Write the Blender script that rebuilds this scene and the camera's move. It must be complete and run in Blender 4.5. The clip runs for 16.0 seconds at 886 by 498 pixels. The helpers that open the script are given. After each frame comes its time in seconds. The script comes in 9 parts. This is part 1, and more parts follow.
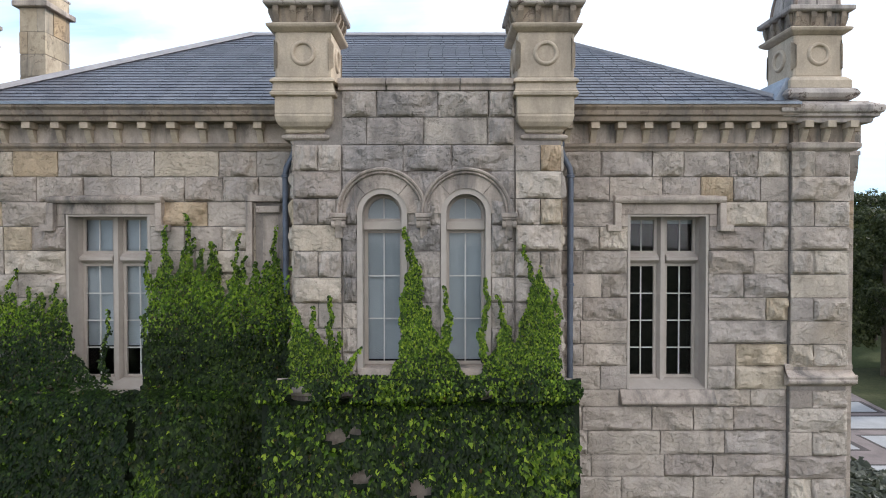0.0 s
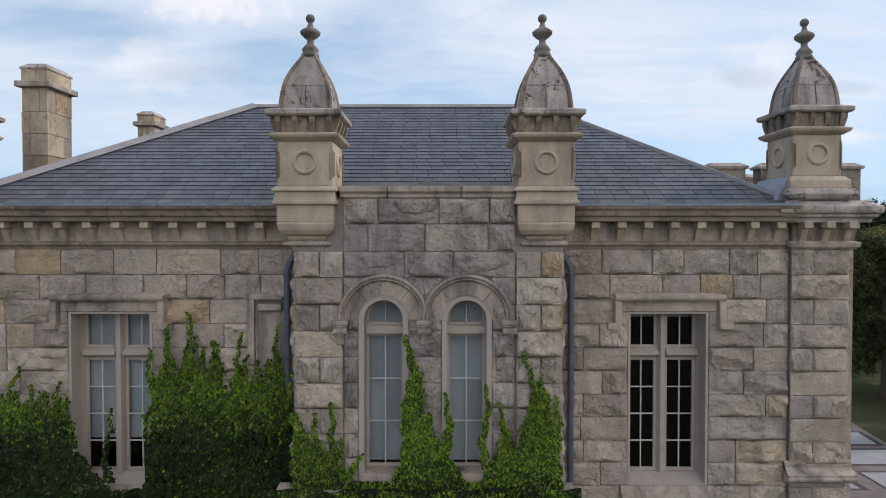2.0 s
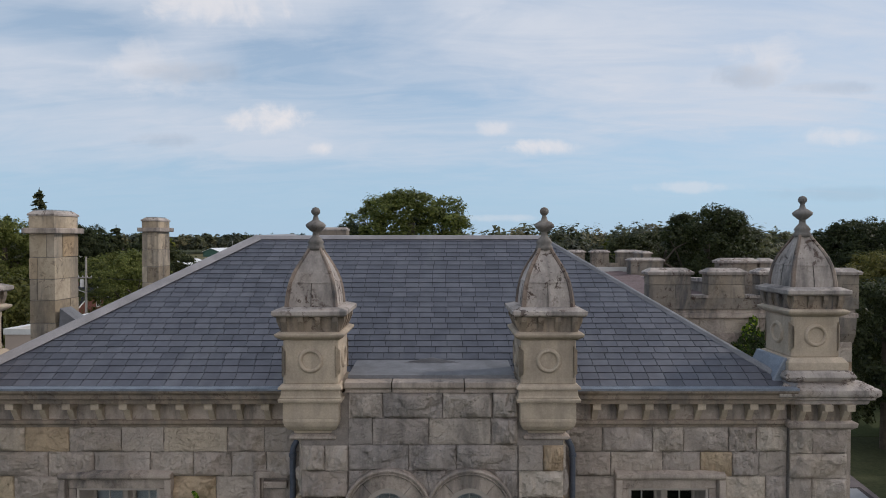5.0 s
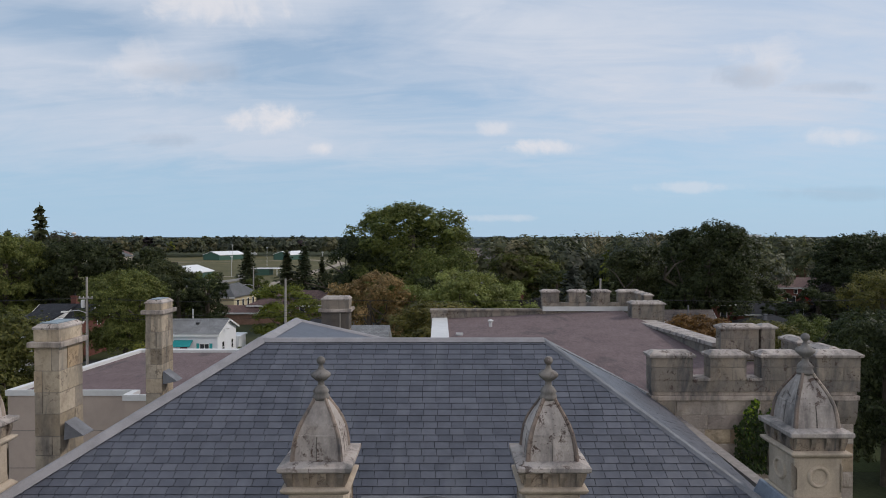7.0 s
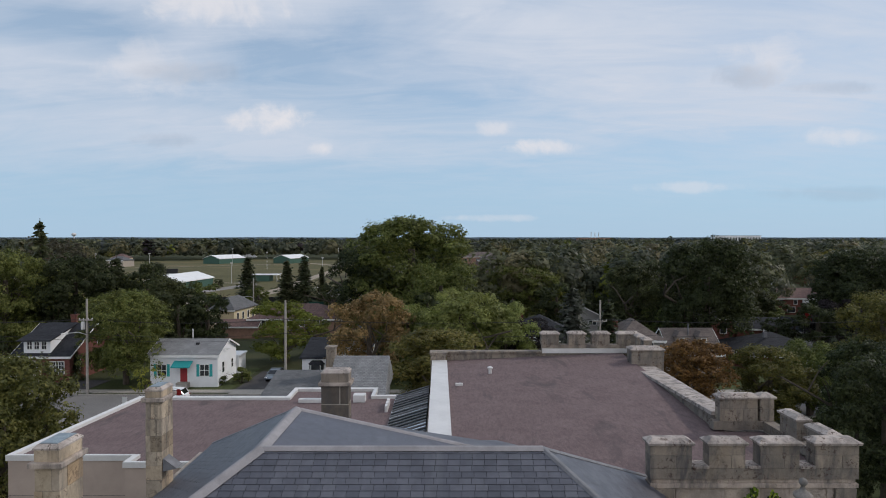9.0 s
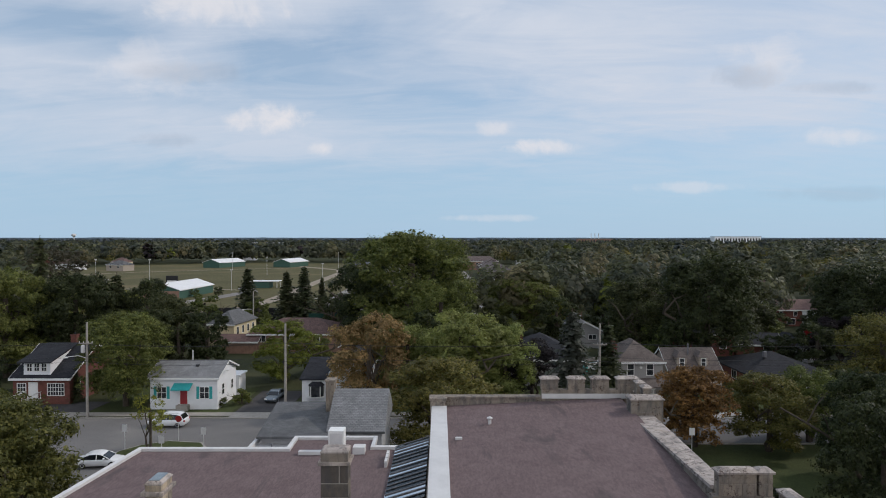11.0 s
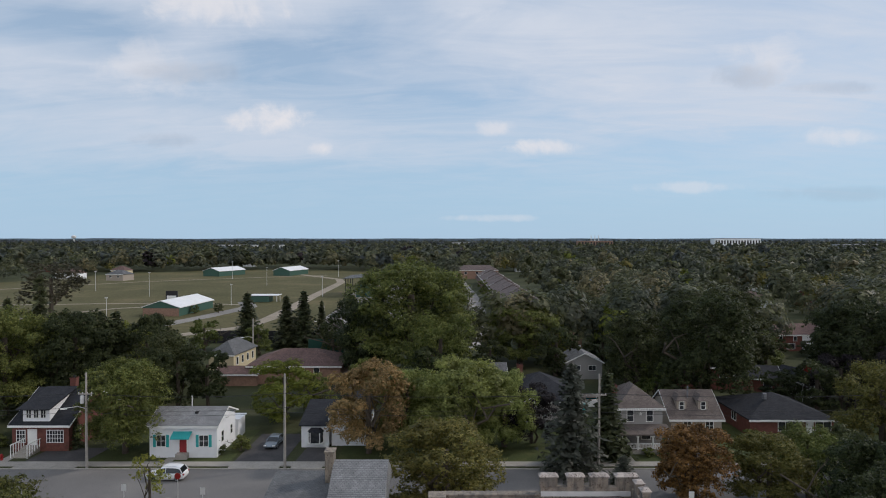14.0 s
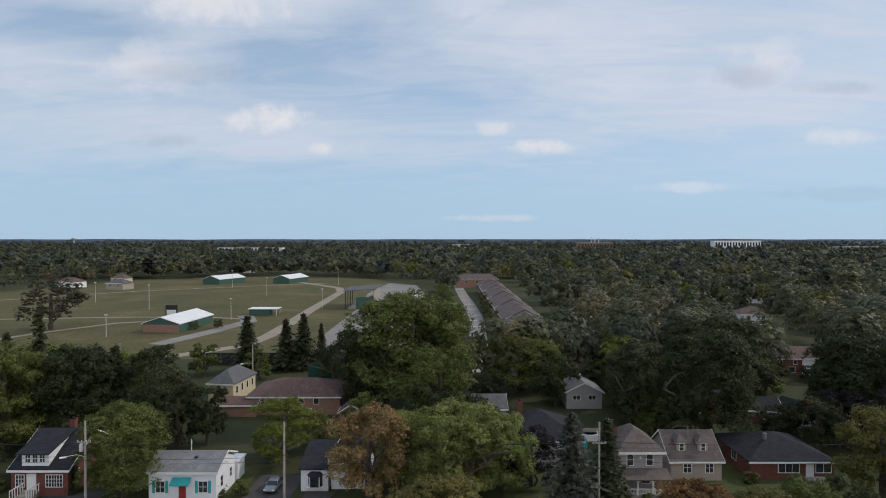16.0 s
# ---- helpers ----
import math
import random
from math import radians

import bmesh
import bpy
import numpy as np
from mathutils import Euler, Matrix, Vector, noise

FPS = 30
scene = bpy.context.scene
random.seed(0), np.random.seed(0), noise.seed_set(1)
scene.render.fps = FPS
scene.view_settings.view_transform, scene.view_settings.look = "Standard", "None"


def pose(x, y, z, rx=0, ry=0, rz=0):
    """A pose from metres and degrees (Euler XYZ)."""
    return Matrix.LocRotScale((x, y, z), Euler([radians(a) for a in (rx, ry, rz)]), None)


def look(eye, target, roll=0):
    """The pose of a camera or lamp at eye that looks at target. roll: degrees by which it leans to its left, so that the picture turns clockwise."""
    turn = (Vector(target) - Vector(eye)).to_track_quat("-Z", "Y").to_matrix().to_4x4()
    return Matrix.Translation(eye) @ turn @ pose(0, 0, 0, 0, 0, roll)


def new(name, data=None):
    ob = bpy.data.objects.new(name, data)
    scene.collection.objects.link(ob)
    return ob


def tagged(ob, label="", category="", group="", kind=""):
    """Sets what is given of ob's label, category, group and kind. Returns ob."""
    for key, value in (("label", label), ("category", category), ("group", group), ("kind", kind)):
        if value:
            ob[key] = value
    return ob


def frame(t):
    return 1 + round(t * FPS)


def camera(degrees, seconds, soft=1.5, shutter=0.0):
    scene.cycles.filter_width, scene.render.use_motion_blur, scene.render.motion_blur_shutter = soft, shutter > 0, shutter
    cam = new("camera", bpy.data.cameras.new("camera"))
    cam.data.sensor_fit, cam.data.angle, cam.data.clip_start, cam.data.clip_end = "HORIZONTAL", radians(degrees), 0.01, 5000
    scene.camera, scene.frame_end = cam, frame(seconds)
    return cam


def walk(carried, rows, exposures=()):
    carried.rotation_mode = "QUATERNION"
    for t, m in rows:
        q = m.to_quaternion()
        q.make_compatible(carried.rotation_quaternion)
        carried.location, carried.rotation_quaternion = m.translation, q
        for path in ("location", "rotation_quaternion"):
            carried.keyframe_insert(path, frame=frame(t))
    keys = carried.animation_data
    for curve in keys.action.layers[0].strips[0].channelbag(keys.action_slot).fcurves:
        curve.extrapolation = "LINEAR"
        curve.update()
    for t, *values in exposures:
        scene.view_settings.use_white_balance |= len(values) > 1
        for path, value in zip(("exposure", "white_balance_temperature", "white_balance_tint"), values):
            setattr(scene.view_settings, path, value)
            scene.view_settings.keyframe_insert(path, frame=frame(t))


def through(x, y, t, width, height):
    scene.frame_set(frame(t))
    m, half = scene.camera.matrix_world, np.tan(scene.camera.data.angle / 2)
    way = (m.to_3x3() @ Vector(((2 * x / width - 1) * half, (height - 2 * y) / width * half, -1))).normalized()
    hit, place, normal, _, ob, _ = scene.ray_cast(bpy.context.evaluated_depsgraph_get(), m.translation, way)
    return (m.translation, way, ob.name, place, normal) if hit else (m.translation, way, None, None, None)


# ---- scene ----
cam = camera(72.5, 16.0, soft=1.0)
RISE, EYE, TILT = 26.0, 9.15, -1.1
# seconds, then right, ahead and up as shares of the whole rise
ROWS = [
    (0.0, 0.0, 0.0, 0.0),
    (0.5, -0.0008, -0.0003, 0.0163),
    (1.0, -0.0018, -0.0008, 0.033),
    (1.5, -0.0012, -0.0012, 0.0501),
    (2.0, -0.0007, -0.0019, 0.0686),
    (2.5, -0.0006, -0.0026, 0.0882),
    (3.0, -0.0007, -0.0035, 0.1091),
    (3.5, -0.0012, -0.0043, 0.1288),
    (4.0, -0.0016, -0.0051, 0.1506),
    (4.5, -0.0022, -0.0069, 0.1721),
    (5.0, -0.003, -0.008, 0.1957),
    (7.5, -0.0063, -0.0102, 0.3219),
    (8.0, -0.0061, -0.0101, 0.348),
    (8.5, -0.006, -0.0106, 0.3748),
    (9.0, -0.0054, -0.0113, 0.4029),
    (11.5, -0.0044, -0.0123, 0.5503),
    (12.0, -0.0044, -0.0118, 0.5851),
    (12.5, -0.0036, -0.0114, 0.6222),
    (13.0, -0.0027, -0.011, 0.6656),
    (13.5, -0.0026, -0.0107, 0.7141),
    (14.0, -0.0019, -0.0105, 0.7652),
    (14.5, -0.0008, -0.0095, 0.8228),
    (15.0, -0.0006, -0.0084, 0.8811),
    (15.5, -0.0004, -0.0071, 0.9401),
    (16.0, -0.0001, -0.0055, 0.9995),
]
walk(cam, [(t, pose(0, 0, EYE, TILT, 0, 0) @ pose(RISE * x, RISE * y, RISE * z, 90, 0, 0)) for t, x, y, z in ROWS],
     exposures=[(0.0, 1.06, 6450, 10), (1.0, 0.69, 6500, 11), (1.5, 0.49, 6550, 12), (2.5, 0.16, 6620, 12), (3.5, 0.11, 6620, 12), (5.0, -0.05, 6620, 12), (7.5, -0.06, 6550, 12), (16.0, -0.05, 6550, 12)])

# ---- sky, sun ----
GZ = -0.4
SUN_DIR = Vector((0.80, 0.30, 0.62)).normalized()
world = bpy.data.worlds.new("sky")
scene.world = world
world.use_nodes = True
wn, wl = world.node_tree.nodes, world.node_tree.links
wn.clear()


def wmath(op, a, b=None, clamp=False):
    n = wn.new("ShaderNodeMath")
    n.operation, n.use_clamp = op, clamp
    for i, v in enumerate((a, b)):
        if v is None:
            continue
        if isinstance(v, (int, float)):
            n.inputs[i].default_value = v
        else:
            wl.new(v, n.inputs[i])
    return n.outputs[0]


sky = wn.new("ShaderNodeTexSky")
sky.sky_type, sky.sun_disc = "NISHITA", False
sky.sun_elevation = math.asin(SUN_DIR.z)
sky.sun_rotation = math.atan2(SUN_DIR.x, SUN_DIR.y)
sky.air_density, sky.dust_density, sky.ozone_density = 1.0, 0.0, 2.0
sky_dim = wn.new("ShaderNodeMix")
sky_dim.data_type, sky_dim.blend_type = "RGBA", "MULTIPLY"
sky_dim.inputs[0].default_value = 1.0
wl.new(sky.outputs[0], sky_dim.inputs[6])
sky_dim.inputs[7].default_value = (0.110, 0.1105, 0.1095, 1)
coord = wn.new("ShaderNodeTexCoord")
split = wn.new("ShaderNodeSeparateXYZ")
wl.new(coord.outputs["Generated"], split.inputs[0])
up = wmath("MAXIMUM", split.outputs[2], 0.0)
over = wmath("ADD", up, 0.16)
px, py = wmath("DIVIDE", split.outputs[0], over), wmath("DIVIDE", split.outputs[1], over)
join = wn.new("ShaderNodeCombineXYZ")
wl.new(wmath("ADD", px, wmath("MULTIPLY", py, 0.35)), join.inputs[0])
wl.new(wmath("MULTIPLY", py, 1.5), join.inputs[1])


def cloud_noise(vector, scale, detail, rough, warp):
    n = wn.new("ShaderNodeTexNoise")
    n.inputs["Scale"].default_value, n.inputs["Detail"].default_value = scale, detail
    n.inputs["Roughness"].default_value, n.inputs["Distortion"].default_value = rough, warp
    wl.new(vector, n.inputs["Vector"])
    return n.outputs[0]


def wrange(v, a, b, c=0.0, d=1.0):
    n = wn.new("ShaderNodeMapRange")
    n.interpolation_type = "SMOOTHSTEP"
    wl.new(v, n.inputs[0])
    for i, x in enumerate((a, b, c, d)):
        n.inputs[i + 1].default_value = x
    return n.outputs[0]


def wmath_vec(v, scale):
    n = wn.new("ShaderNodeVectorMath")
    n.operation = "MULTIPLY"
    wl.new(v, n.inputs[0])
    n.inputs[1].default_value = scale
    return n.outputs[0]


veil = cloud_noise(join.outputs[0], 0.55, 6.0, 0.52, 0.6)
wisps = cloud_noise(join.outputs[0], 1.7, 8.0, 0.62, 0.9)
ahead = wrange(split.outputs[1], 0.12, 0.35)
fore = wmath("MAXIMUM", split.outputs[1], 0.1)
fluff = cloud_noise(coord.outputs["Generated"], 22.0, 5.0, 0.6, 0.4)
drift = cloud_noise(coord.outputs["Generated"], 5.0, 6.0, 0.6, 0.5)
tx = wmath("ADD", wmath("DIVIDE", split.outputs[0], fore), wmath("MULTIPLY", wmath("SUBTRACT", drift, 0.5), 0.14))
tz = wmath("ADD", wmath("DIVIDE", split.outputs[2], fore), wmath("MULTIPLY", wmath("SUBTRACT", wisps, 0.5), 0.07))
# thin sheets of cloud and clear gaps: direction (right, up as tangents), half width, half height, amount
SHEETS = [(-0.36, 0.38, 0.19, 0.05, 0.62), (-0.68, 0.285, 0.16, 0.04, 0.36), (-0.43, 0.285, 0.11, 0.04, 0.45), (-0.55, 0.165, 0.34, 0.042, 0.50), (-0.15, 0.155, 0.34, 0.032, 0.32),
          (0.48, 0.34, 0.40, 0.13, 0.50), (0.11, 0.32, 0.24, 0.07, 0.32), (0.53, 0.215, 0.30, 0.06, 0.30), (0.04, 0.38, 0.06, 0.02, 0.45),
          (-0.58, 0.345, 0.11, 0.04, -0.45), (-0.21, 0.30, 0.15, 0.055, -0.50), (0.42, 0.163, 0.13, 0.02, -0.32), (0.65, 0.070, 0.16, 0.013, -0.45), (-0.27, 0.075, 0.70, 0.040, -0.25), (0.0, 0.225, 0.12, 0.04, -0.20)]
sheets = 0.0
for cx, cz, rx_, rz_, amount in SHEETS:
    ex = wmath("POWER", wmath("ABSOLUTE", wmath("DIVIDE", wmath("SUBTRACT", tx, cx), rx_)), 2.0)
    ez = wmath("POWER", wmath("ABSOLUTE", wmath("DIVIDE", wmath("SUBTRACT", tz, cz), rz_)), 2.0)
    sheets = wmath("ADD", sheets, wmath("MULTIPLY", wrange(wmath("ADD", ex, ez), 2.4, 0.0), amount))
low = wrange(split.outputs[2], 0.0, 0.20, 0.12, 1.0)
strands = cloud_noise(wmath_vec(join.outputs[0], (0.8, 1.7, 1.0)), 1.9, 9.0, 0.60, 1.6)
thin = wmath("ADD", wmath("ADD", wmath("MULTIPLY", wmath("SUBTRACT", veil, 0.5), 0.8), wmath("MULTIPLY", wmath("SUBTRACT", wisps, 0.5), 1.3)), wmath("MULTIPLY", wmath("SUBTRACT", strands, 0.5), 1.2))
cover = wmath("MULTIPLY", wmath("MAXIMUM", wmath("ADD", wmath("ADD", 0.50, wmath("MULTIPLY", thin, 0.6)), wmath("MULTIPLY", wmath("MULTIPLY", sheets, 0.55), ahead), clamp=True), 0.22), low)
haze = wn.new("ShaderNodeMix")
haze.data_type = "RGBA"
wl.new(wrange(split.outputs[2], -0.02, 0.30, 0.92, 0.42), haze.inputs[0])
wl.new(sky_dim.outputs[2], haze.inputs[6])
haze.inputs[7].default_value = (0.35, 0.555, 0.765, 1)
# unseen brighter cloud added behind the camera to light the facade; the sun stands ahead
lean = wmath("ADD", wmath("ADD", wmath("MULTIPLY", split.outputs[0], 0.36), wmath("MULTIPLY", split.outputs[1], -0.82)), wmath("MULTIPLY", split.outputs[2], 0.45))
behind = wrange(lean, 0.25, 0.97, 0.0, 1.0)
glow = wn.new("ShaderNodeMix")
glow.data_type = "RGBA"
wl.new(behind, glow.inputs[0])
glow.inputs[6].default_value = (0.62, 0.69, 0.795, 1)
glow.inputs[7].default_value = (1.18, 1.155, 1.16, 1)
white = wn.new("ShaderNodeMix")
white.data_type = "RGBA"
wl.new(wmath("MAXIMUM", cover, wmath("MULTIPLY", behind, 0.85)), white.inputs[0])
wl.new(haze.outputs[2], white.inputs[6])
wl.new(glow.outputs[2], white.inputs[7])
last = white.outputs[2]
# small heaped clouds: direction (right, up as tangents), half width, half height, strength
PUFFS = [(-0.29, 0.196, 0.055, 0.020, 0.9), (-0.198, 0.146, 0.018, 0.011, 0.8), (0.09, 0.182, 0.024, 0.011, 0.6),
         (0.165, 0.148, 0.05, 0.012, 0.8), (0.53, 0.29, 0.05, 0.035, 0.5), (0.665, 0.165, 0.06, 0.012, 0.5),
         (-0.36, 0.385, 0.10, 0.03, 0.7), (-0.48, 0.28, 0.07, 0.035, 0.4), (0.40, 0.083, 0.08, 0.008, 0.4), (0.09, 0.032, 0.06, 0.005, 0.35)]
tx, tz = wmath("DIVIDE", split.outputs[0], fore), wmath("DIVIDE", split.outputs[2], fore)
total = None
for cx, cz, rx_, rz_, amount in PUFFS:
    ex = wmath("POWER", wmath("ABSOLUTE", wmath("DIVIDE", wmath("SUBTRACT", tx, cx), rx_)), 2.0)
    ez = wmath("POWER", wmath("ABSOLUTE", wmath("DIVIDE", wmath("SUBTRACT", tz, cz), rz_)), 2.0)
    blob = wmath("MULTIPLY", wrange(wmath("ADD", wmath("ADD", ex, ez), wmath("MULTIPLY", wmath("SUBTRACT", fluff, 0.5), 6.5)), 2.2, -0.6), amount)
    total = blob if total is None else wmath("MAXIMUM", total, blob)
puff = wn.new("ShaderNodeMix")
puff.data_type = "RGBA"
wl.new(wmath("MULTIPLY", total, ahead), puff.inputs[0])
wl.new(last, puff.inputs[6])
puff.inputs[7].default_value = (0.80, 0.80, 0.83, 1)
# grey undersides of the thicker heaps
UNDER = [(0.50, 0.266, 0.050, 0.018, 0.40), (-0.42, 0.272, 0.075, 0.016, 0.30), (0.63, 0.246, 0.060, 0.010, 0.30), (0.66, 0.072, 0.13, 0.010, 0.20), (-0.46, 0.160, 0.045, 0.010, 0.25)]
total = None
for cx, cz, rx_, rz_, amount in UNDER:
    ex = wmath("POWER", wmath("ABSOLUTE", wmath("DIVIDE", wmath("SUBTRACT", tx, cx), rx_)), 2.0)
    ez = wmath("POWER", wmath("ABSOLUTE", wmath("DIVIDE", wmath("SUBTRACT", tz, cz), rz_)), 2.0)
    blob = wmath("MULTIPLY", wrange(wmath("ADD", wmath("ADD", ex, ez), wmath("MULTIPLY", wmath("SUBTRACT", fluff, 0.5), 5.0)), 2.2, -0.4), amount)
    total = blob if total is None else wmath("MAXIMUM", total, blob)
under = wn.new("ShaderNodeMix")
under.data_type = "RGBA"
wl.new(wmath("MULTIPLY", total, ahead), under.inputs[0])
wl.new(puff.outputs[2], under.inputs[6])
under.inputs[7].default_value = (0.33, 0.40, 0.50, 1)
background = wn.new("ShaderNodeBackground")
wl.new(under.outputs[2], background.inputs[0])
background.inputs[1].default_value = 1.0
wl.new(background.outputs[0], wn.new("ShaderNodeOutputWorld").inputs[0])

sun = new("sun", bpy.data.lights.new("sun", "SUN"))
sun.data.energy, sun.data.angle, sun.data.color = 1.6, radians(4.0), (1.0, 0.93, 0.84)
sun.matrix_basis = look(SUN_DIR * 100, (0, 0, 0))


# ---- helpers for shapes ----
class Geo:
    """Vertices and faces of one mesh."""

    def __init__(self):
        self.v, self.f = [], []

    def add(self, verts, faces):
        n = len(self.v)
        self.v += [tuple(p) for p in verts]
        self.f += [tuple(i + n for i in f) for f in faces]
        return self

    def box(self, x0, x1, y0, y1, z0, z1):
        return self.add([(x, y, z) for z in (z0, z1) for y in (y0, y1) for x in (x0, x1)],
                        [(0, 2, 3, 1), (4, 5, 7, 6), (0, 1, 5, 4), (1, 3, 7, 5), (3, 2, 6, 7), (2, 0, 4, 6)])

    def prism(self, poly, a, b, axis):
        """A polygon extruded from a to b; axis x: poly is (y, z), y: (x, z), z: (x, y)."""
        def put(p, s):
            return {"x": (s, p[0], p[1]), "y": (p[0], s, p[1]), "z": (p[0], p[1], s)}[axis]
        n = len(poly)
        return self.add([put(p, a) for p in poly] + [put(p, b) for p in poly],
                        [tuple(range(n)), tuple(range(2 * n - 1, n - 1, -1))] + [(i, i + n, (i + 1) % n + n, (i + 1) % n) for i in range(n)])

    def rings(self, rings, closed=True):
        """Skin over rings of equal count, capped at both ends."""
        n = len(rings[0])
        faces = [(k * n + i, k * n + (i + 1) % n, (k + 1) * n + (i + 1) % n, (k + 1) * n + i) for k in range(len(rings) - 1) for i in range(n)]
        if closed:
            faces += [tuple(range(n - 1, -1, -1)), tuple((len(rings) - 1) * n + i for i in range(n))]
        return self.add([p for r in rings for p in r], faces)

    def lathe(self, profile, cx, cy, n=16):
        return self.rings([[(cx + r * math.cos(2 * math.pi * i / n), cy + r * math.sin(2 * math.pi * i / n), z) for i in range(n)] for r, z in profile])

    def square(self, profile, cx, cy, cut=0.0):
        """A square lathe: (half width, z) upwards, with cut corners."""
        rings = []
        for h, z in profile:
            c = min(cut, h * 0.45)
            pts = [(-h + c, -h), (h - c, -h), (h, -h + c), (h, h - c), (h - c, h), (-h + c, h), (-h, h - c), (-h, -h + c)] if cut else [(-h, -h), (h, -h), (h, h), (-h, h)]
            rings.append([(cx + x, cy + y, z) for x, y in pts])
        return self.rings(rings)

    def tube(self, points, r, n=8, taper=None):
        pts = [Vector(p) for p in points]
        rings = []
        for i, p in enumerate(pts):
            d = (pts[min(i + 1, len(pts) - 1)] - pts[max(i - 1, 0)]).normalized()
            u = d.orthogonal().normalized() if i == 0 else (u - d * u.dot(d)).normalized()
            w = d.cross(u)
            rr = r if taper is None else r + (taper - r) * i / (len(pts) - 1)
            rings.append([p + (u * math.cos(2 * math.pi * k / n) + w * math.sin(2 * math.pi * k / n)) * rr for k in range(n)])
        return self.rings(rings)

    def mesh(self, name):
        me = bpy.data.meshes.new(name)
        me.from_pydata(self.v, [], self.f)
        me.update()
        return me


def fix_normals(me):
    bm = bmesh.new()
    bm.from_mesh(me)
    bmesh.ops.recalc_face_normals(bm, faces=bm.faces)
    bm.to_mesh(me)
    bm.free()


def part(name, geo, material, parent=None, label="", bevel=0.0, smooth=False):
    """Links a Geo as one mesh object, under parent if there is one; its numbers are in the parent's own frame."""
    me = geo.mesh(name) if isinstance(geo, Geo) else geo
    if isinstance(geo, Geo) and len(geo.f) < 20000:
        fix_normals(me)
    if material and not me.materials:
        me.materials.append(material)
    if smooth:
        me.shade_smooth()
    ob = new(name, me)
    ob.parent = parent
    if label:
        ob["label"] = label
    if bevel:
        m = ob.modifiers.new("bevel", "BEVEL")
        m.width, m.segments, m.limit_method = bevel, 2, "ANGLE"
    return ob


def thing(name, label, category, group="", kind="", at=None):
    return tagged(at_pose(new(name), at), label, category, group, kind)


def at_pose(ob, m):
    if m is not None:
        ob.matrix_basis = m
    return ob


def whole(name, geo, material, label, category, group="", kind="", bevel=0.0, smooth=False):
    """A thing of one mesh."""
    return tagged(part(name, geo, material, None, "", bevel, smooth), label, category, group, kind)


# ---- materials ----
class Mat:
    """A node material in the making; all textures use object coordinates in metres unless world is set."""

    def __init__(self, name, rough=0.8, metal=0.0, spec=0.5):
        self.m = bpy.data.materials.new(name)
        self.m.use_nodes = True
        self.n, self.l = self.m.node_tree.nodes, self.m.node_tree.links
        self.b = self.n["Principled BSDF"]
        self.b.inputs["Roughness"].default_value = rough
        self.b.inputs["Metallic"].default_value = metal
        self.b.inputs["Specular IOR Level"].default_value = spec
        self.geo = self.n.new("ShaderNodeNewGeometry")
        self.info = self.n.new("ShaderNodeObjectInfo")
        self.pos = self.geo.outputs["Position"]

    def stretch(self, sx, sy, sz):
        n = self.n.new("ShaderNodeVectorMath")
        n.operation = "MULTIPLY"
        self.l.new(self.pos, n.inputs[0])
        n.inputs[1].default_value = (sx, sy, sz)
        return n.outputs[0]

    def shifted(self):
        """Position moved by a random step for each object, so that no two pieces share their grain."""
        s = self.n.new("ShaderNodeVectorMath")
        s.operation = "SCALE"
        c = self.n.new("ShaderNodeCombineXYZ")
        for i in range(3):
            self.l.new(self.info.outputs["Random"], c.inputs[i])
        self.l.new(c.outputs[0], s.inputs[0])
        s.inputs["Scale"].default_value = 37.0
        a = self.n.new("ShaderNodeVectorMath")
        self.l.new(self.pos, a.inputs[0])
        self.l.new(s.outputs[0], a.inputs[1])
        return a.outputs[0]

    def noise(self, scale, detail=4.0, rough=0.55, warp=0.0, vec=None):
        n = self.n.new("ShaderNodeTexNoise")
        n.inputs["Scale"].default_value, n.inputs["Detail"].default_value = scale, detail
        n.inputs["Roughness"].default_value, n.inputs["Distortion"].default_value = rough, warp
        self.l.new(self.pos if vec is None else vec, n.inputs["Vector"])
        return n.outputs[0]

    def voronoi(self, scale, feature="F1", vec=None, out=0):
        n = self.n.new("ShaderNodeTexVoronoi")
        n.feature = feature
        n.inputs["Scale"].default_value = scale
        self.l.new(self.pos if vec is None else vec, n.inputs["Vector"])
        return n.outputs[out]

    def ramp(self, v, stops):
        n = self.n.new("ShaderNodeValToRGB")
        e = n.color_ramp.elements
        while len(e) < len(stops):
            e.new(0.5)
        for s, (p, c) in zip(e, stops):
            s.position, s.color = p, (*c, 1) if not isinstance(c, (int, float)) else (c, c, c, 1)
        self.l.new(v, n.inputs[0])
        return n.outputs[0]

    def mix(self, f, a, b, mode="MIX"):
        n = self.n.new("ShaderNodeMix")
        n.data_type, n.blend_type = "RGBA", mode
        for i, v in ((0, f), (6, a), (7, b)):
            if isinstance(v, (int, float)):
                n.inputs[i].default_value = v if i == 0 else (v, v, v, 1)
            elif isinstance(v, tuple):
                n.inputs[i].default_value = (*v, 1)
            else:
                self.l.new(v, n.inputs[i])
        return n.outputs[2]

    def math(self, op, a, b=0.0):
        n = self.n.new("ShaderNodeMath")
        n.operation = op
        for i, v in enumerate((a, b)):
            if isinstance(v, (int, float)):
                n.inputs[i].default_value = v
            else:
                self.l.new(v, n.inputs[i])
        return n.outputs[0]

    def colour(self, c):
        if isinstance(c, tuple):
            self.b.inputs["Base Color"].default_value = (*c, 1)
        else:
            self.l.new(c, self.b.inputs["Base Color"])
        return self

    def rough(self, v):
        self.l.new(v, self.b.inputs["Roughness"])
        return self

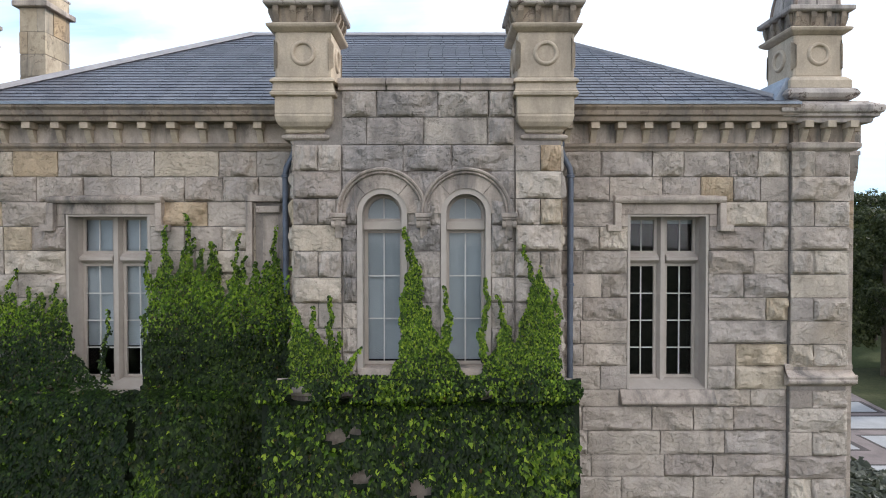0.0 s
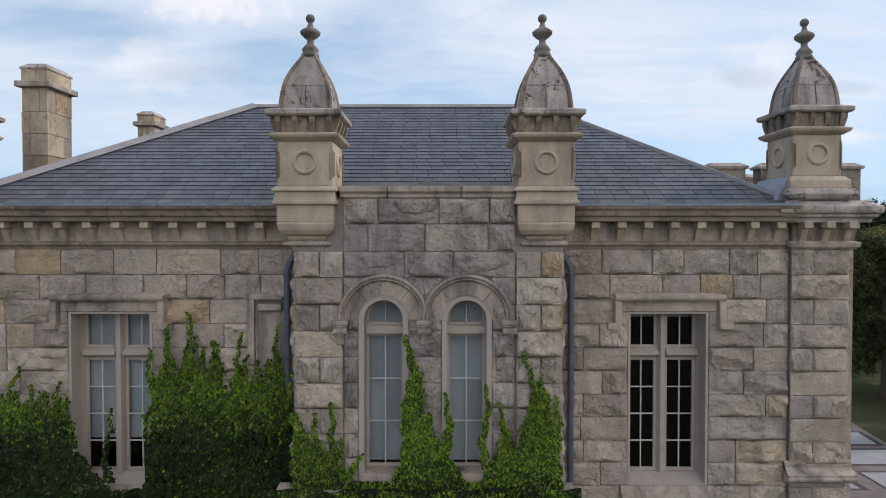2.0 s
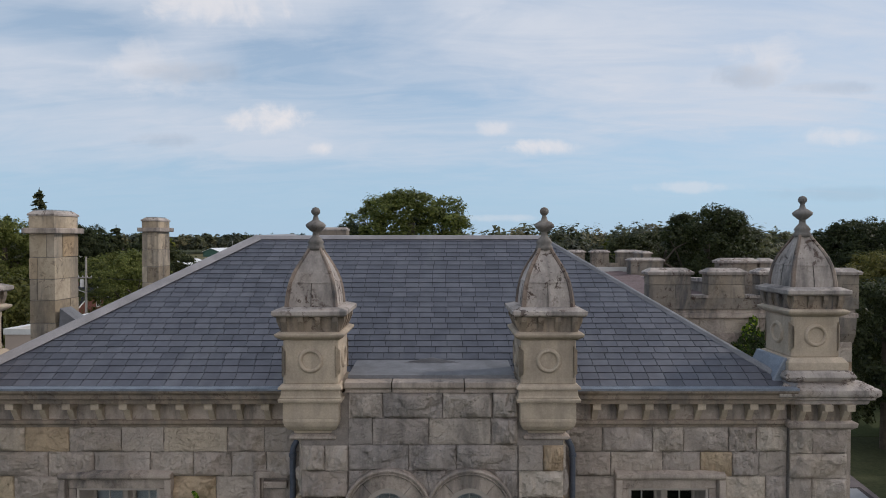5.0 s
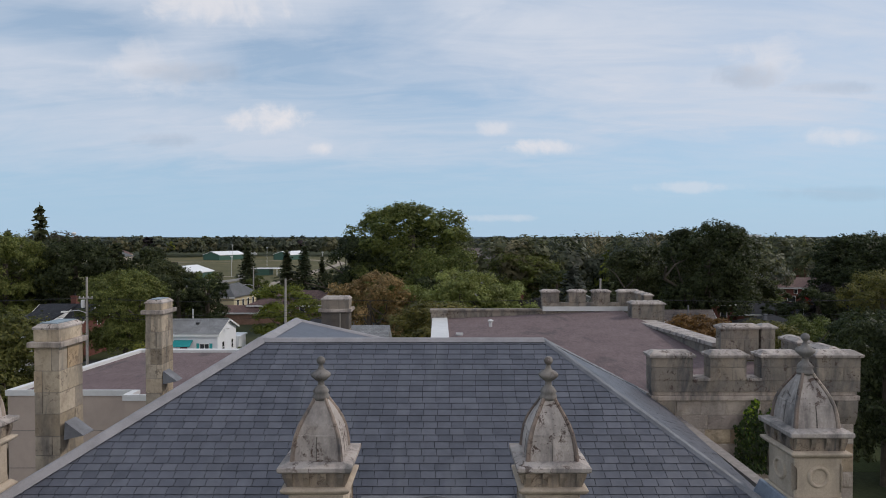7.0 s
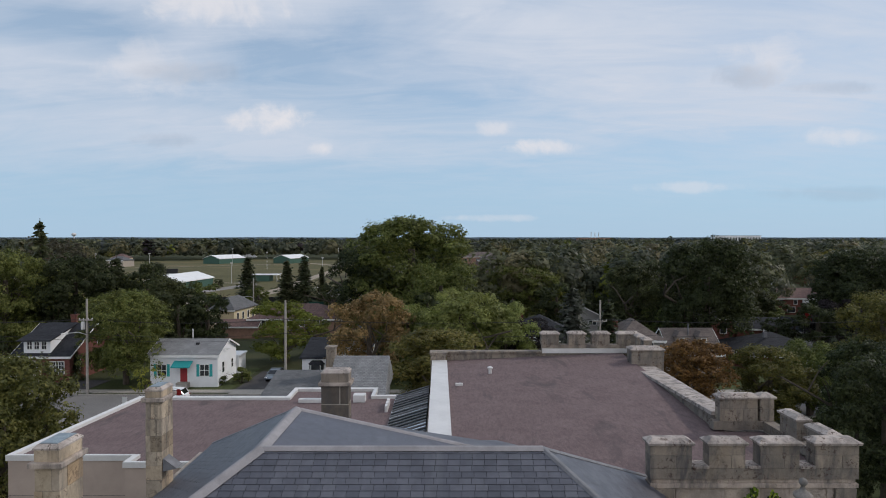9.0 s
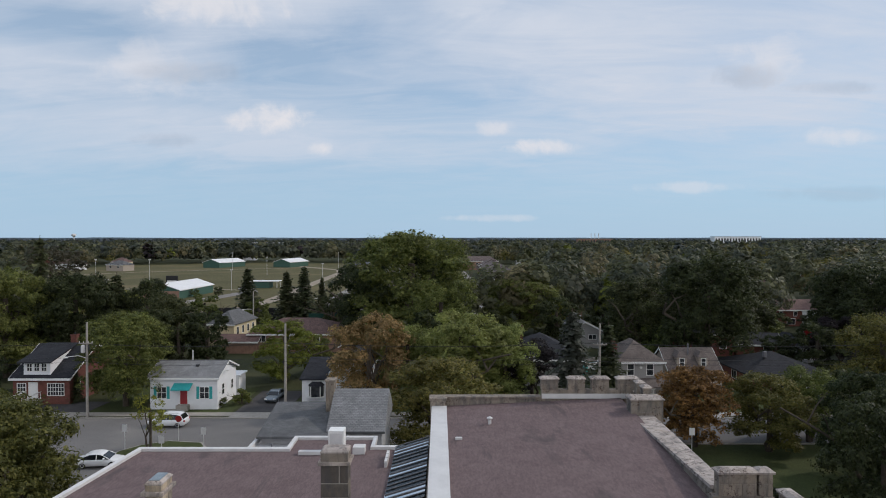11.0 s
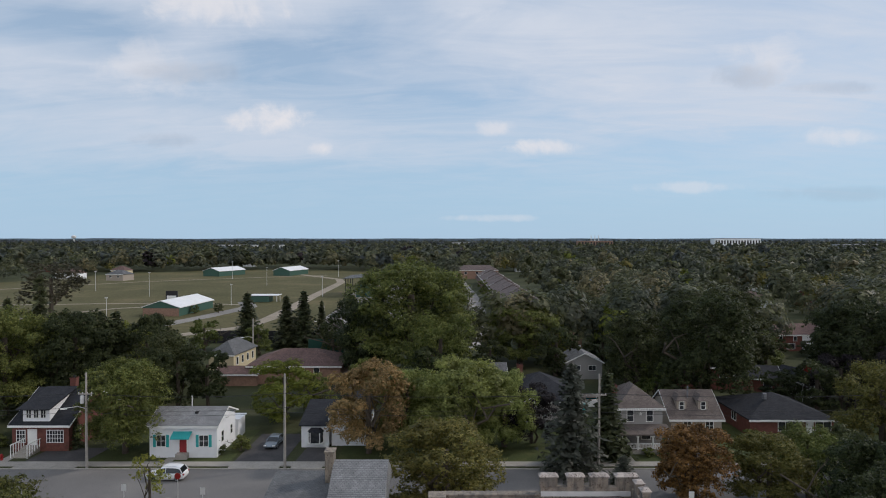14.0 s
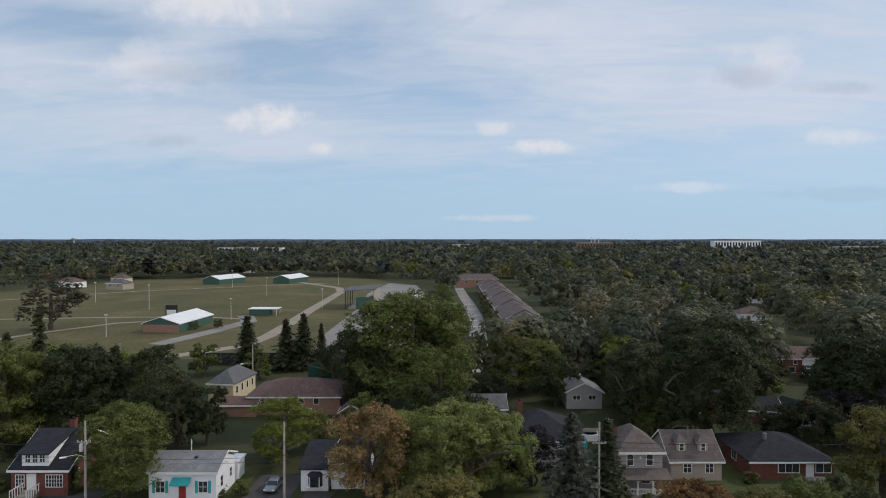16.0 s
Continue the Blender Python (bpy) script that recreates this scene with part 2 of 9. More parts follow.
    def bump(self, v, strength, distance=0.02):
        n = self.n.new("ShaderNodeBump")
        n.inputs["Strength"].default_value, n.inputs["Distance"].default_value = strength, distance
        self.l.new(v, n.inputs["Height"])
        old = self.b.inputs["Normal"].links
        if old:
            self.l.new(old[0].from_socket, n.inputs["Normal"])
        self.l.new(n.outputs[0], self.b.inputs["Normal"])
        return self

    def random(self, stops):
        return self.ramp(self.info.outputs["Random"], stops)


def stone_mat(name, tones, rough_face, streaks=0.5, grain=30.0, lichen=0.0):
    """Limestone: each block its own tone, veined, with soot, ochre stains and pitting."""
    m = Mat(name, 0.88, spec=0.25)
    v = m.shifted()
    base = m.random(tones)
    base = m.mix(0.55, base, m.ramp(m.noise(1.6, 5, 0.6, 0.6, v), [(0.3, 0.55), (0.7, 1.25)]), "MULTIPLY")
    base = m.mix(m.ramp(m.noise(0.9, 4, 0.55, 0.3), [(0.55, 0.0), (0.75, 0.38)]), base, (0.31, 0.235, 0.15))
    soot = m.noise(1.0, 6, 0.65, 0.4, m.stretch(2.2, 2.2, 0.55))
    base = m.mix(m.math("MULTIPLY", m.ramp(soot, [(0.46, 0.0), (0.68, 1.0)]), streaks), base, (0.085, 0.083, 0.085))
    fine = m.noise(grain, 6, 0.7, 0.0, v)
    base = m.mix(0.5, base, m.ramp(fine, [(0.3, 0.72), (0.7, 1.18)]), "MULTIPLY")
    if lichen:
        blot = m.math("MULTIPLY", m.ramp(m.noise(7.0, 7, 0.72, 0.6), [(0.535, 0.0), (0.575, 1.0)]), m.ramp(m.noise(1.9, 3, 0.5), [(0.44, 0.0), (0.60, 1.0)]))
        base = m.mix(m.math("MULTIPLY", blot, lichen), base, m.mix(m.noise(3.0, 2), (0.035, 0.030, 0.028), (0.10, 0.055, 0.04)))
    m.colour(base)
    if rough_face:
        # broken faces: creased cells, bent by noise, with ledges
        bent = m.n.new("ShaderNodeVectorMath")
        warp = m.n.new("ShaderNodeTexNoise")
        warp.inputs["Scale"].default_value, warp.inputs["Detail"].default_value = 3.0, 4.0
        m.l.new(v, warp.inputs["Vector"])
        add = m.n.new("ShaderNodeVectorMath")
        add.operation = "MULTIPLY_ADD"
        m.l.new(warp.outputs["Color"], add.inputs[0])
        add.inputs[1].default_value = (0.45, 0.45, 0.45)
        m.l.new(v, add.inputs[2])
        cells = m.voronoi(3.4, "F1", add.outputs[0])
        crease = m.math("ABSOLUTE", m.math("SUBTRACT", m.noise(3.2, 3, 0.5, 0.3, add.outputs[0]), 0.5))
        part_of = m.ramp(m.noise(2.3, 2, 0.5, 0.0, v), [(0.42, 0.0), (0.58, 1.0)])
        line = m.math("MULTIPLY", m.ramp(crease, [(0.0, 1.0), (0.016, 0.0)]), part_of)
        # shade of the creases, faintly painted into the stone colour
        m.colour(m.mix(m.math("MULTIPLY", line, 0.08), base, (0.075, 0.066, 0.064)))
        m.bump(cells, 0.35, 0.05)
        m.bump(m.ramp(crease, [(0.0, 0.0), (0.10, 1.0)]), 0.12, 0.03)
        ledge = m.ramp(m.noise(3.4, 6, 0.6, 0.9, add.outputs[0]), [(0.45, 0.0), (0.52, 1.0)])
        m.bump(ledge, 0.35, 0.03)
        laid = m.n.new("ShaderNodeVectorMath")
        laid.operation = "MULTIPLY"
        m.l.new(add.outputs[0], laid.inputs[0])
        laid.inputs[1].default_value = (1.0, 1.0, 2.4)
        spall = m.ramp(m.noise(2.3, 6, 0.62, 0.5, laid.outputs[0]), [(0.42, 0.0), (0.45, 0.5), (0.53, 0.5), (0.56, 1.0)])
        m.bump(spall, 0.75, 0.04)
        m.bump(m.noise(8, 7, 0.68, 0.5, v), 0.65, 0.03)
    m.bump(fine, 0.35, 0.008)
    return m.m


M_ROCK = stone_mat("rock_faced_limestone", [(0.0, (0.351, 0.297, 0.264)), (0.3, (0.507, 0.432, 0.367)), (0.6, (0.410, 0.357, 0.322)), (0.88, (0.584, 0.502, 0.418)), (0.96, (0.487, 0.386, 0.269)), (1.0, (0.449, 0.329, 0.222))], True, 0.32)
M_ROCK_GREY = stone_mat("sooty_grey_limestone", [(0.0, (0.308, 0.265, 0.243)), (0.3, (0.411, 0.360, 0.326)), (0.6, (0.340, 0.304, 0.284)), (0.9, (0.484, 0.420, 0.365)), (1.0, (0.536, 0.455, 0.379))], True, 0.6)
M_DRESSED = stone_mat("dressed_limestone", [(0.0, (0.414, 0.347, 0.299)), (1.0, (0.486, 0.41, 0.353))], False, 0.85, lichen=0.35)
M_SANDY = stone_mat("sandy_dressed_stone", [(0.0, (0.477, 0.390, 0.303)), (1.0, (0.519, 0.430, 0.335))], False, 0.35)
M_CAP = stone_mat("weathered_cap_stone", [(0.0, (0.414, 0.362, 0.328)), (1.0, (0.486, 0.425, 0.384))], False, 0.8, lichen=0.9)
M_FINIAL = stone_mat("grey_finial_stone", [(0.0, (0.207, 0.19, 0.174)), (1.0, (0.279, 0.252, 0.230))], False, 0.8, lichen=0.5)
M_RIB = stone_mat("mossy_rib_stone", [(0.0, (0.232, 0.173, 0.140)), (1.0, (0.419, 0.338, 0.279))], False, 1.1, lichen=1.0)
# soot and the shade under the cap slabs, both put into these tones
M_FRIEZE = stone_mat("sooty_shaded_sandy_stone", [(0.0, (0.269, 0.215, 0.165)), (1.0, (0.356, 0.285, 0.216))], False, 1.0, lichen=0.6)
M_BATTLE = stone_mat("battlement_stone", [(0.0, (0.221, 0.193, 0.165)), (1.0, (0.322, 0.271, 0.217))], False, 0.9, lichen=0.85)
M_EAVES = stone_mat("browned_eaves_stone", [(0.0, (0.270, 0.216, 0.169)), (1.0, (0.336, 0.273, 0.219))], False, 0.7, lichen=0.5)


def simple(name, c, rough=0.7, metal=0.0, vary=0.25, scale=6.0, fine=60.0, bump=0.15, spec=0.4):
    """One colour with stains at a large and a small scale."""
    m = Mat(name, rough, metal, spec)
    base = m.mix(1.0, c, m.ramp(m.noise(scale, 5, 0.6, 0.3), [(0.25, 1 - vary), (0.75, 1 + vary)]), "MULTIPLY")
    f = m.noise(fine, 4, 0.6)
    base = m.mix(1.0, base, m.ramp(f, [(0.3, 1 - vary * 0.5), (0.7, 1 + vary * 0.5)]), "MULTIPLY")
    m.colour(base)
    if bump:
        m.bump(f, bump, 0.01)
    return m.m


M_MORTAR = simple("mortar", (0.24, 0.21, 0.19), 0.95, vary=0.3)
M_FRAME = simple("painted_window_frame", (0.385, 0.338, 0.30), 0.55, vary=0.08)
M_LEAD = simple("lead_flashing", (0.165, 0.166, 0.178), 0.6, 0.0, vary=0.3, scale=3.0)
M_LEAD_BLUE = simple("blue_grey_lead", (0.20, 0.23, 0.275), 0.42, 0.2, vary=0.3, scale=4.0)
M_LEAD_PALE = simple("pale_lead", (0.27, 0.255, 0.26), 0.55, 0.0, vary=0.25, scale=2.0)
M_PIPE = simple("painted_downpipe", (0.10, 0.115, 0.15), 0.45, 0.2, vary=0.25)
M_BLIND = simple("roller_blind", (0.43, 0.455, 0.475), 0.9, vary=0.06, bump=0.05)
# near-black: paints the rooms as unlit; also the plain colour of dark fittings
M_DARK = simple("room_shade_and_black", (0.03, 0.03, 0.032), 0.9, vary=0.3)
M_BAR = simple("glazing_bar_paint", (0.55, 0.54, 0.52), 0.5, vary=0.08)
M_WHITE = simple("white_paint", (0.78, 0.78, 0.76), 0.55, vary=0.08)
M_COPING = simple("white_metal_coping", (0.62, 0.61, 0.60), 0.45, vary=0.12, scale=1.0)
M_BEIGE = simple("beige_render", (0.42, 0.34, 0.29), 0.9, vary=0.12, scale=1.0)
M_SOOT = stone_mat("sooty_chimney_stone", [(0.0, (0.06, 0.05, 0.046)), (0.4, (0.16, 0.135, 0.11)), (0.7, (0.10, 0.085, 0.075)), (1.0, (0.30, 0.25, 0.20))], False, 0.9)
M_CHIMNEY = stone_mat("pale_chimney_stone", [(0.0, (0.302, 0.243, 0.175)), (0.25, (0.470, 0.389, 0.286)), (0.5, (0.370, 0.313, 0.249)), (0.8, (0.560, 0.470, 0.360)), (1.0, (0.448, 0.324, 0.201))], False, 0.75, 13.0, 0.5)
M_CORE = simple("pale_pointing", (0.36, 0.325, 0.28), 0.95, vary=0.2)
M_DECK = simple("roof_underlay", (0.04, 0.042, 0.05), 0.9, vary=0.3)
M_CHIMCAP = simple("chimney_lid", (0.25, 0.30, 0.33), 0.5, 0.3, vary=0.25)

# slate
_m = Mat("slate", 0.42, spec=0.55)
_v = _m.shifted()
_c = _m.random([(0.0, (0.064, 0.066, 0.082)), (0.5, (0.081, 0.083, 0.102)), (1.0, (0.100, 0.102, 0.121))])
_c = _m.mix(0.6, _c, _m.ramp(_m.noise(3.0, 5, 0.6, 0.4, _v), [(0.3, 0.7), (0.7, 1.3)]), "MULTIPLY")
_c = _m.mix(_m.ramp(_m.noise(0.8, 3, 0.5, 0.0, _m.stretch(2.6, 0.5, 0.5)), [(0.55, 0.0), (0.8, 0.28)]), _c, (0.20, 0.205, 0.215))
_m.colour(_c).bump(_m.noise(14, 5, 0.6, 0.4, _v), 0.3, 0.01)
_m.rough(_m.ramp(_m.noise(5, 3, 0.5, 0.0, _v), [(0.3, 0.36), (0.7, 0.55)]))
M_SLATE = _m.m

# slate joined in one mesh
_m = Mat("slate_rest", 0.42, spec=0.55)
_c = _m.ramp(_m.geo.outputs["Random Per Island"], [(0.0, (0.064, 0.066, 0.082)), (0.5, (0.081, 0.083, 0.102)), (1.0, (0.100, 0.102, 0.121))])
_c = _m.mix(0.6, _c, _m.ramp(_m.noise(3.0, 5, 0.6, 0.4), [(0.3, 0.7), (0.7, 1.3)]), "MULTIPLY")
_c = _m.mix(_m.ramp(_m.noise(0.8, 3, 0.5, 0.0, _m.stretch(2.6, 0.5, 0.5)), [(0.55, 0.0), (0.8, 0.28)]), _c, (0.20, 0.205, 0.215))
_m.colour(_c).bump(_m.noise(14, 5, 0.6, 0.4), 0.3, 0.01)
M_SLATE_REST = _m.m

# gravelled felt roof
_m = Mat("gravelled_roof", 0.95, spec=0.2)
_c = _m.ramp(_m.noise(0.8, 6, 0.65, 0.3), [(0.3, (0.150, 0.108, 0.108)), (0.7, (0.192, 0.142, 0.141))])
_g = _m.voronoi(28.0)
_c = _m.mix(0.5, _c, _m.ramp(_g, [(0.0, 1.35), (0.6, 0.7)]), "MULTIPLY")
_c = _m.mix(0.6, _c, _m.ramp(_m.noise(5.0, 6, 0.75, 0.0, _m.stretch(1.6, 0.5, 1)), [(0.3, 0.62), (0.7, 1.42)]), "MULTIPLY")
_c = _m.mix(_m.ramp(_m.noise(0.5, 4, 0.6, 1.0, _m.stretch(1.4, 0.4, 1)), [(0.56, 0.0), (0.70, 0.6)]), _c, (0.075, 0.065, 0.065))
_m.colour(_c).bump(_g, 0.5, 0.02)
M_GRAVEL = _m.m


def glass_mat(name, tint, rough=0.02):
    m = bpy.data.materials.new(name)
    m.use_nodes = True
    n, l = m.node_tree.nodes, m.node_tree.links
    n.clear()
    fr, gl, tr, mx, out = (n.new("ShaderNode" + k) for k in ("Fresnel", "BsdfGlossy", "BsdfTransparent", "MixShader", "OutputMaterial"))
    fr.inputs[0].default_value = 1.5
    gl.inputs["Roughness"].default_value = rough
    tr.inputs[0].default_value = (*tint, 1)
    l.new(fr.outputs[0], mx.inputs[0])
    l.new(tr.outputs[0], mx.inputs[1])
    l.new(gl.outputs[0], mx.inputs[2])
    l.new(mx.outputs[0], out.inputs[0])
    return m


M_GLASS = glass_mat("window_glass", (0.80, 0.84, 0.86))


def leaf_mat(name, tones, big=0.25, shine=0.45, gloss=0.4, through=(1.3, 1.5, 0.6)):
    """Foliage: tone by leaf, by patch, with some light through the leaf."""
    m = Mat(name, shine, spec=gloss)
    c = m.ramp(m.geo.outputs["Random Per Island"], tones)
    c = m.mix(0.8, c, m.ramp(m.noise(big, 3, 0.5), [(0.3, 0.6), (0.7, 1.35)]), "MULTIPLY")
    c = m.mix(1.0, c, m.mix(m.info.outputs["Random"], (0.8, 0.85, 0.8), (1.2, 1.12, 1.05)), "MULTIPLY")
    m.colour(c)
    t = m.n.new("ShaderNodeBsdfTranslucent")
    m.l.new(m.mix(1.0, c, through, "MULTIPLY"), t.inputs[0])
    x = m.n.new("ShaderNodeMixShader")
    x.inputs[0].default_value = 0.34
    out = m.n["Material Output"]
    m.l.new(m.b.outputs[0], x.inputs[1])
    m.l.new(t.outputs[0], x.inputs[2])
    m.l.new(x.outputs[0], out.inputs[0])
    return m.m


# ---- the stone house: walls ----
WALL_Y, BAY_Y = 11.08, 10.17
LEFT_X, RIGHT_X, BACK_Y = -9.7, 7.33, 20.2
EAVE_Z = 10.73
BAY_L, BAY_R = -2.51, 1.98
WIN_R = (3.38, 4.86, 6.36, 9.57)
WIN_L = (-6.90, -5.36, 6.36, 9.57)
ARCH = [(-1.02, 0.42), (0.385, 0.42)]
ARCH_SPRING, ARCH_SILL = 9.55, 6.90
COURSES = [10.73, 10.255, 9.80, 9.35, 8.91, 8.48, 8.05, 7.63, 7.20, 6.79, 6.36, 6.04, 5.60, 5.16, 4.75, 4.33]
while COURSES[-1] > GZ + 0.3:
    COURSES.append(round(COURSES[-1] - 0.44, 3))
COURSES[-1] = GZ


def wall_with_holes(name, x0, x1, y0, y1, z0, z1, holes, label):
    """A backing wall along x with openings through it."""
    g = Geo()
    xs = sorted({x0, x1, *[h[0] for h in holes], *[h[1] for h in holes]})
    for a, b in zip(xs, xs[1:]):
        cuts = sorted([(h[2], h[3]) for h in holes if h[0] <= a and h[1] >= b])
        z = z0
        for c, d in cuts:
            g.box(a, b, y0, y1, z, c)
            z = d
        g.box(a, b, y0, y1, z, z1)
    return whole(name, g, M_MORTAR, label, "wall", kind="structure")


def rock_variant(k, smooth_face=0.0, mat=None):
    """The broken face of one block, a unit wide and high, 1 deep: flakes struck off in facets, with a few ledges."""
    rnd = random.Random(100 + k)
    nx, nz = 26, 11
    g = Geo()
    off = Vector((rnd.uniform(0, 50), rnd.uniform(0, 50), rnd.uniform(0, 50)))
    flakes = [(rnd.uniform(0, 1), rnd.uniform(0, 1), rnd.gauss(0, 2.4), rnd.gauss(0, 1.3), rnd.uniform(0.02, 0.95)) for _ in range(15)]
    def struck(u, w):
        wu, ww = u + 0.07 * noise.noise(Vector((u * 5, w * 3, 9)) + off), w + 0.10 * noise.noise(Vector((u * 5, w * 3, 4)) + off)
        return min(h + a * (wu - fu) + b * (ww - fw) for fu, fw, a, b, h in flakes)

    every = [struck(i / nx, j / nz) for j in range(nz + 1) for i in range(nx + 1)]
    least, span = min(every), max(every) - min(every)
    for j in range(nz + 1):
        for i in range(nx + 1):
            u, w = i / nx, j / nz
            edge = min(u * 12, (1 - u) * 12, w * 5.4, (1 - w) * 5.4)
            rim = min(1.0, edge * 1.6)
            n = noise.fractal(Vector((u * 4.4, w * 2.1, 0)) + off, 0.85, 2.1, 4)
            facet = (struck(u, w) - least) / span * 1.25 - 0.45
            f = noise.noise(Vector((u * 2.0, w * 1.3, 5)) + off * 1.3)
            step = 0.22 if f > 0.14 else 0.0
            y = -(0.30 + rim * (0.06 + (1 - smooth_face) * (0.34 * n + 0.95 * facet + step - 0.12)))
            inset = 0.012 if edge == 0 else 0.0
            jit = 0.0 if edge == 0 else 0.010
            g.v.append((u - 0.5 + rnd.uniform(-jit, jit) + (inset if u == 0 else -inset if u == 1 else 0) * rnd.random(), min(y, -0.16),
                        w - 0.5 + rnd.uniform(-jit, jit) + (inset if w == 0 else -inset if w == 1 else 0) * rnd.random()))
    s = nx + 1
    g.f += [(j * s + i, j * s + i + 1, (j + 1) * s + i + 1, (j + 1) * s + i) for j in range(nz) for i in range(nx)]
    border = [i for i in range(s)] + [j * s + nx for j in range(1, nz + 1)] + [nz * s + i for i in range(nx - 1, -1, -1)] + [j * s for j in range(nz - 1, 0, -1)]
    n0 = len(g.v)
    g.v += [(g.v[i][0], 0.0, g.v[i][2]) for i in border]
    m = len(border)
    g.f += [(border[(i + 1) % m], border[i], n0 + i, n0 + (i + 1) % m) for i in range(m)]
    me = g.mesh("stone")
    me.materials.append(mat or M_ROCK)
    me.shade_smooth()
    me.set_sharp_from_angle(angle=0.3)
    return me


ROCKS = [rock_variant(k) for k in range(14)]
FLATS = [rock_variant(40 + k, 0.85) for k in range(4)]
GREYS = [rock_variant(60 + k, 0.0 if k % 4 else 0.7, M_ROCK_GREY) for k in range(12)]


def lay_stones(parent, x0, x1, y, zs, holes, seed, widths=(0.5, 1.35), depth=0.105, flat=0.2, turn=0, quoin=False, grey=False):
    """Blocks in courses on a wall face. turn: 0 faces -y, 90 faces +x, -90 faces -x; x runs along the face."""
    rnd = random.Random(seed)
    k = 0
    for z1, z0 in zip(zs, zs[1:]):
        spans = [(x0, x1)]
        for a, b, c, d in holes:
            if c < z1 - 0.12 and d > z0 + 0.12:
                spans = [s for p, q in spans for s in ((p, min(q, a)), (max(p, b), q)) if s[1] - s[0] > 0.06]
        for p, q in spans:
            x, first = p, True
            while q - x > 0.03:
                w = rnd.uniform(*widths)
                if quoin and first:
                    w = (0.42, 0.75)[k % 2]
                if q - x - w < 0.34:
                    w = q - x
                first = False
                ob = new("stone", rnd.choice(GREYS) if grey else rnd.choice(FLATS) if rnd.random() < flat else rnd.choice(ROCKS))
                ob.parent = parent
                mirror = rnd.choice((-1, 1)) if rnd.random() < 0.5 else 1
                xc, zc = x + w / 2, (z0 + z1) / 2
                place = {0: (xc, y, zc), 90: (y, xc, zc), -90: (y, xc, zc)}[turn]
                ob.matrix_basis = pose(*place, 0, 0, turn) @ Matrix.Diagonal((w - 0.010, depth * rnd.uniform(0.75, 1.3), z1 - z0 - 0.010, 1))
                if mirror < 0:
                    ob.matrix_basis = ob.matrix_basis @ Matrix.Rotation(math.pi, 4, "Y")
                x += w
        k += 1


wall_fl = wall_with_holes("wall_front_left", LEFT_X + 0.3, BAY_L + 0.4, WALL_Y, WALL_Y + 0.55, GZ, 11.2, [WIN_L], "rock-faced grey limestone wall in courses, largely grown with ivy")
wall_fr = wall_with_holes("wall_front_right", BAY_R - 0.4, RIGHT_X - 0.3, WALL_Y, WALL_Y + 0.55, GZ, 11.2, [WIN_R], "rock-faced grey limestone wall laid in even courses")
arch_holes = [(c - r, c + r, ARCH_SILL, ARCH_SPRING + r) for c, r in ARCH]
wall_bay = wall_with_holes("wall_bay", BAY_L, BAY_R, BAY_Y, BAY_Y + 0.5, GZ, 11.6, arch_holes, "rock-faced limestone wall of the projecting bay")
for nm, x in (("wall_bay_side_left", BAY_L), ("wall_bay_side_right", BAY_R - 0.4)):
    whole(nm, Geo().box(x, x + 0.4, BAY_Y + 0.5, WALL_Y + 0.6, GZ, 11.6), M_MORTAR, "limestone return wall of the projecting bay", "wall", kind="structure")
whole("wall_left", Geo().box(LEFT_X, LEFT_X + 0.3, WALL_Y + 0.2, 23.5, GZ, 11.2), M_ROCK, "limestone side wall of the house", "wall", kind="structure")
wall_rt = whole("wall_right", Geo().box(RIGHT_X - 0.3, RIGHT_X, WALL_Y + 0.2, 19.0, GZ, 11.2), M_MORTAR, "limestone side wall of the house", "wall", kind="structure")
whole("wall_back", Geo().box(LEFT_X, RIGHT_X, 23.5, 23.8, GZ, 11.0), M_ROCK, "limestone back wall of the house", "wall", kind="structure")
# room surfaces behind the windows, their darkness put into the colour
whole("floor", Geo().box(LEFT_X + 0.3, RIGHT_X - 0.3, WALL_Y + 0.55, 23.5, 5.6, 5.8), M_DARK, "upper floor inside the house, coloured near-black as unlit", "floor", kind="structure")
whole("inner_wall", Geo().box(LEFT_X + 0.3, RIGHT_X - 0.3, 15.0, 15.2, 5.8, 11.0), M_DARK, "added inner wall of the upper rooms, coloured near-black as unlit", "wall", kind="structure")
whole("ceiling", Geo().box(LEFT_X + 0.3, RIGHT_X - 0.3, WALL_Y + 0.55, 19.0, 10.75, 10.85), M_DARK, "ceiling of the upper rooms, coloured near-black as unlit", "ceiling", kind="structure")

HOOD_R = (3.07, 5.18, 9.28, 9.93)
HOOD_L = (-7.27, -5.17, 9.28, 9.93)
upper = [z for z in COURSES if z > 5.9]
lower = [z for z in COURSES if z < 6.1]


def frame_hole(w):
    return [(w[0], w[1], w[2] - 0.02, w[3]), (w[0] - 0.17, w[1] + 0.17, w[3] - 0.2, w[3] + 0.22), (w[0] - 0.15, w[1] + 0.12, w[2] - 0.3, w[2])]


lay_stones(wall_fr, BAY_R + 0.02, 6.32, WALL_Y, COURSES[:19], frame_hole(WIN_R), 11)
lay_stones(wall_fl, -8.75, BAY_L - 0.02, WALL_Y, COURSES[:13], frame_hole(WIN_L) + [(-3.42, -2.95, 8.6, 9.75)], 12, flat=0.35)
bay_zs = [11.60, 11.16, 10.70, 10.26, 9.80, 9.36, 8.92, 8.48, 8.05, 7.62, 7.2, 6.72, 6.3]
lay_stones(wall_bay, BAY_L + 0.82, BAY_R - 0.78, BAY_Y, bay_zs, arch_holes, 13, (0.4, 1.1), grey=True)
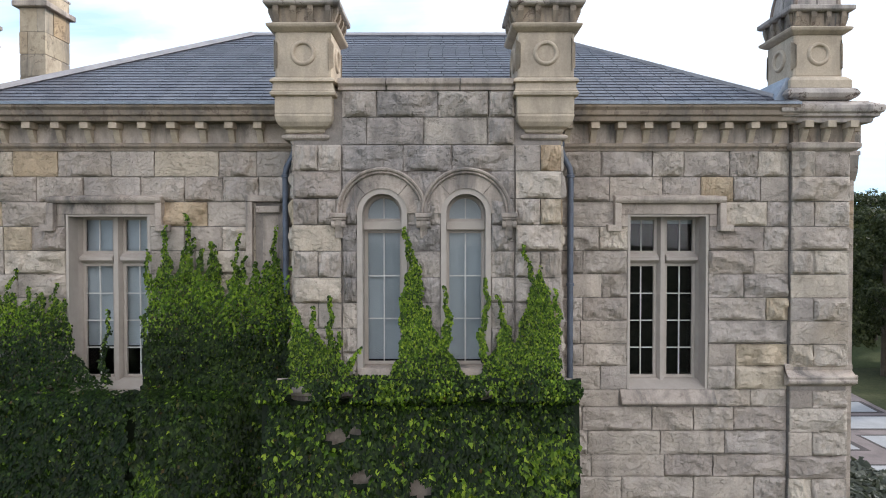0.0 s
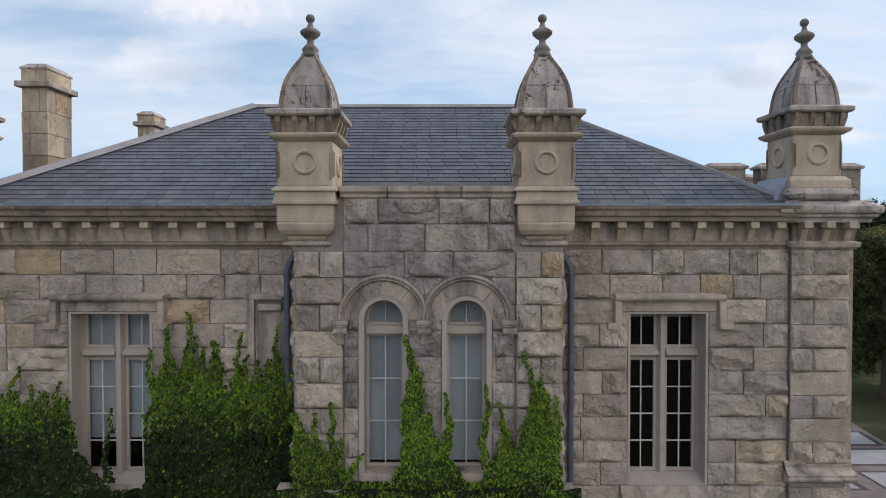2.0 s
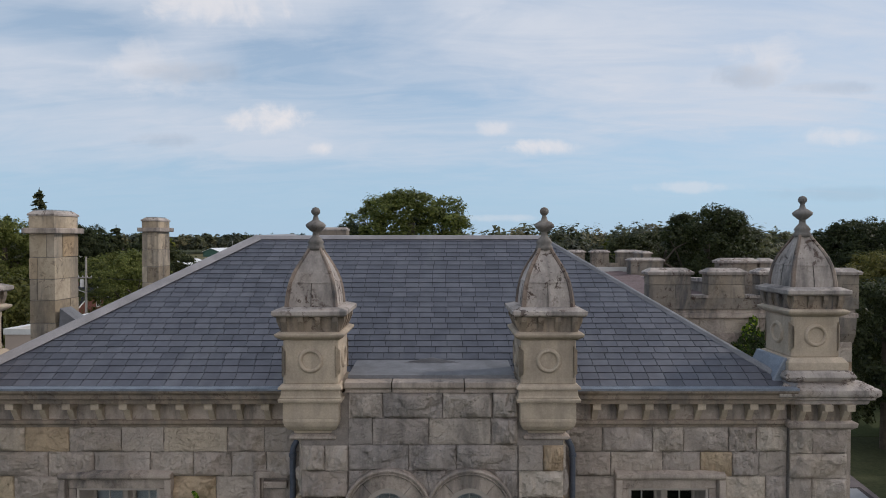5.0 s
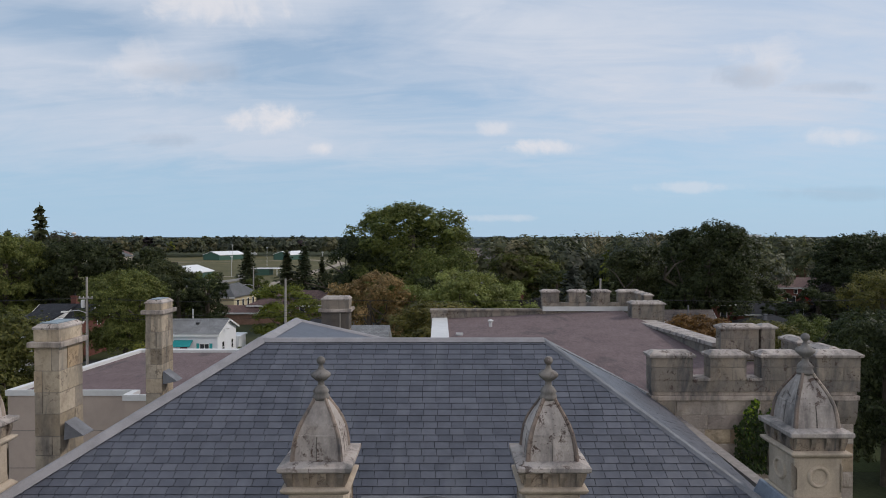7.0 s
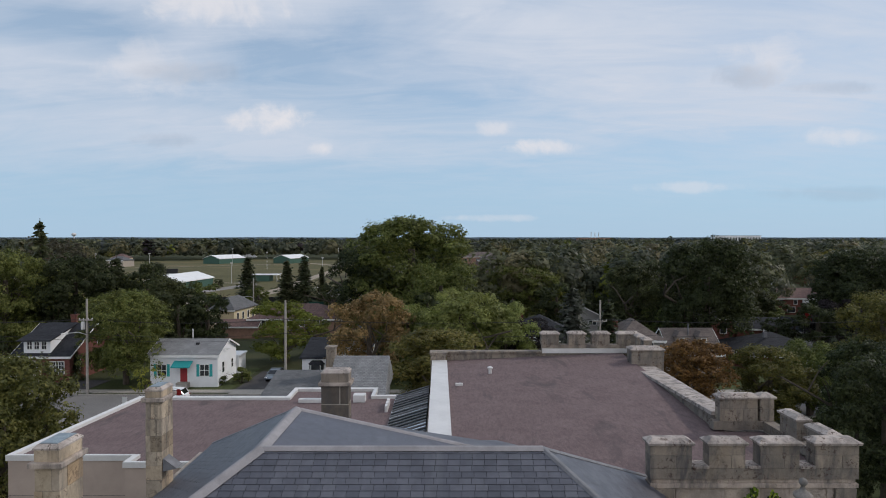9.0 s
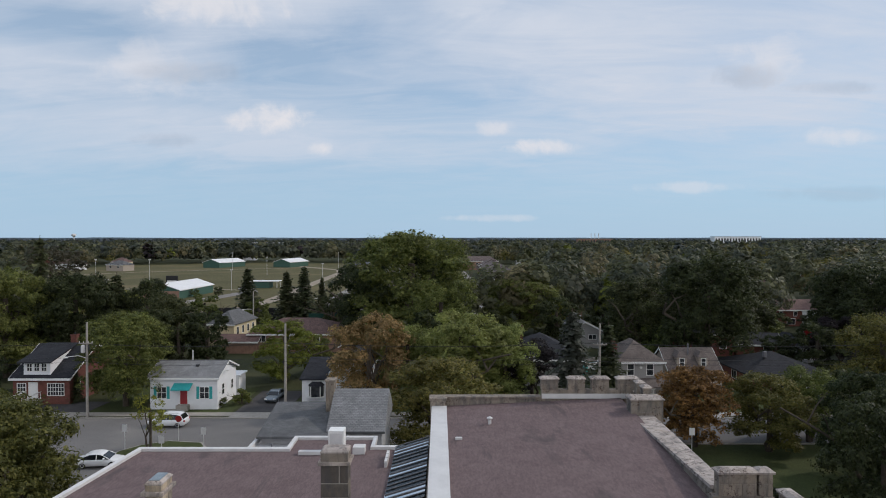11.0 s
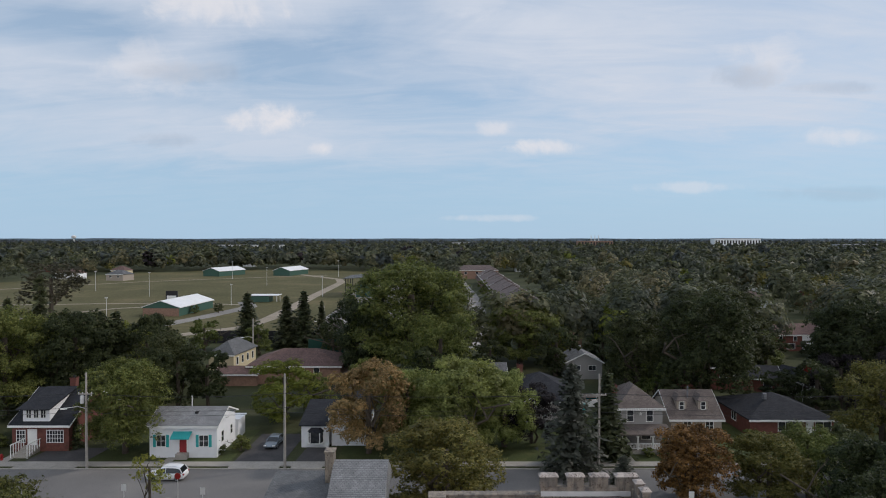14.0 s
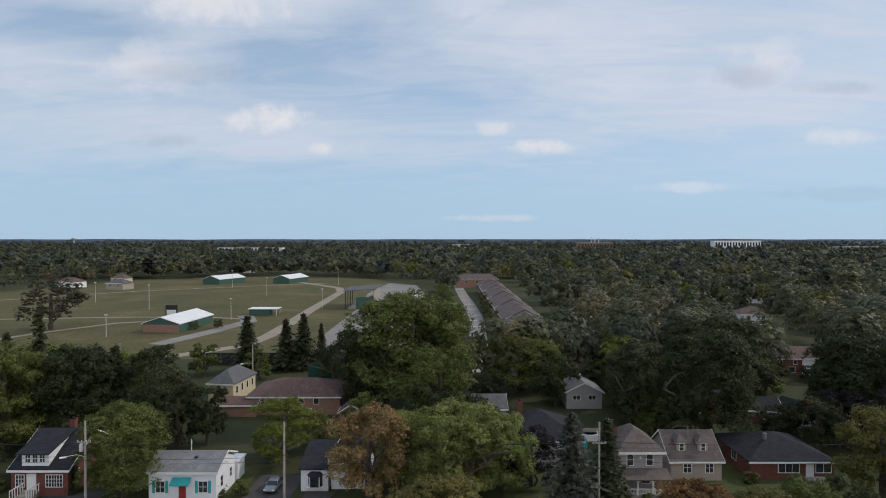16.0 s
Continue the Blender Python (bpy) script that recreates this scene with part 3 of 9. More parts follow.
lay_stones(wall_bay, BAY_L, BAY_L + 0.81, BAY_Y - 0.03, bay_zs[2:], [], 14, (0.3, 0.8), quoin=True)
lay_stones(wall_bay, BAY_R - 0.77, BAY_R, BAY_Y - 0.03, bay_zs[2:], [], 15, (0.3, 0.8), quoin=True)
lay_stones(wall_bay, BAY_Y + 0.02, WALL_Y, BAY_R, bay_zs[:12], [], 16, (0.4, 0.9), turn=90)
lay_stones(wall_bay, BAY_Y + 0.02, WALL_Y, BAY_L, bay_zs[:12], [], 17, (0.4, 0.9), turn=-90)
lay_stones(wall_rt, WALL_Y + 1.2, 18.8, RIGHT_X, COURSES[:12], [], 18, (0.6, 1.4), turn=90)

# corner pilasters
for nm, cx, sd in (("corner_pilaster", 6.84, 19), ("corner_pilaster", -9.3, 20)):
    base = whole(nm, Geo().box(cx - 0.51, cx + 0.51, 10.98, 12.1, GZ, 10.73), M_MORTAR, "rock-faced limestone corner pilaster of the house", "pilaster", "corner pilasters", "structure")
    lay_stones(base, cx - 0.53, cx + 0.53, 10.98, COURSES[:20], [(cx - 1, cx + 1, 6.44, 6.79)], sd, (0.4, 0.95), quoin=True)
    if cx > 0:
        lay_stones(base, 11.0, 12.1, cx + 0.51, COURSES[:20], [(0, 20, 6.42, 6.79)], sd + 5, (0.35, 0.8), turn=90)
    g = Geo().prism([(10.98, 6.43), (10.88, 6.48), (10.81, 6.52), (10.80, 6.57), (10.83, 6.58), (10.82, 6.63), (10.88, 6.67), (10.97, 6.73), (10.955, 6.76), (10.955, 6.84), (10.99, 6.85)], cx - 0.62, cx + 0.62, "x")
    g.box(cx + 0.5, cx + 0.66, 10.86, 12.1, 6.50, 6.66)
    part("string_moulding", g, M_DRESSED, base, "smooth moulded string course", 0.012)


def modillion(parent, x, y, top, w=0.155, drop=0.37, out=0.24, turn=0):
    """A bracket: square block above a tapering console."""
    g = Geo().box(-w / 2, w / 2, -out, 0.0, -0.12, 0.0)
    g.prism([(0.0, -0.121), (-0.13, -0.121), (-0.12, -0.18), (-0.07, -0.29), (-0.035, -drop + 0.03), (-0.03, -drop), (0, -drop)], -w * 0.36, w * 0.36, "x")
    ob = part("modillion", g, M_SANDY, parent, "", 0.008)
    ob.matrix_basis = pose(x, y, top, 0, 0, turn)
    return ob


def cornice(name, x0, x1, y, seed):
    """Gutter, moulded cornice, brackets and string under the eave, the wall face at y."""
    root = thing(name, "moulded stone eaves cornice on square brackets below the slates", "cornice", "eaves cornices", "structure")
    part("crown_moulding", Geo().prism([(y, 11.22), (y - 0.30, 11.22), (y - 0.31, 11.30), (y - 0.36, 11.32), (y - 0.37, 11.40), (y - 0.42, 11.45), (y - 0.42, 11.49), (y + 0.3, 11.50), (y + 0.3, 11.22)], x0, x1, "x"), M_EAVES, root, "soot-browned crown moulding", 0.008)
    part("gutter_edge", Geo().prism([(y - 0.44, 11.492), (y - 0.44, 11.535), (y - 0.28, 11.545), (y - 0.05, 11.62), (y - 0.05, 11.51)], x0, x1, "x"), M_LEAD_BLUE, root, "dull blue-grey gutter edge")
    part("frieze", Geo().box(x0, x1, y - 0.02, y + 0.1, 10.84, 11.22), M_DRESSED, root)
    part("string_moulding", Geo().prism([(y, 10.71), (y - 0.05, 10.72), (y - 0.06, 10.76), (y - 0.10, 10.80), (y - 0.10, 10.85), (y - 0.02, 10.87), (y, 10.87)], x0, x1, "x"), M_EAVES, root, "", 0.006)
    n = max(1, round((x1 - x0) / 0.497))
    for i in range(n):
        modillion(root, x0 + (i + 0.5) * (x1 - x0) / n, y - 0.02, 11.22)
    return root


cornice("eaves_cornice", BAY_R + 0.03, 6.30, WALL_Y, 1)
cornice("eaves_cornice", -8.75, BAY_L - 0.03, WALL_Y, 2)

# coping of the bay
cop = thing("bay_coping", "plain stone coping with lead flashing on the bay", "coping", kind="structure")
for a, b in ((-1.75, -0.95), (-0.94, 0.28), (0.29, 1.2)):
    part("coping_stone", Geo().prism([(BAY_Y - 0.07, 11.60), (BAY_Y - 0.07, 11.66), (BAY_Y - 0.12, 11.70), (BAY_Y - 0.12, 11.79), (BAY_Y + 0.5, 11.82), (BAY_Y + 0.5, 11.60)], a, b - 0.004, "x"), M_DRESSED, cop, "", 0.01)
part("flashing", Geo().prism([(BAY_Y + 0.12, 11.80), (BAY_Y + 0.12, 11.86), (BAY_Y + 0.3, 11.865), (11.42, 11.90), (11.42, 11.6), (BAY_Y + 0.5, 11.6)], -1.72, 1.16, "x"), M_LEAD, cop, "dull lead flashing")
part("loose_flashing", Geo().prism([(-0.95, 11.87), (-0.3, 11.985), (0.35, 11.87)], 11.2, 11.215, "y"), M_LEAD, cop, "bent edge of lead")

# flush face of the cheeks that close the bay's roof against the slates
whole("bay_roof", Geo().box(BAY_L + 0.2, BAY_R - 0.2, BAY_Y + 0.5, 13.0, 11.3, 11.62), M_LEAD, "lead gutter roof behind the bay parapet", "roof", kind="structure")


def octagon_panel(cx, y, cz, r, ring, n=28):
    """A raised round moulding on a face towards -y."""
    g = Geo()
    prof = [(r - ring, 0.0), (r - ring * 0.8, -0.035), (r, -0.045), (r + ring * 0.6, -0.02), (r + ring * 0.8, 0.0)]
    rings = [[(cx + p * math.cos(2 * math.pi * i / n), y + d, cz + p * math.sin(2 * math.pi * i / n)) for p, d in prof] for i in range(n)]
    m = len(prof)
    g.v += [q for rr in rings for q in rr]
    g.f += [(i * m + k, ((i + 1) % n) * m + k, ((i + 1) % n) * m + k + 1, i * m + k + 1) for i in range(n) for k in range(m - 1)]
    return g


def dome(cx, cy, z0, z1, h0):
    """A four-sided ogee dome."""
    prof = [(1.0, 0.0), (0.985, 0.12), (0.945, 0.27), (0.87, 0.43), (0.75, 0.58), (0.59, 0.72), (0.43, 0.84), (0.31, 0.93), (0.24, 1.0)]
    return [(h0 * r, z0 + (z1 - z0) * s) for r, s in prof]


def pinnacle(name, label, cx, cy, zs, half, corbelled, over=0.15):
    """A square stone pinnacle: shaft with roundels, bracketed cap, domed roof with ribs and a turned finial."""
    root = thing(name, label, "pinnacle", "roof pinnacles")
    top, dome_z, slab, mod, mould, shaft, foot = zs
    h = half
    part("shaft", Geo().square([(h, foot), (h, foot + 0.10), (h, shaft)], cx, cy), M_SANDY, root, "", 0.05)
    part("shaft_collar", Geo().square([(h + 0.01, shaft - 0.02), (h + 0.1, shaft + 0.04), (h + 0.12, shaft + 0.09), (h + 0.05, mould)], cx, cy), M_SANDY, root, "", 0.015)
    part("frieze", Geo().square([(h + 0.02, mould - 0.01), (h + 0.03, mod)], cx, cy), M_FRIEZE, root)
    for i in range(4):
        for turn in range(4):
            a = (i - 1.5) * (2 * h + 0.02) / 3.4
            g = Geo().prism([(-h - 0.03, mould + 0.02), (-h - 0.05, mould + 0.06), (-h - over + 0.05, mod - 0.08), (-h - over + 0.05, mod), (-h - 0.02, mod)], a - 0.045, a + 0.045, "x")
            ob = part("bracket", g, M_FRIEZE, root)
            ob.matrix_basis = pose(cx, cy, 0, 0, 0, 90 * turn)
    part("cap_slab", Geo().square([(h + over - 0.04, mod), (h + over, mod + 0.03), (h + over, mod + 0.10), (h + 0.0, slab + 0.02)], cx, cy), M_CAP, root, "soot-stained projecting cap", 0.012)
    prof = dome(cx, cy, slab, dome_z, h - 0.055)
    part("dome", Geo().square(prof, cx, cy), M_CAP, root, "weathered stone dome in stained blocks", 0.0)
    for sx in (-1, 1):
        for sy in (-1, 1):
            part("rib", Geo().tube([(cx + sx * r * 0.99, cy + sy * r * 0.99, z) for r, z in prof], 0.044, 6, 0.03), M_RIB, root)
    for s in (0.03, 0.50):
        i = min(range(len(prof)), key=lambda k: abs(prof[k][1] - (slab + s * (dome_z - slab))))
        r, z = prof[i]
        part("dome_joint", Geo().square([(r + 0.012, z - 0.012), (r + 0.006, z + 0.012)], cx, cy), M_CAP, root)
    for turn in range(4):
        low = [(r, z) for r, z in prof if z < slab + 0.52 * (dome_z - slab)]
        ob = part("dome_joint", Geo().rings([[(-0.008, -r - 0.004, z), (0.008, -r - 0.004, z), (0.008, -r + 0.02, z), (-0.008, -r + 0.02, z)] for r, z in low]), M_SOOT, root)
        ob.matrix_basis = pose(cx, cy, 0, 0, 0, 90 * turn)
    f, k = dome_z, (top - dome_z) / 0.72
    part("finial", Geo().lathe([(0.14, f - 0.03), (0.15, f + 0.03 * k), (0.12, f + 0.07 * k), (0.145, f + 0.10 * k), (0.11, f + 0.16 * k), (0.06, f + 0.21 * k), (0.055, f + 0.28 * k), (0.10, f + 0.31 * k),
                                (0.165, f + 0.37 * k), (0.175, f + 0.41 * k), (0.13, f + 0.45 * k), (0.06, f + 0.49 * k), (0.035, f + 0.57 * k), (0.05, f + 0.585 * k), (0.075, f + 0.62 * k),
                                (0.078, f + 0.66 * k), (0.055, f + 0.70 * k), (0.012, f + 0.72 * k)], cx, cy, 20), M_FINIAL, root, "turned grey stone finial with a ball", smooth=True)
    cz = (foot + 0.1 + shaft) / 2
    for turn in range(4):
        ob = part("roundel", octagon_panel(0, -h, cz - 0.02, 0.18, 0.04), M_SANDY, root, smooth=True)
        ob.matrix_basis = pose(cx, cy, 0, 0, 0, 90 * turn)
        for s in (-1, 1):
            g = Geo().prism([(-0.05, foot + 0.14), (0.05, foot + 0.20), (0.05, shaft - 0.2), (-0.05, shaft - 0.12)], -0.008, 0.008, "y")
            ob = part("chamfer", g, M_SANDY, root)
            ob.matrix_basis = pose(cx, cy, 0, 0, 0, 90 * turn) @ pose(s * h * 0.965, -h * 0.965, 0, 0, 0, 45 * s)
    if corbelled:
        part("upper_band", Geo().square([(h + 0.03, foot - 0.21), (h + 0.05, foot - 0.2), (h + 0.03, foot - 0.16), (h + 0.02, foot - 0.06), (h + 0.07, foot - 0.05), (h + 0.06, foot - 0.01), (h + 0.01, foot + 0.03)], cx, cy), M_SANDY, root, "", 0.008)
        part("lower_band", Geo().square([(h + 0.0, foot - 0.56), (h + 0.0, foot - 0.28), (h + 0.06, foot - 0.27), (h + 0.07, foot - 0.22), (h + 0.03, foot - 0.20)], cx, cy), M_SANDY, root, "", 0.008)
        part("corbel", Geo().square([(h * 0.62, foot - 0.86), (h * 0.68, foot - 0.84), (h * 0.70, foot - 0.80), (h * 0.86, foot - 0.76), (h * 0.96, foot - 0.69), (h * 1.01, foot - 0.60), (h, foot - 0.56)], cx, cy), M_SANDY, root, "", 0.01)
        part("corbel_ledge", Geo().square([(h * 0.76, foot - 0.97), (h * 0.84, foot - 0.94), (h * 0.84, foot - 0.90), (h * 0.62, foot - 0.85)], cx, cy + 0.06), M_DRESSED, root, "", 0.008)
    else:
        part("plinth", Geo().square([(h + 0.10, foot - 0.20), (h + 0.10, foot - 0.06), (h + 0.03, foot + 0.02)], cx, cy), M_SANDY, root, "", 0.01)
        part("torus", Geo().square([(h + 0.10, foot - 0.41), (h + 0.16, foot - 0.38), (h + 0.20, foot - 0.31), (h + 0.16, foot - 0.23), (h + 0.11, foot - 0.20)], cx, cy), M_CAP, root, "rounded weathered base", 0.012)
    return root


Z_BAY = (14.77, 14.05, 13.05, 12.92, 12.66, 12.54, 11.75)
pinnacle("pinnacle", "sandy stone pinnacle with domed cap corbelled from the bay", -2.30, 10.45, Z_BAY, 0.47, True)
pinnacle("pinnacle", "sandy stone pinnacle with domed cap corbelled from the bay", 1.69, 10.45, Z_BAY, 0.47, True)
Z_COR = (15.03, 14.28, 13.31, 13.18, 12.93, 12.81, 12.02)
for cx in (6.75, -9.24):
    pinnacle("pinnacle", "weathered stone corner pinnacle with domed cap on the eaves", cx, 11.38, Z_COR, 0.45, False, 0.135)
    root = thing("corner_cornice", "projecting moulded cornice block under the corner pinnacle", "cornice", "eaves cornices", "structure")
    d = 0.13 if cx > 0 else -0.06
    part("crown_moulding", Geo().square([(0.78, 11.20), (0.80, 11.28), (0.86, 11.30), (0.87, 11.35), (0.91, 11.37), (0.925, 11.42), (0.925, 11.49), (0.72, 11.60)], cx + d, 11.60), M_CAP, root, "", 0.012)
    part("frieze", Geo().box(cx + d - 0.55, cx + d + 0.56, 10.95, 12.1, 10.84, 11.22), M_FRIEZE, root)
    part("string_moulding", Geo().square([(0.57, 10.71), (0.63, 10.76), (0.64, 10.84), (0.57, 10.87)], cx + d, 11.5), M_DRESSED, root, "", 0.008)
    for i in range(3):
        modillion(root, cx + d + (i - 1) * 0.40, 10.95, 11.22)
    for i in range(2):
        modillion(root, cx + d + 0.55, 11.2 + 0.5 * i, 11.22, turn=90)


whole("pinnacle_flashing", Geo().prism([(5.93, 11.56), (6.12, 11.92), (6.17, 12.03), (6.24, 12.03), (6.3, 11.56)], 10.92, 11.9, "y"), M_LEAD_BLUE, "folded blue-grey lead at the pinnacle foot", "flashing", "lead flashings", bevel=0.02)


# ---- windows ----
def sash(root, x0, x1, z0, z1, y, cols, rows, arch=False, blind=None):
    """A fixed light: frame, glazing bars, one pane each."""
    t = 0.055
    fr = Geo()
    cx, r = (x0 + x1) / 2, (x1 - x0) / 2
    spring = z1 - r if arch else z1
    if arch:
        n = 14
        arc = [(cx - r * math.cos(math.pi * i / n), spring + r * math.sin(math.pi * i / n)) for i in range(n + 1)]
        inn = [(cx - (r - t) * math.cos(math.pi * i / n), spring + (r - t) * math.sin(math.pi * i / n)) for i in range(n + 1)]
        for i in range(n):
            fr.prism([arc[i], arc[i + 1], inn[i + 1], inn[i]], y - 0.03, y + 0.03, "y")
        fr.box(x0, x0 + t, y - 0.03, y + 0.03, z0, spring)
        fr.box(x1 - t, x1, y - 0.03, y + 0.03, z0, spring)
        fr.box(x0 + t, x1 - t, y - 0.03, y + 0.03, z0, z0 + t)
    else:
        for a, b, c, d in ((x0, x0 + t, z0, z1), (x1 - t, x1, z0, z1), (x0 + t, x1 - t, z0, z0 + t), (x0 + t, x1 - t, z1 - t, z1)):
            fr.box(a, b, y - 0.03, y + 0.03, c, d)
    f = part("window_frame", fr, M_FRAME, root, "", 0.004)
    for i in range(1, cols):
        x = x0 + t + (x1 - x0 - 2 * t) * i / cols
        part("glazing_bar", Geo().box(x - 0.009, x + 0.009, y - 0.02, y + 0.012, z0 + t, z1 - t), M_BAR, f)
    for j in range(1, rows):
        z = z0 + t + (z1 - z0 - 2 * t) * j / rows
        part("glazing_bar", Geo().box(x0 + t, x1 - t, y - 0.018, y + 0.01, z - 0.009, z + 0.009), M_BAR, f)
    if arch:
        g = Geo()
        pts = [(cx - (r - t) * math.cos(math.pi * i / 14), y + 0.015, spring + (r - t) * math.sin(math.pi * i / 14)) for i in range(15)]
        g.add([(x0 + t, y + 0.015, z0 + t), *pts, (x1 - t, y + 0.015, z0 + t)], [tuple(range(17))])
        panes = [g]
    else:
        panes = []
        for i in range(cols):
            for j in range(rows):
                a, b = (x0 + t + (x1 - x0 - 2 * t) * (i + k) / cols for k in (0, 1))
                c, d = (z0 + t + (z1 - z0 - 2 * t) * (j + k) / rows for k in (0, 1))
                w = random.uniform(-0.002, 0.002)
                panes.append(Geo().add([(a, y + 0.015 + w, c), (b, y + 0.015 - w, c), (b, y + 0.015, d), (a, y + 0.015, d)], [(0, 1, 2, 3)]))
    for g in panes:
        p = part("pane", g, M_GLASS, f)
        p.visible_shadow = False
    if blind:
        part("blind", Geo().box(x0 + 0.02, x1 - 0.02, y + 0.10, y + 0.105, *blind), M_BLIND, root, "pale grey roller blind drawn down")


def stone_window(name, label, w, blinds):
    """A mullioned window in a deep reveal, with label moulding and sill."""
    x0, x1, z0, z1 = w
    root = thing(name, label, "window", "", "structure")
    y = WALL_Y + 0.36
    g = Geo().box(x0, x0 + 0.05, WALL_Y - 0.03, y + 0.1, z0, z1)
    g.box(x1 - 0.05, x1, WALL_Y - 0.03, y + 0.1, z0, z1)
    g.box(x0 + 0.05, x1 - 0.05, WALL_Y - 0.03, y + 0.1, z1 - 0.04, z1)
    g.prism([(x0 + 0.05, y - 0.1), (x0 + 0.05, y + 0.1), (x0 + 0.10, y + 0.1)], z0, z1 - 0.04, "z")
    g.prism([(x1 - 0.05, y - 0.1), (x1 - 0.10, y + 0.1), (x1 - 0.05, y + 0.1)], z0, z1 - 0.04, "z")
    part("reveal", g, M_FRAME, root, "smooth painted stone reveal", 0.006)
    cx, zt = (x0 + x1) / 2, z1 - 0.82
    a, b = x0 + 0.08, x1 - 0.08
    part("mullion", Geo().prism([(cx - 0.07, y + 0.08), (cx - 0.07, y - 0.02), (cx - 0.04, y - 0.12), (cx + 0.04, y - 0.12), (cx + 0.07, y - 0.02), (cx + 0.07, y + 0.08)], z0, z1 - 0.04, "z"), M_FRAME, root, "", 0.004)
    for p, q in ((a, cx - 0.07), (cx + 0.07, b)):
        part("transom", Geo().prism([(y + 0.08, zt - 0.09), (y - 0.02, zt - 0.09), (y - 0.12, zt - 0.03), (y - 0.12, zt + 0.03), (y - 0.02, zt + 0.09), (y + 0.08, zt + 0.09)], p, q, "x"), M_FRAME, root, "", 0.004)
    part("sash_bed", Geo().prism([(WALL_Y - 0.02, z0), (WALL_Y - 0.02, z0 + 0.01), (y - 0.06, z0 + 0.13), (y + 0.09, z0 + 0.13), (y + 0.09, z0)], x0 + 0.05, x1 - 0.05, "x"), M_FRAME, root)
    for p, q in ((a, cx - 0.07), (cx + 0.07, b)):
        sash(root, p, q, z0 + 0.13, zt - 0.09, y + 0.03, 2, 4, blind=blinds and (z0 + blinds, zt))
        sash(root, p, q, zt + 0.09, z1 - 0.04, y + 0.03, 2, 1, blind=(zt + 0.1, z1 - 0.05) if blinds else (z1 - 0.16, z1 - 0.05))
    part("lintel", Geo().box(x0 - 0.14, x1 + 0.14, WALL_Y - 0.055, WALL_Y, z1 + 0.005, z1 + 0.20), M_DRESSED, root, "", 0.01)
    for p, q in ((x0 - 0.14, x0 - 0.005), (x1 + 0.005, x1 + 0.14)):
        part("jamb_stone", Geo().box(p, q, WALL_Y - 0.05, WALL_Y, z1 - 0.22, z1), M_DRESSED, root, "", 0.008)
    o = 0.27
    prof_y = WALL_Y - 0.18
    hood = Geo().prism([(WALL_Y, z1 + 0.20), (prof_y + 0.04, z1 + 0.20), (prof_y, z1 + 0.25), (prof_y, z1 + 0.31), (WALL_Y - 0.06, z1 + 0.345), (WALL_Y, z1 + 0.345)], x0 - o, x1 + o, "x")
    for s, p in ((-1, x0 - o), (1, x1 + o - 0.12)):
        hood.box(p, p + 0.12, prof_y + 0.02, WALL_Y, z1 - 0.20, z1 + 0.20)
        hood.box(p - (0.13 if s < 0 else 0.0), p + 0.12 + (0.13 if s > 0 else 0.0), prof_y + 0.01, WALL_Y, z1 - 0.31, z1 - 0.19)
    part("label_moulding", hood, M_DRESSED, root, "square label moulding with turned-out feet", 0.012)
    part("window_sill", Geo().prism([(WALL_Y, z0 - 0.28), (WALL_Y - 0.10, z0 - 0.28), (WALL_Y - 0.17, z0 - 0.24), (WALL_Y - 0.17, z0 - 0.20), (WALL_Y - 0.03, z0 - 0.005), (WALL_Y, z0 - 0.005)], x0 - 0.13, x1 + 0.12, "x"), M_DRESSED, root, "sloping stone sill", 0.01)


stone_window("window_1", "dark mullioned stone window with small panes, unlit room behind", WIN_R, 0)
stone_window("window_2", "mullioned stone window with pale blinds, ivy at its foot", WIN_L, 0.72)


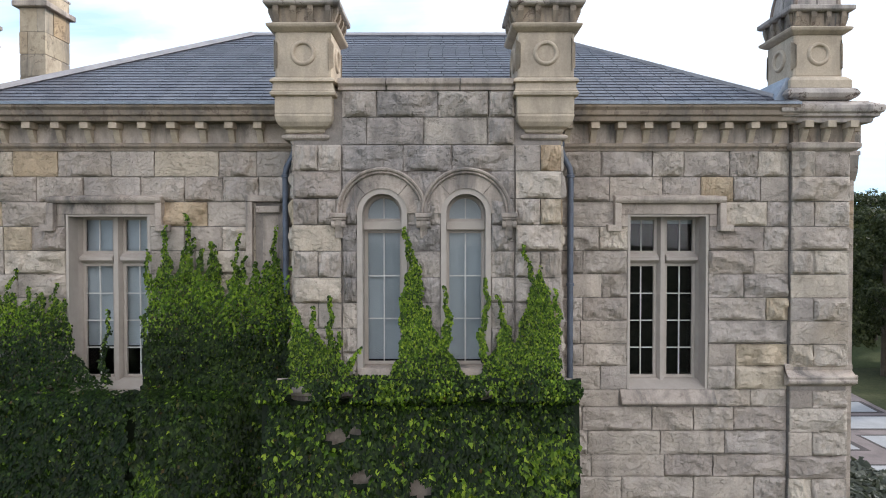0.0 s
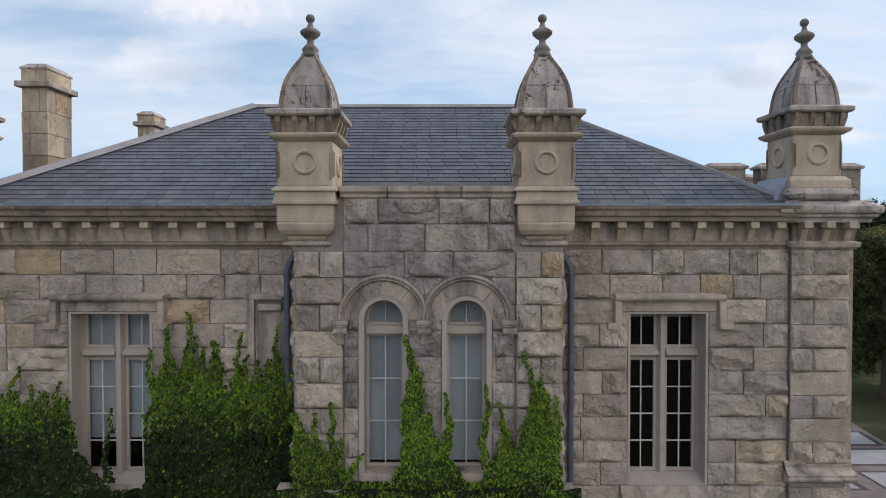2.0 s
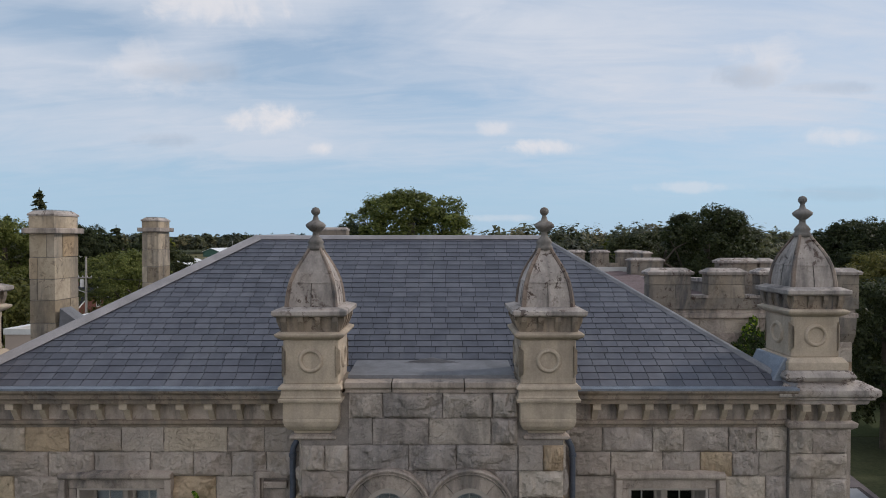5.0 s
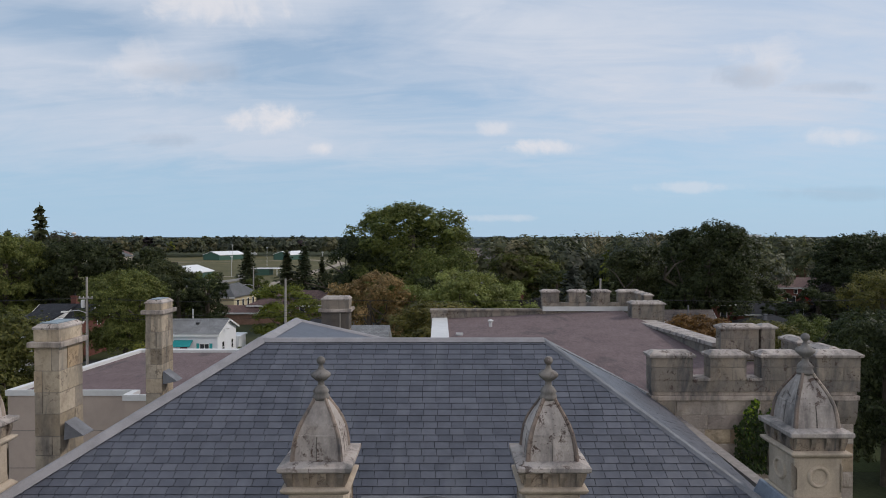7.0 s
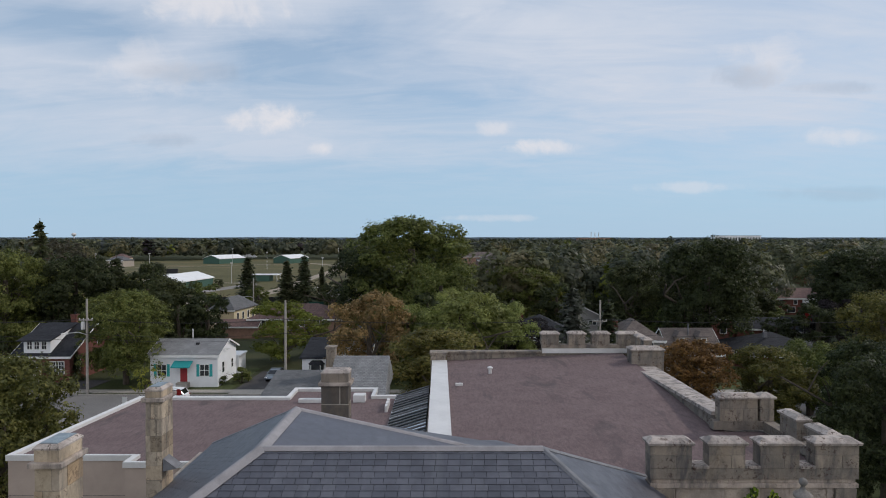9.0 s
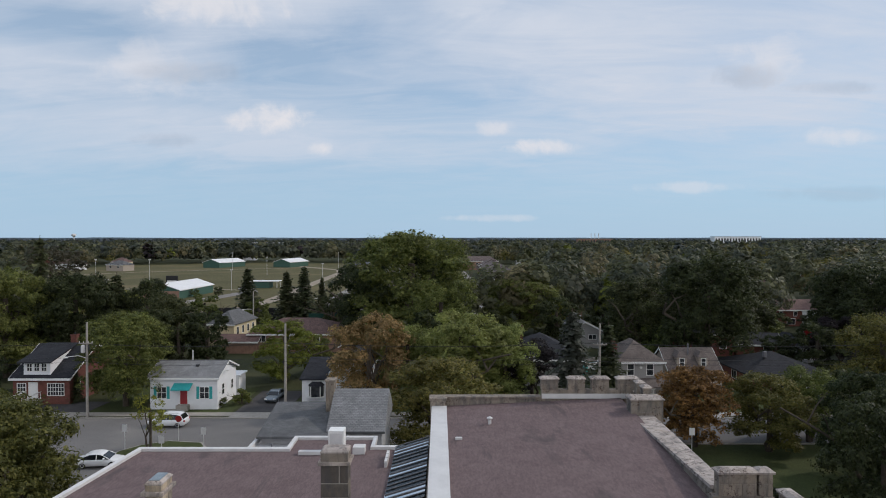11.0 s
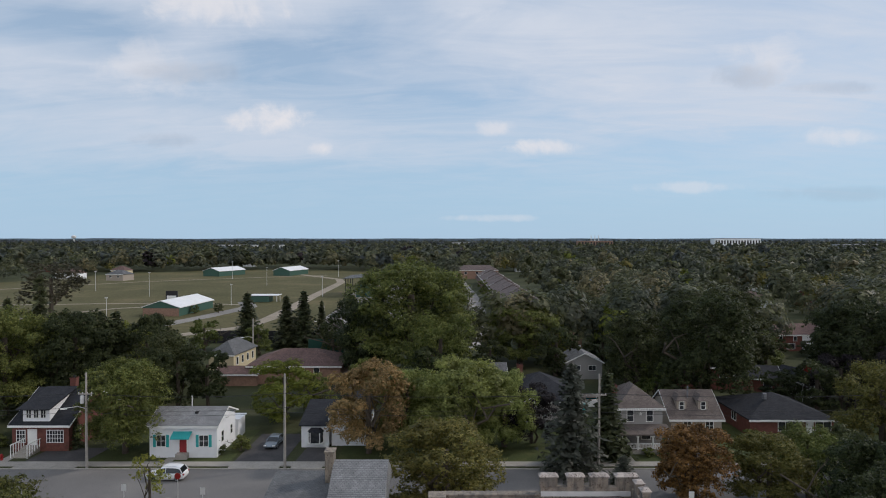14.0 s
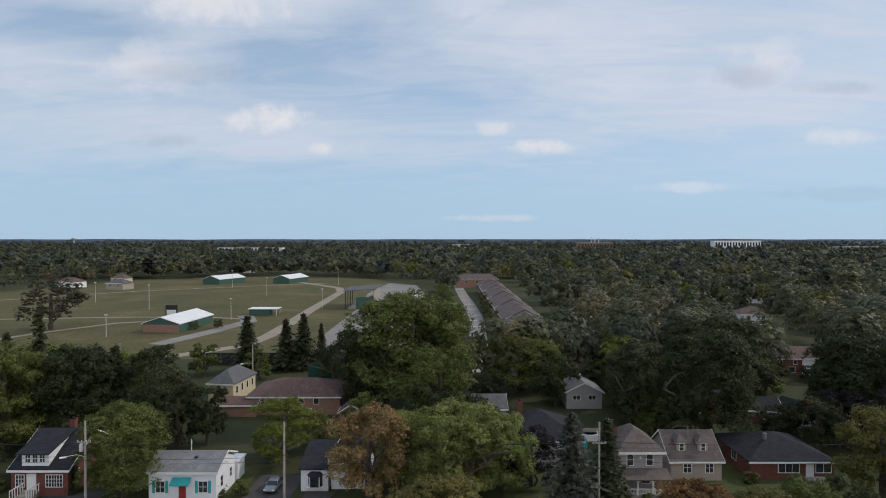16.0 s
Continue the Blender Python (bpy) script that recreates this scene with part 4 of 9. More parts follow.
def arch_window(name, cx, r):
    root = thing(name, "narrow round-arched window with pale blind in a stone surround", "window", "arched windows", "structure")
    y = BAY_Y + 0.27
    n = 18
    arcs = [[(cx - q * math.cos(math.pi * i / n), ARCH_SPRING + q * math.sin(math.pi * i / n)) for i in range(n + 1)] for q in (r + 0.004, r - 0.09)]
    g = Geo()
    for i in range(n):
        g.prism([arcs[0][i], arcs[0][i + 1], arcs[1][i + 1], arcs[1][i]], BAY_Y - 0.05, y + 0.08, "y")
    g.box(cx - r, cx - r + 0.09, BAY_Y - 0.05, y + 0.08, ARCH_SILL, ARCH_SPRING)
    g.box(cx + r - 0.09, cx + r, BAY_Y - 0.05, y + 0.08, ARCH_SILL, ARCH_SPRING)
    part("reveal", g, M_FRAME, root, "smooth painted stone reveal")
    i0, i1 = cx - r + 0.09, cx + r - 0.09
    zt = ARCH_SPRING - 0.20
    part("transom", Geo().box(i0, i1, y - 0.12, y + 0.06, zt - 0.07, zt + 0.07), M_FRAME, root, "", 0.012)
    sash(root, i0, i1, ARCH_SILL + 0.05, zt - 0.07, y + 0.02, 2, 3, blind=(ARCH_SILL + 0.12, zt))
    sash(root, i0, i1, zt + 0.07, ARCH_SPRING + r - 0.09, y + 0.02, 2, 1, True, blind=(zt + 0.08, ARCH_SPRING + r - 0.1))
    part("window_sill", Geo().box(cx - r, cx + r, BAY_Y - 0.08, y + 0.06, ARCH_SILL - 0.1, ARCH_SILL + 0.05), M_DRESSED, root, "", 0.01)
    # voussoirs
    for a, b in ((0, 0.27), (0.27, 0.73), (0.73, 1.0)):
        k = 8
        aa = [math.pi * (a + (b - a) * (i / k)) for i in range(k + 1)]
        aa[0] += 0.008
        aa[-1] -= 0.008
        vs = Geo()
        for i in range(k):
            vs.prism([(cx - q * math.cos(t), ARCH_SPRING + q * math.sin(t)) for q, t in ((r, aa[i]), (0.66, aa[i]), (0.66, aa[i + 1]), (r, aa[i + 1]))], BAY_Y - 0.075, BAY_Y, "y")
        part("voussoir", vs, M_DRESSED, root)
    hm = Geo()
    prof = [(0.655, 0.0), (0.655, -0.10), (0.675, -0.13), (0.70, -0.115), (0.715, -0.15), (0.745, -0.16), (0.765, -0.13), (0.765, 0.0)]
    k, m = 24, len(prof)
    hm.rings([[(cx - q * math.cos(math.pi * i / k), BAY_Y + d, ARCH_SPRING + q * math.sin(math.pi * i / k)) for q, d in prof] for i in range(k + 1)])
    part("hood_moulding", hm, M_DRESSED, root, "ribbed semicircular hood moulding", 0.004)
    return root


for i, (cx, r) in enumerate(ARCH):
    arch_window("window_%d" % (3 + i), cx, r)
for cx in (-1.735, -0.325, 1.095):
    root = thing("hood_corbel", "small carved stone corbel below the arch moulding", "corbel", "arch corbels")
    part("abacus", Geo().box(cx - 0.135, cx + 0.135, BAY_Y - 0.22, BAY_Y - 0.03, ARCH_SPRING - 0.07, ARCH_SPRING + 0.0).box(cx - 0.115, cx + 0.115, BAY_Y - 0.20, BAY_Y - 0.03, ARCH_SPRING - 0.11, ARCH_SPRING - 0.07), M_DRESSED, root, "", 0.012)
    g = Geo().prism([(BAY_Y - 0.03, ARCH_SPRING - 0.43), (BAY_Y - 0.09, ARCH_SPRING - 0.41), (BAY_Y - 0.11, ARCH_SPRING - 0.30), (BAY_Y - 0.17, ARCH_SPRING - 0.2), (BAY_Y - 0.18, ARCH_SPRING - 0.11), (BAY_Y - 0.03, ARCH_SPRING - 0.11)], cx - 0.06, cx + 0.06, "x")
    part("console", g, M_DRESSED, root, "", 0.01)
    for sd_ in (-1, 1):
        part("scroll", Geo().prism([(BAY_Y - 0.13 + 0.06 * math.cos(a * math.pi / 6), ARCH_SPRING - 0.18 + 0.065 * math.sin(a * math.pi / 6)) for a in range(12)], cx + sd_ * 0.055, cx + sd_ * 0.115, "x"), M_DRESSED, root, "", 0.006)

# blind panel beside the bay
bp = thing("blind_panel", "narrow blank stone panel under a square moulding", "stone panel")
part("panel", Geo().box(-3.30, -3.02, WALL_Y - 0.01, WALL_Y + 0.02, 8.60, 9.55), M_DRESSED, bp)
part("label_moulding", Geo().box(-3.58, -2.95, WALL_Y - 0.13, WALL_Y, 9.80, 9.91).box(-3.58, -3.46, WALL_Y - 0.12, WALL_Y, 8.62, 9.80).box(-3.40, -2.97, WALL_Y - 0.10, WALL_Y, 9.60, 9.72), M_DRESSED, bp, "", 0.012)

# ledge of the bay
whole("bay_ledge", Geo().box(-2.74, 2.12, 9.92, BAY_Y, GZ, 6.55).prism([(BAY_Y, 6.55), (9.84, 6.55), (9.82, 6.62), (9.86, 6.70), (BAY_Y, 6.78)], -2.80, 2.18, "x"), M_DRESSED, "stone plinth ledge below the bay windows, ivy grown", "ledge", kind="structure", bevel=0.015)

# downpipes
for nm, x, s in (("downpipe", 2.30, -1), ("downpipe", -2.84, 1)):
    root = thing(nm, "dark painted metal downpipe beside the bay", "downpipe", "downpipes")
    y = WALL_Y - 0.17
    xi = x + s * 0.17
    part("pipe", Geo().tube([(xi, y, 11.0), (xi, y, 10.72), (xi - s * 0.03, y, 10.62), (x + s * 0.02, y, 10.40), (x, y, 10.28), (x, y, 6.0), (x, y, GZ)], 0.055, 12), M_PIPE, root, smooth=True)
    for z in (10.25, 8.3, 6.3, 4.4):
        part("pipe_bracket", Geo().lathe([(0.06, z - 0.03), (0.072, z - 0.025), (0.072, z + 0.025), (0.06, z + 0.03)], x, y, 12).box(x - 0.02, x + 0.02, y, WALL_Y, z - 0.02, z + 0.02), M_PIPE, root)

# ---- the slate roof ----
RIDGE_L, RIDGE_R = Vector((-4.82, 15.28, 14.22)), Vector((2.42, 15.28, 14.22))
EAVE_L, EAVE_R = Vector((-9.15, 10.80, 11.52)), Vector((6.35, 10.80, 11.52))
PEAK_B = Vector((-4.72, 18.7, 14.27))
BACK_R, BACK_L = Vector((6.9, 20.2, 11.5)), Vector((-9.2, 23.6, 11.5))


def slab(points, down):
    """A roof plane with thickness."""
    n = len(points)
    return Geo().add([*points, *[p - Vector((0, 0, down)) for p in points]], [tuple(range(n)), tuple(range(2 * n - 1, n - 1, -1))] + [(i, i + n, (i + 1) % n + n, (i + 1) % n) for i in range(n)])


roof = thing("roof", "hipped slate roof, dark blue-grey with lead ridges", "roof", kind="structure")
part("roof_deck", slab([EAVE_L, EAVE_R, RIDGE_R, RIDGE_L], 0.12), M_DECK, roof)
part("side_slope", slab([EAVE_R, BACK_R, RIDGE_R], 0.12), M_SLATE_REST, roof)
part("side_slope", slab([BACK_L, EAVE_L, RIDGE_L, PEAK_B], 0.12), M_SLATE_REST, roof)
VALLEY = Vector((2.42, 18.7, 12.7))
part("inner_slope", slab([RIDGE_L, RIDGE_R, VALLEY], 0.1), M_SLATE_REST, roof)
part("inner_slope", slab([RIDGE_L, VALLEY, PEAK_B], 0.1), M_SLATE_REST, roof)
part("rear_slope", slab([PEAK_B, VALLEY, BACK_R, Vector((2, 24, 11.5)), BACK_L], 0.1), M_SLATE_REST, roof)


def ridge_cap(a, b, w, drop, high, mat):
    """A folded lead strip along a ridge or hip, w to each side."""
    d = (b - a).normalized()
    side = Vector((d.y, -d.x, 0)).normalized()
    up = Vector((0, 0, 1))
    g = Geo().rings([[p - side * w + up * (-drop + 0.02), p - side * 0.05 + up * (high - 0.01), p + up * high, p + side * 0.05 + up * (high - 0.01), p + side * w + up * (-drop + 0.02), p - up * 0.12] for p in (a, a.lerp(b, 0.5), b)])
    part("ridge_cap", g, mat, roof, "folded lead strip along the ridge", 0.01)


ridge_cap(RIDGE_L, RIDGE_R, 0.13, 0.04, 0.075, M_LEAD_PALE)
ridge_cap(EAVE_R, RIDGE_R, 0.10, 0.03, 0.07, M_LEAD)
ridge_cap(EAVE_L, RIDGE_L, 0.22, 0.05, 0.10, M_LEAD_PALE)
ridge_cap(RIDGE_L, PEAK_B, 0.20, 0.05, 0.08, M_LEAD_PALE)
ridge_cap(PEAK_B, VALLEY, 0.12, 0.03, 0.06, M_LEAD_PALE)
ridge_cap(PEAK_B, BACK_L, 0.10, 0.03, 0.06, M_LEAD)
ridge_cap(RIDGE_R, BACK_R, 0.10, 0.03, 0.06, M_LEAD)

_rnd = random.Random(5)
ROWS_OF_SLATE, SLATE_W = 29, 0.305


def slate_mesh(k):
    t = 0.014
    j = [_rnd.uniform(-0.012, 0.012) for _ in range(4)]
    g = Geo().add([(-0.5, j[0] * 0.5, 0.0), (0.5, j[1] * 0.5, 0.0), (0.5, 1, 0.0), (-0.5, 1, 0.0), (-0.5, j[0] * 0.5, t), (0.5, j[1] * 0.5, t), (0.5, 1, 0.002), (-0.5, 1, 0.002)],
                  [(4, 5, 6, 7), (0, 1, 5, 4), (1, 2, 6, 5), (3, 0, 4, 7)])
    me = g.mesh("slate")
    me.materials.append(M_SLATE)
    return me


SLATES = [slate_mesh(k) for k in range(6)]
slope_up = (RIDGE_L - Vector((RIDGE_L.x, EAVE_L.y, EAVE_L.z)))
slope_len = slope_up.length
slope_deg = math.degrees(math.atan2(slope_up.z, slope_up.y))
rest = Geo()
count = 0
SLATE_JOBS = []
for r in range(ROWS_OF_SLATE):
    s = r / ROWS_OF_SLATE
    xl = EAVE_L.x + (RIDGE_L.x - EAVE_L.x) * s + 0.1
    xr = EAVE_R.x + (RIDGE_R.x - EAVE_R.x) * s - 0.05
    x = xl - (r % 2) * SLATE_W / 2 - _rnd.uniform(0, 0.1)
    while x < xr:
        a, b = max(x, xl), min(x + SLATE_W, xr)
        if b - a > 0.05:
            p = EAVE_L + slope_up * s
            m = pose((a + b) / 2, p.y, p.z + 0.006, slope_deg + _rnd.uniform(-0.15, 0.35), _rnd.uniform(-0.3, 0.3), 0) @ Matrix.Translation((0, 0, 0.008)) @ Matrix.Diagonal((b - a - 0.012, slope_len / ROWS_OF_SLATE * 1.15, 1.35, 1))
            if 1.2 < (a + b) / 2 and count < 290 and r < 24 or (r < 3 and count < 290):
                SLATE_JOBS.append(m)
                count += 1
            else:
                me = SLATES[_rnd.randrange(6)]
                n = len(rest.v)
                rest.v += [tuple(m @ v.co) for v in me.vertices]
                rest.f += [tuple(i + n for i in f.vertices) for f in me.polygons]
        x += SLATE_W


def slate_slope(corners, low_a, low_b):
    """Rows of slates over a flat convex slope whose lower edge runs from low_a to low_b."""
    u = (low_b - low_a).normalized()
    n = u.cross(corners[2] - low_a).normalized()
    n = n if n.z > 0 else -n
    v = n.cross(u)
    flat = [((p - low_a).dot(u), (p - low_a).dot(v)) for p in corners]
    if max(q for _, q in flat) < 0.1:
        v, flat = -v, [(p, -q) for p, q in flat]
    step = 0.2
    for r in range(int(max(q for _, q in flat) / step)):
        h = (r + 0.5) * step
        cut = []
        for (x0, y0), (x1, y1) in zip(flat, flat[1:] + flat[:1]):
            if (y0 > h) != (y1 > h):
                cut.append(x0 + (x1 - x0) * (h - y0) / (y1 - y0))
        if len(cut) < 2:
            continue
        x, stop = min(cut) - (r % 2) * SLATE_W / 2, max(cut)
        while x < stop:
            a, b = max(x, min(cut)) + 0.008, min(x + SLATE_W, stop) - 0.008
            if b - a > 0.04:
                lift = _rnd.uniform(0.020, 0.028)
                base = [low_a + u * p + v * (r * step + q) + n * o for p, q, o in ((a, 0, lift), (b, 0, lift), (b, step * 1.1, 0.006), (a, step * 1.1, 0.006), (a, 0, 0.0), (b, 0, 0.0))]
                rest.add(base, [(0, 1, 2, 3), (4, 5, 1, 0)])
            x += SLATE_W


slate_slope([EAVE_R, BACK_R, RIDGE_R], EAVE_R, BACK_R)
slate_slope([BACK_L, EAVE_L, RIDGE_L, PEAK_B], EAVE_L, BACK_L)
me = rest.mesh("slates")
me.materials.append(M_SLATE_REST)
tagged(part("slates", me, None, roof, "rows of dark slates"), kind="stuff")


# ---- chimneys, tower, rear roofs ----
def chimney(name, label, x0, x1, y0, y1, zb, zc, zt, lid=True, mat=None):
    """A stack of stone blocks with a collar band and a bevelled head."""
    root = thing(name, label, "chimney", "stone chimneys")
    rnd = random.Random(round(x0 * 100))
    z, k = zb, 0
    part("mortar_core", Geo().box(x0 + 0.02, x1 - 0.02, y0 + 0.02, y1 - 0.02, zb, zc), M_CORE if mat else M_MORTAR, root)
    while z < zc - 0.05:
        h = min(rnd.uniform(0.42, 0.55), zc - z)
        if zc - z - h < 0.2:
            h = zc - z
        c = x0 + (x1 - x0) * rnd.choice((0.32, 0.68, 1.0))
        d = y0 + (y1 - y0) * rnd.choice((0.35, 0.65, 1.0))
        for a, b in ((x0, c), (c, x1)):
            for e, f in ((y0, d), (d, y1)):
                if b - a > 0.05 and f - e > 0.05:
                    q = rnd.uniform(0, 0.012)
                    j = 0.022 if mat else 0.008
                    part("stone", Geo().box(a + (q if a == x0 else j), b - (q if b == x1 else j), e + (q if e == y0 else j), f - (q if f == y1 else j), z + j, z + h - j), mat or M_CHIMNEY, root)
        z += h
    part("collar", Geo().box(x0 - 0.10, x1 + 0.10, y0 - 0.10, y1 + 0.10, zc, zc + 0.13), M_DRESSED, root, "", 0.02)
    part("head", Geo().box(x0, x1, y0, y1, zc + 0.13, zt - 0.12), mat or M_CHIMNEY, root, "", 0.01)
    cap = [[(x0 - o, y0 - o, z), (x1 + o, y0 - o, z), (x1 + o, y1 + o, z), (x0 - o, y1 + o, z)] for o, z in ((0.02, zt - 0.12), (0.02, zt - 0.08), (-0.07, zt))]
    part("bevelled_cap", Geo().rings(cap), M_CAP, root)
    if lid:
        part("lid", Geo().box(x0 + 0.09, x1 - 0.09, y0 + 0.09, y1 - 0.09, zt, zt + 0.02), M_CHIMCAP, root, "dull grey metal lid")
    return root


chimney("chimney", "pale stone chimney stack beside the slate hip", -9.55, -8.96, 13.70, 14.6, 10.9, 14.33, 14.86)
chimney("chimney", "pale stone chimney stack behind the slate hip", -9.58, -9.06, 18.95, 19.75, 10.9, 14.42, 14.87)
chimney("chimney", "dark weathered stone chimney on the rear roof", -4.72, -3.69, 22.5, 23.2, 10.9, 14.05, 14.62, False, M_SOOT)
for x, y in ((-8.86, 13.7), (-9.03, 18.95)):
    whole("chimney_flashing", Geo().prism([(x, 12.2), (x + 0.45, 12.3), (x + 0.02, 12.62)], y - 0.02, y + 0.4, "y"), M_LEAD, "bent lead saddle at the chimney foot", "flashing", "lead flashings")


def merlon(parent, x0, x1, y0, y1, z0, z1):
    """A battlement block in two courses with a weathered cap."""
    zm = z0 + (z1 - z0) * 0.45
    m = part("merlon", Geo().box(x0 + 0.02, x1 - 0.02, y0 + 0.02, y1 - 0.02, z0, z1 - 0.2), M_MORTAR, parent)
    split = x0 + (x1 - x0) * (0.36 if int(x0 * 10) % 2 else 0.62)
    for a, b, c, d in ((x0, split - 0.006, z0 + 0.004, zm - 0.006), (split + 0.006, x1, z0 + 0.004, zm - 0.006), (x0, x1, zm + 0.006, z1 - 0.2)):
        part("stone", Geo().box(a, b, y0, y1, c, d), M_BATTLE, m, "", 0.012)
    o = 0.06
    part("merlon_cap", Geo().rings([[(x0 - a, y0 - a, z), (x1 + a, y0 - a, z), (x1 + a, y1 + a, z), (x0 - a, y1 + a, z)] for a, z in ((o, z1 - 0.2), (o + 0.02, z1 - 0.12), (-0.12, z1))]), M_CAP, m, "lichen-stained sloping cap")
    return m


tower = thing("battlemented_tower", "square stone tower with battlements and weathered caps", "tower")
TX0, TX1, TY0, TY1 = 6.40, 13.0, 18.85, 24.2
part("wall", Geo().box(TX0 + 0.12, TX1 - 0.12, TY0 + 0.12, TY1 - 0.12, GZ, 11.2).box(TX0 + 0.12, TX1 - 0.12, TY0 + 0.12, TY0 + 0.42, 11.2, 11.7).box(10.9, TX1 - 0.12, TY0 + 0.42, TY1 - 0.12, 11.2, 11.7), M_ROCK, tower)
part("corbel_band", Geo().box(TX0, TX1, TY0, TY0 + 0.45, 11.7, 11.85).box(TX0 + 0.06, TX1 - 0.06, TY0 + 0.06, TY0 + 0.43, 11.85, 11.98).box(10.85, TX1, TY0 + 0.45, TY1, 11.7, 11.85), M_DRESSED, tower, "", 0.02)
lay_stones(bpy.data.objects["battlemented_tower"].children[0], TX0 + 0.13, TX1 - 0.13, TY0 + 0.12, [11.69, 11.22, 10.76, 10.3, 9.85, 9.4, 8.9], [], 31, (0.7, 1.4), depth=0.06, flat=0.7)
par = Geo()
for a, b, c, d in ((TX0, TX1, TY0, TY0 + 0.45), (TX0 + 4.2, TX1, TY1 - 0.45, TY1), (TX1 - 0.45, TX1, TY0 + 0.45, TY1 - 0.45)):
    par.box(a, b, c, d, 11.98, 12.33)
part("parapet", par, M_BATTLE, tower, "", 0.01)
part("tower_roof", Geo().box(10.9, TX1 - 0.4, TY0 + 0.45, TY1 - 0.4, 11.85, 11.9), M_GRAVEL, tower)
for a, b in ((TX0, 7.72), (8.26, 9.41), (9.88, 11.12), (11.61, TX1)):
    merlon(tower, a, b, TY0, TY0 + 0.48, 12.33, 13.27)
for a, b in ((10.85, 12.35), (12.45, TX1)):
    merlon(tower, a, b, TY1 - 0.45, TY1, 12.33, 13.42)
for a, b in ((TY0 + 0.9, TY0 + 2.0), (TY0 + 2.6, TY0 + 3.7)):
    merlon(tower, TX1 - 0.45, TX1, a, b, 12.33, 13.22)
for a, b in ((7.73, 8.25), (9.42, 9.87), (11.13, 11.6)):
    part("crenel_sill", Geo().box(a, b, TY0 - 0.05, TY0 + 0.5, 12.332, 12.42), M_CAP, tower, "", 0.01)
for x in (TX0 + 0.1, TX1 - 0.75):
    part("corner_corbel", Geo().prism([(TY0 + 0.1, 10.9), (TY0 - 0.02, 11.2), (TY0 - 0.06, 11.7), (TY0 + 0.1, 11.7)], x, x + 0.65, "x"), M_BATTLE, tower)

hall = thing("hall_roof", "low-pitched brown gravelled roof with stone parapets", "roof", kind="structure")
A, B, C, D = Vector((0.1, 39.6, 11.5)), Vector((11.6, 39.6, 12.05)), Vector((10.9, 19.3, 11.9)), Vector((0.1, 19.3, 11.3))
g = Geo()
N = 12
for j in range(N + 1):
    for i in range(N + 1):
        p = D.lerp(C, i / N).lerp(A.lerp(B, i / N), j / N)
        g.v.append((p.x, p.y, p.z + 0.03 * noise.noise(p * 0.4)))
g.f += [(j * (N + 1) + i, j * (N + 1) + i + 1, (j + 1) * (N + 1) + i + 1, (j + 1) * (N + 1) + i) for j in range(N) for i in range(N)]
part("gravel_surface", g, M_GRAVEL, hall, smooth=True)
part("hall_wall", Geo().box(-0.85, 12.3, 24.2, 39.9, GZ, 11.2), M_ROCK, hall, "limestone walls of the hall")
part("white_coping", slab([D + Vector((-0.85, 0.02, 0.12)), A + Vector((-0.95, -0.4, 0.12)), A + Vector((0.02, -0.4, 0.12)), D + Vector((0.15, 0.02, 0.12))], 0.8), M_COPING, hall, "white metal coping along the gutter")
part("corner_post", Geo().box(-0.95, 0.08, 39.2, 40.1, 10.4, 11.95).box(-1.02, 0.15, 39.15, 40.15, 11.95, 12.12), M_BATTLE, hall, "", 0.03)
part("low_parapet", Geo().box(0.1, 6.4, 39.65, 40.1, 10.9, 11.98).box(0.1, 6.4, 39.58, 40.18, 11.98, 12.12), M_BATTLE, hall, "", 0.02)
part("parapet", Geo().box(6.4, 12.8, 39.65, 40.1, 10.8, 12.55).box(12.35, 12.8, 36.9, 39.65, 10.8, 12.55), M_BATTLE, hall, "", 0.02)
part("fillet", Geo().box(6.4, 12.3, 39.55, 39.65, 12.0, 12.3), M_COPING, hall)
for a, b in ((6.35, 7.5), (8.15, 9.25), (9.7, 10.85), (11.4, 12.8)):
    merlon(hall, a, b, 39.63, 40.13, 12.55, 13.42)
for a, b in ((37.3, 37.9), (38.5, 39.1)):
    merlon(hall, 12.33, 12.83, a, b, 12.55, 13.4)
merlon(hall, 11.2, 13.15, 36.1, 37.0, 11.3, 13.0)
slope = [Vector((11.2, 36.1, 11.9)), Vector((12.6, 36.1, 11.9)), Vector((11.5, 24.2, 12.6)), Vector((10.7, 24.2, 12.6))]
part("sloping_coping", slab(slope, 0.16), M_CAP, hall, "long sloping stone coping", 0.02)
part("coping_wall", slab([p - Vector((0, 0, 0.16)) + Vector((0.1 if i in (0, 3) else -0.1, 0, 0)) for i, p in enumerate(slope)], 1.5), M_BATTLE, hall)
whole("roof_vent", Geo().lathe([(0.10, 11.5), (0.10, 11.85), (0.17, 11.9), (0.17, 11.95), (0.04, 12.02)], 2.65, 35.5, 12), M_COPING, "small pale roof vent", "roof vent")
whole("roof_vent", Geo().box(0.55, 0.95, 33.0, 33.15, 11.45, 11.6), M_COPING, "low pale bar on the gravelled roof", "roof vent", bevel=0.02)

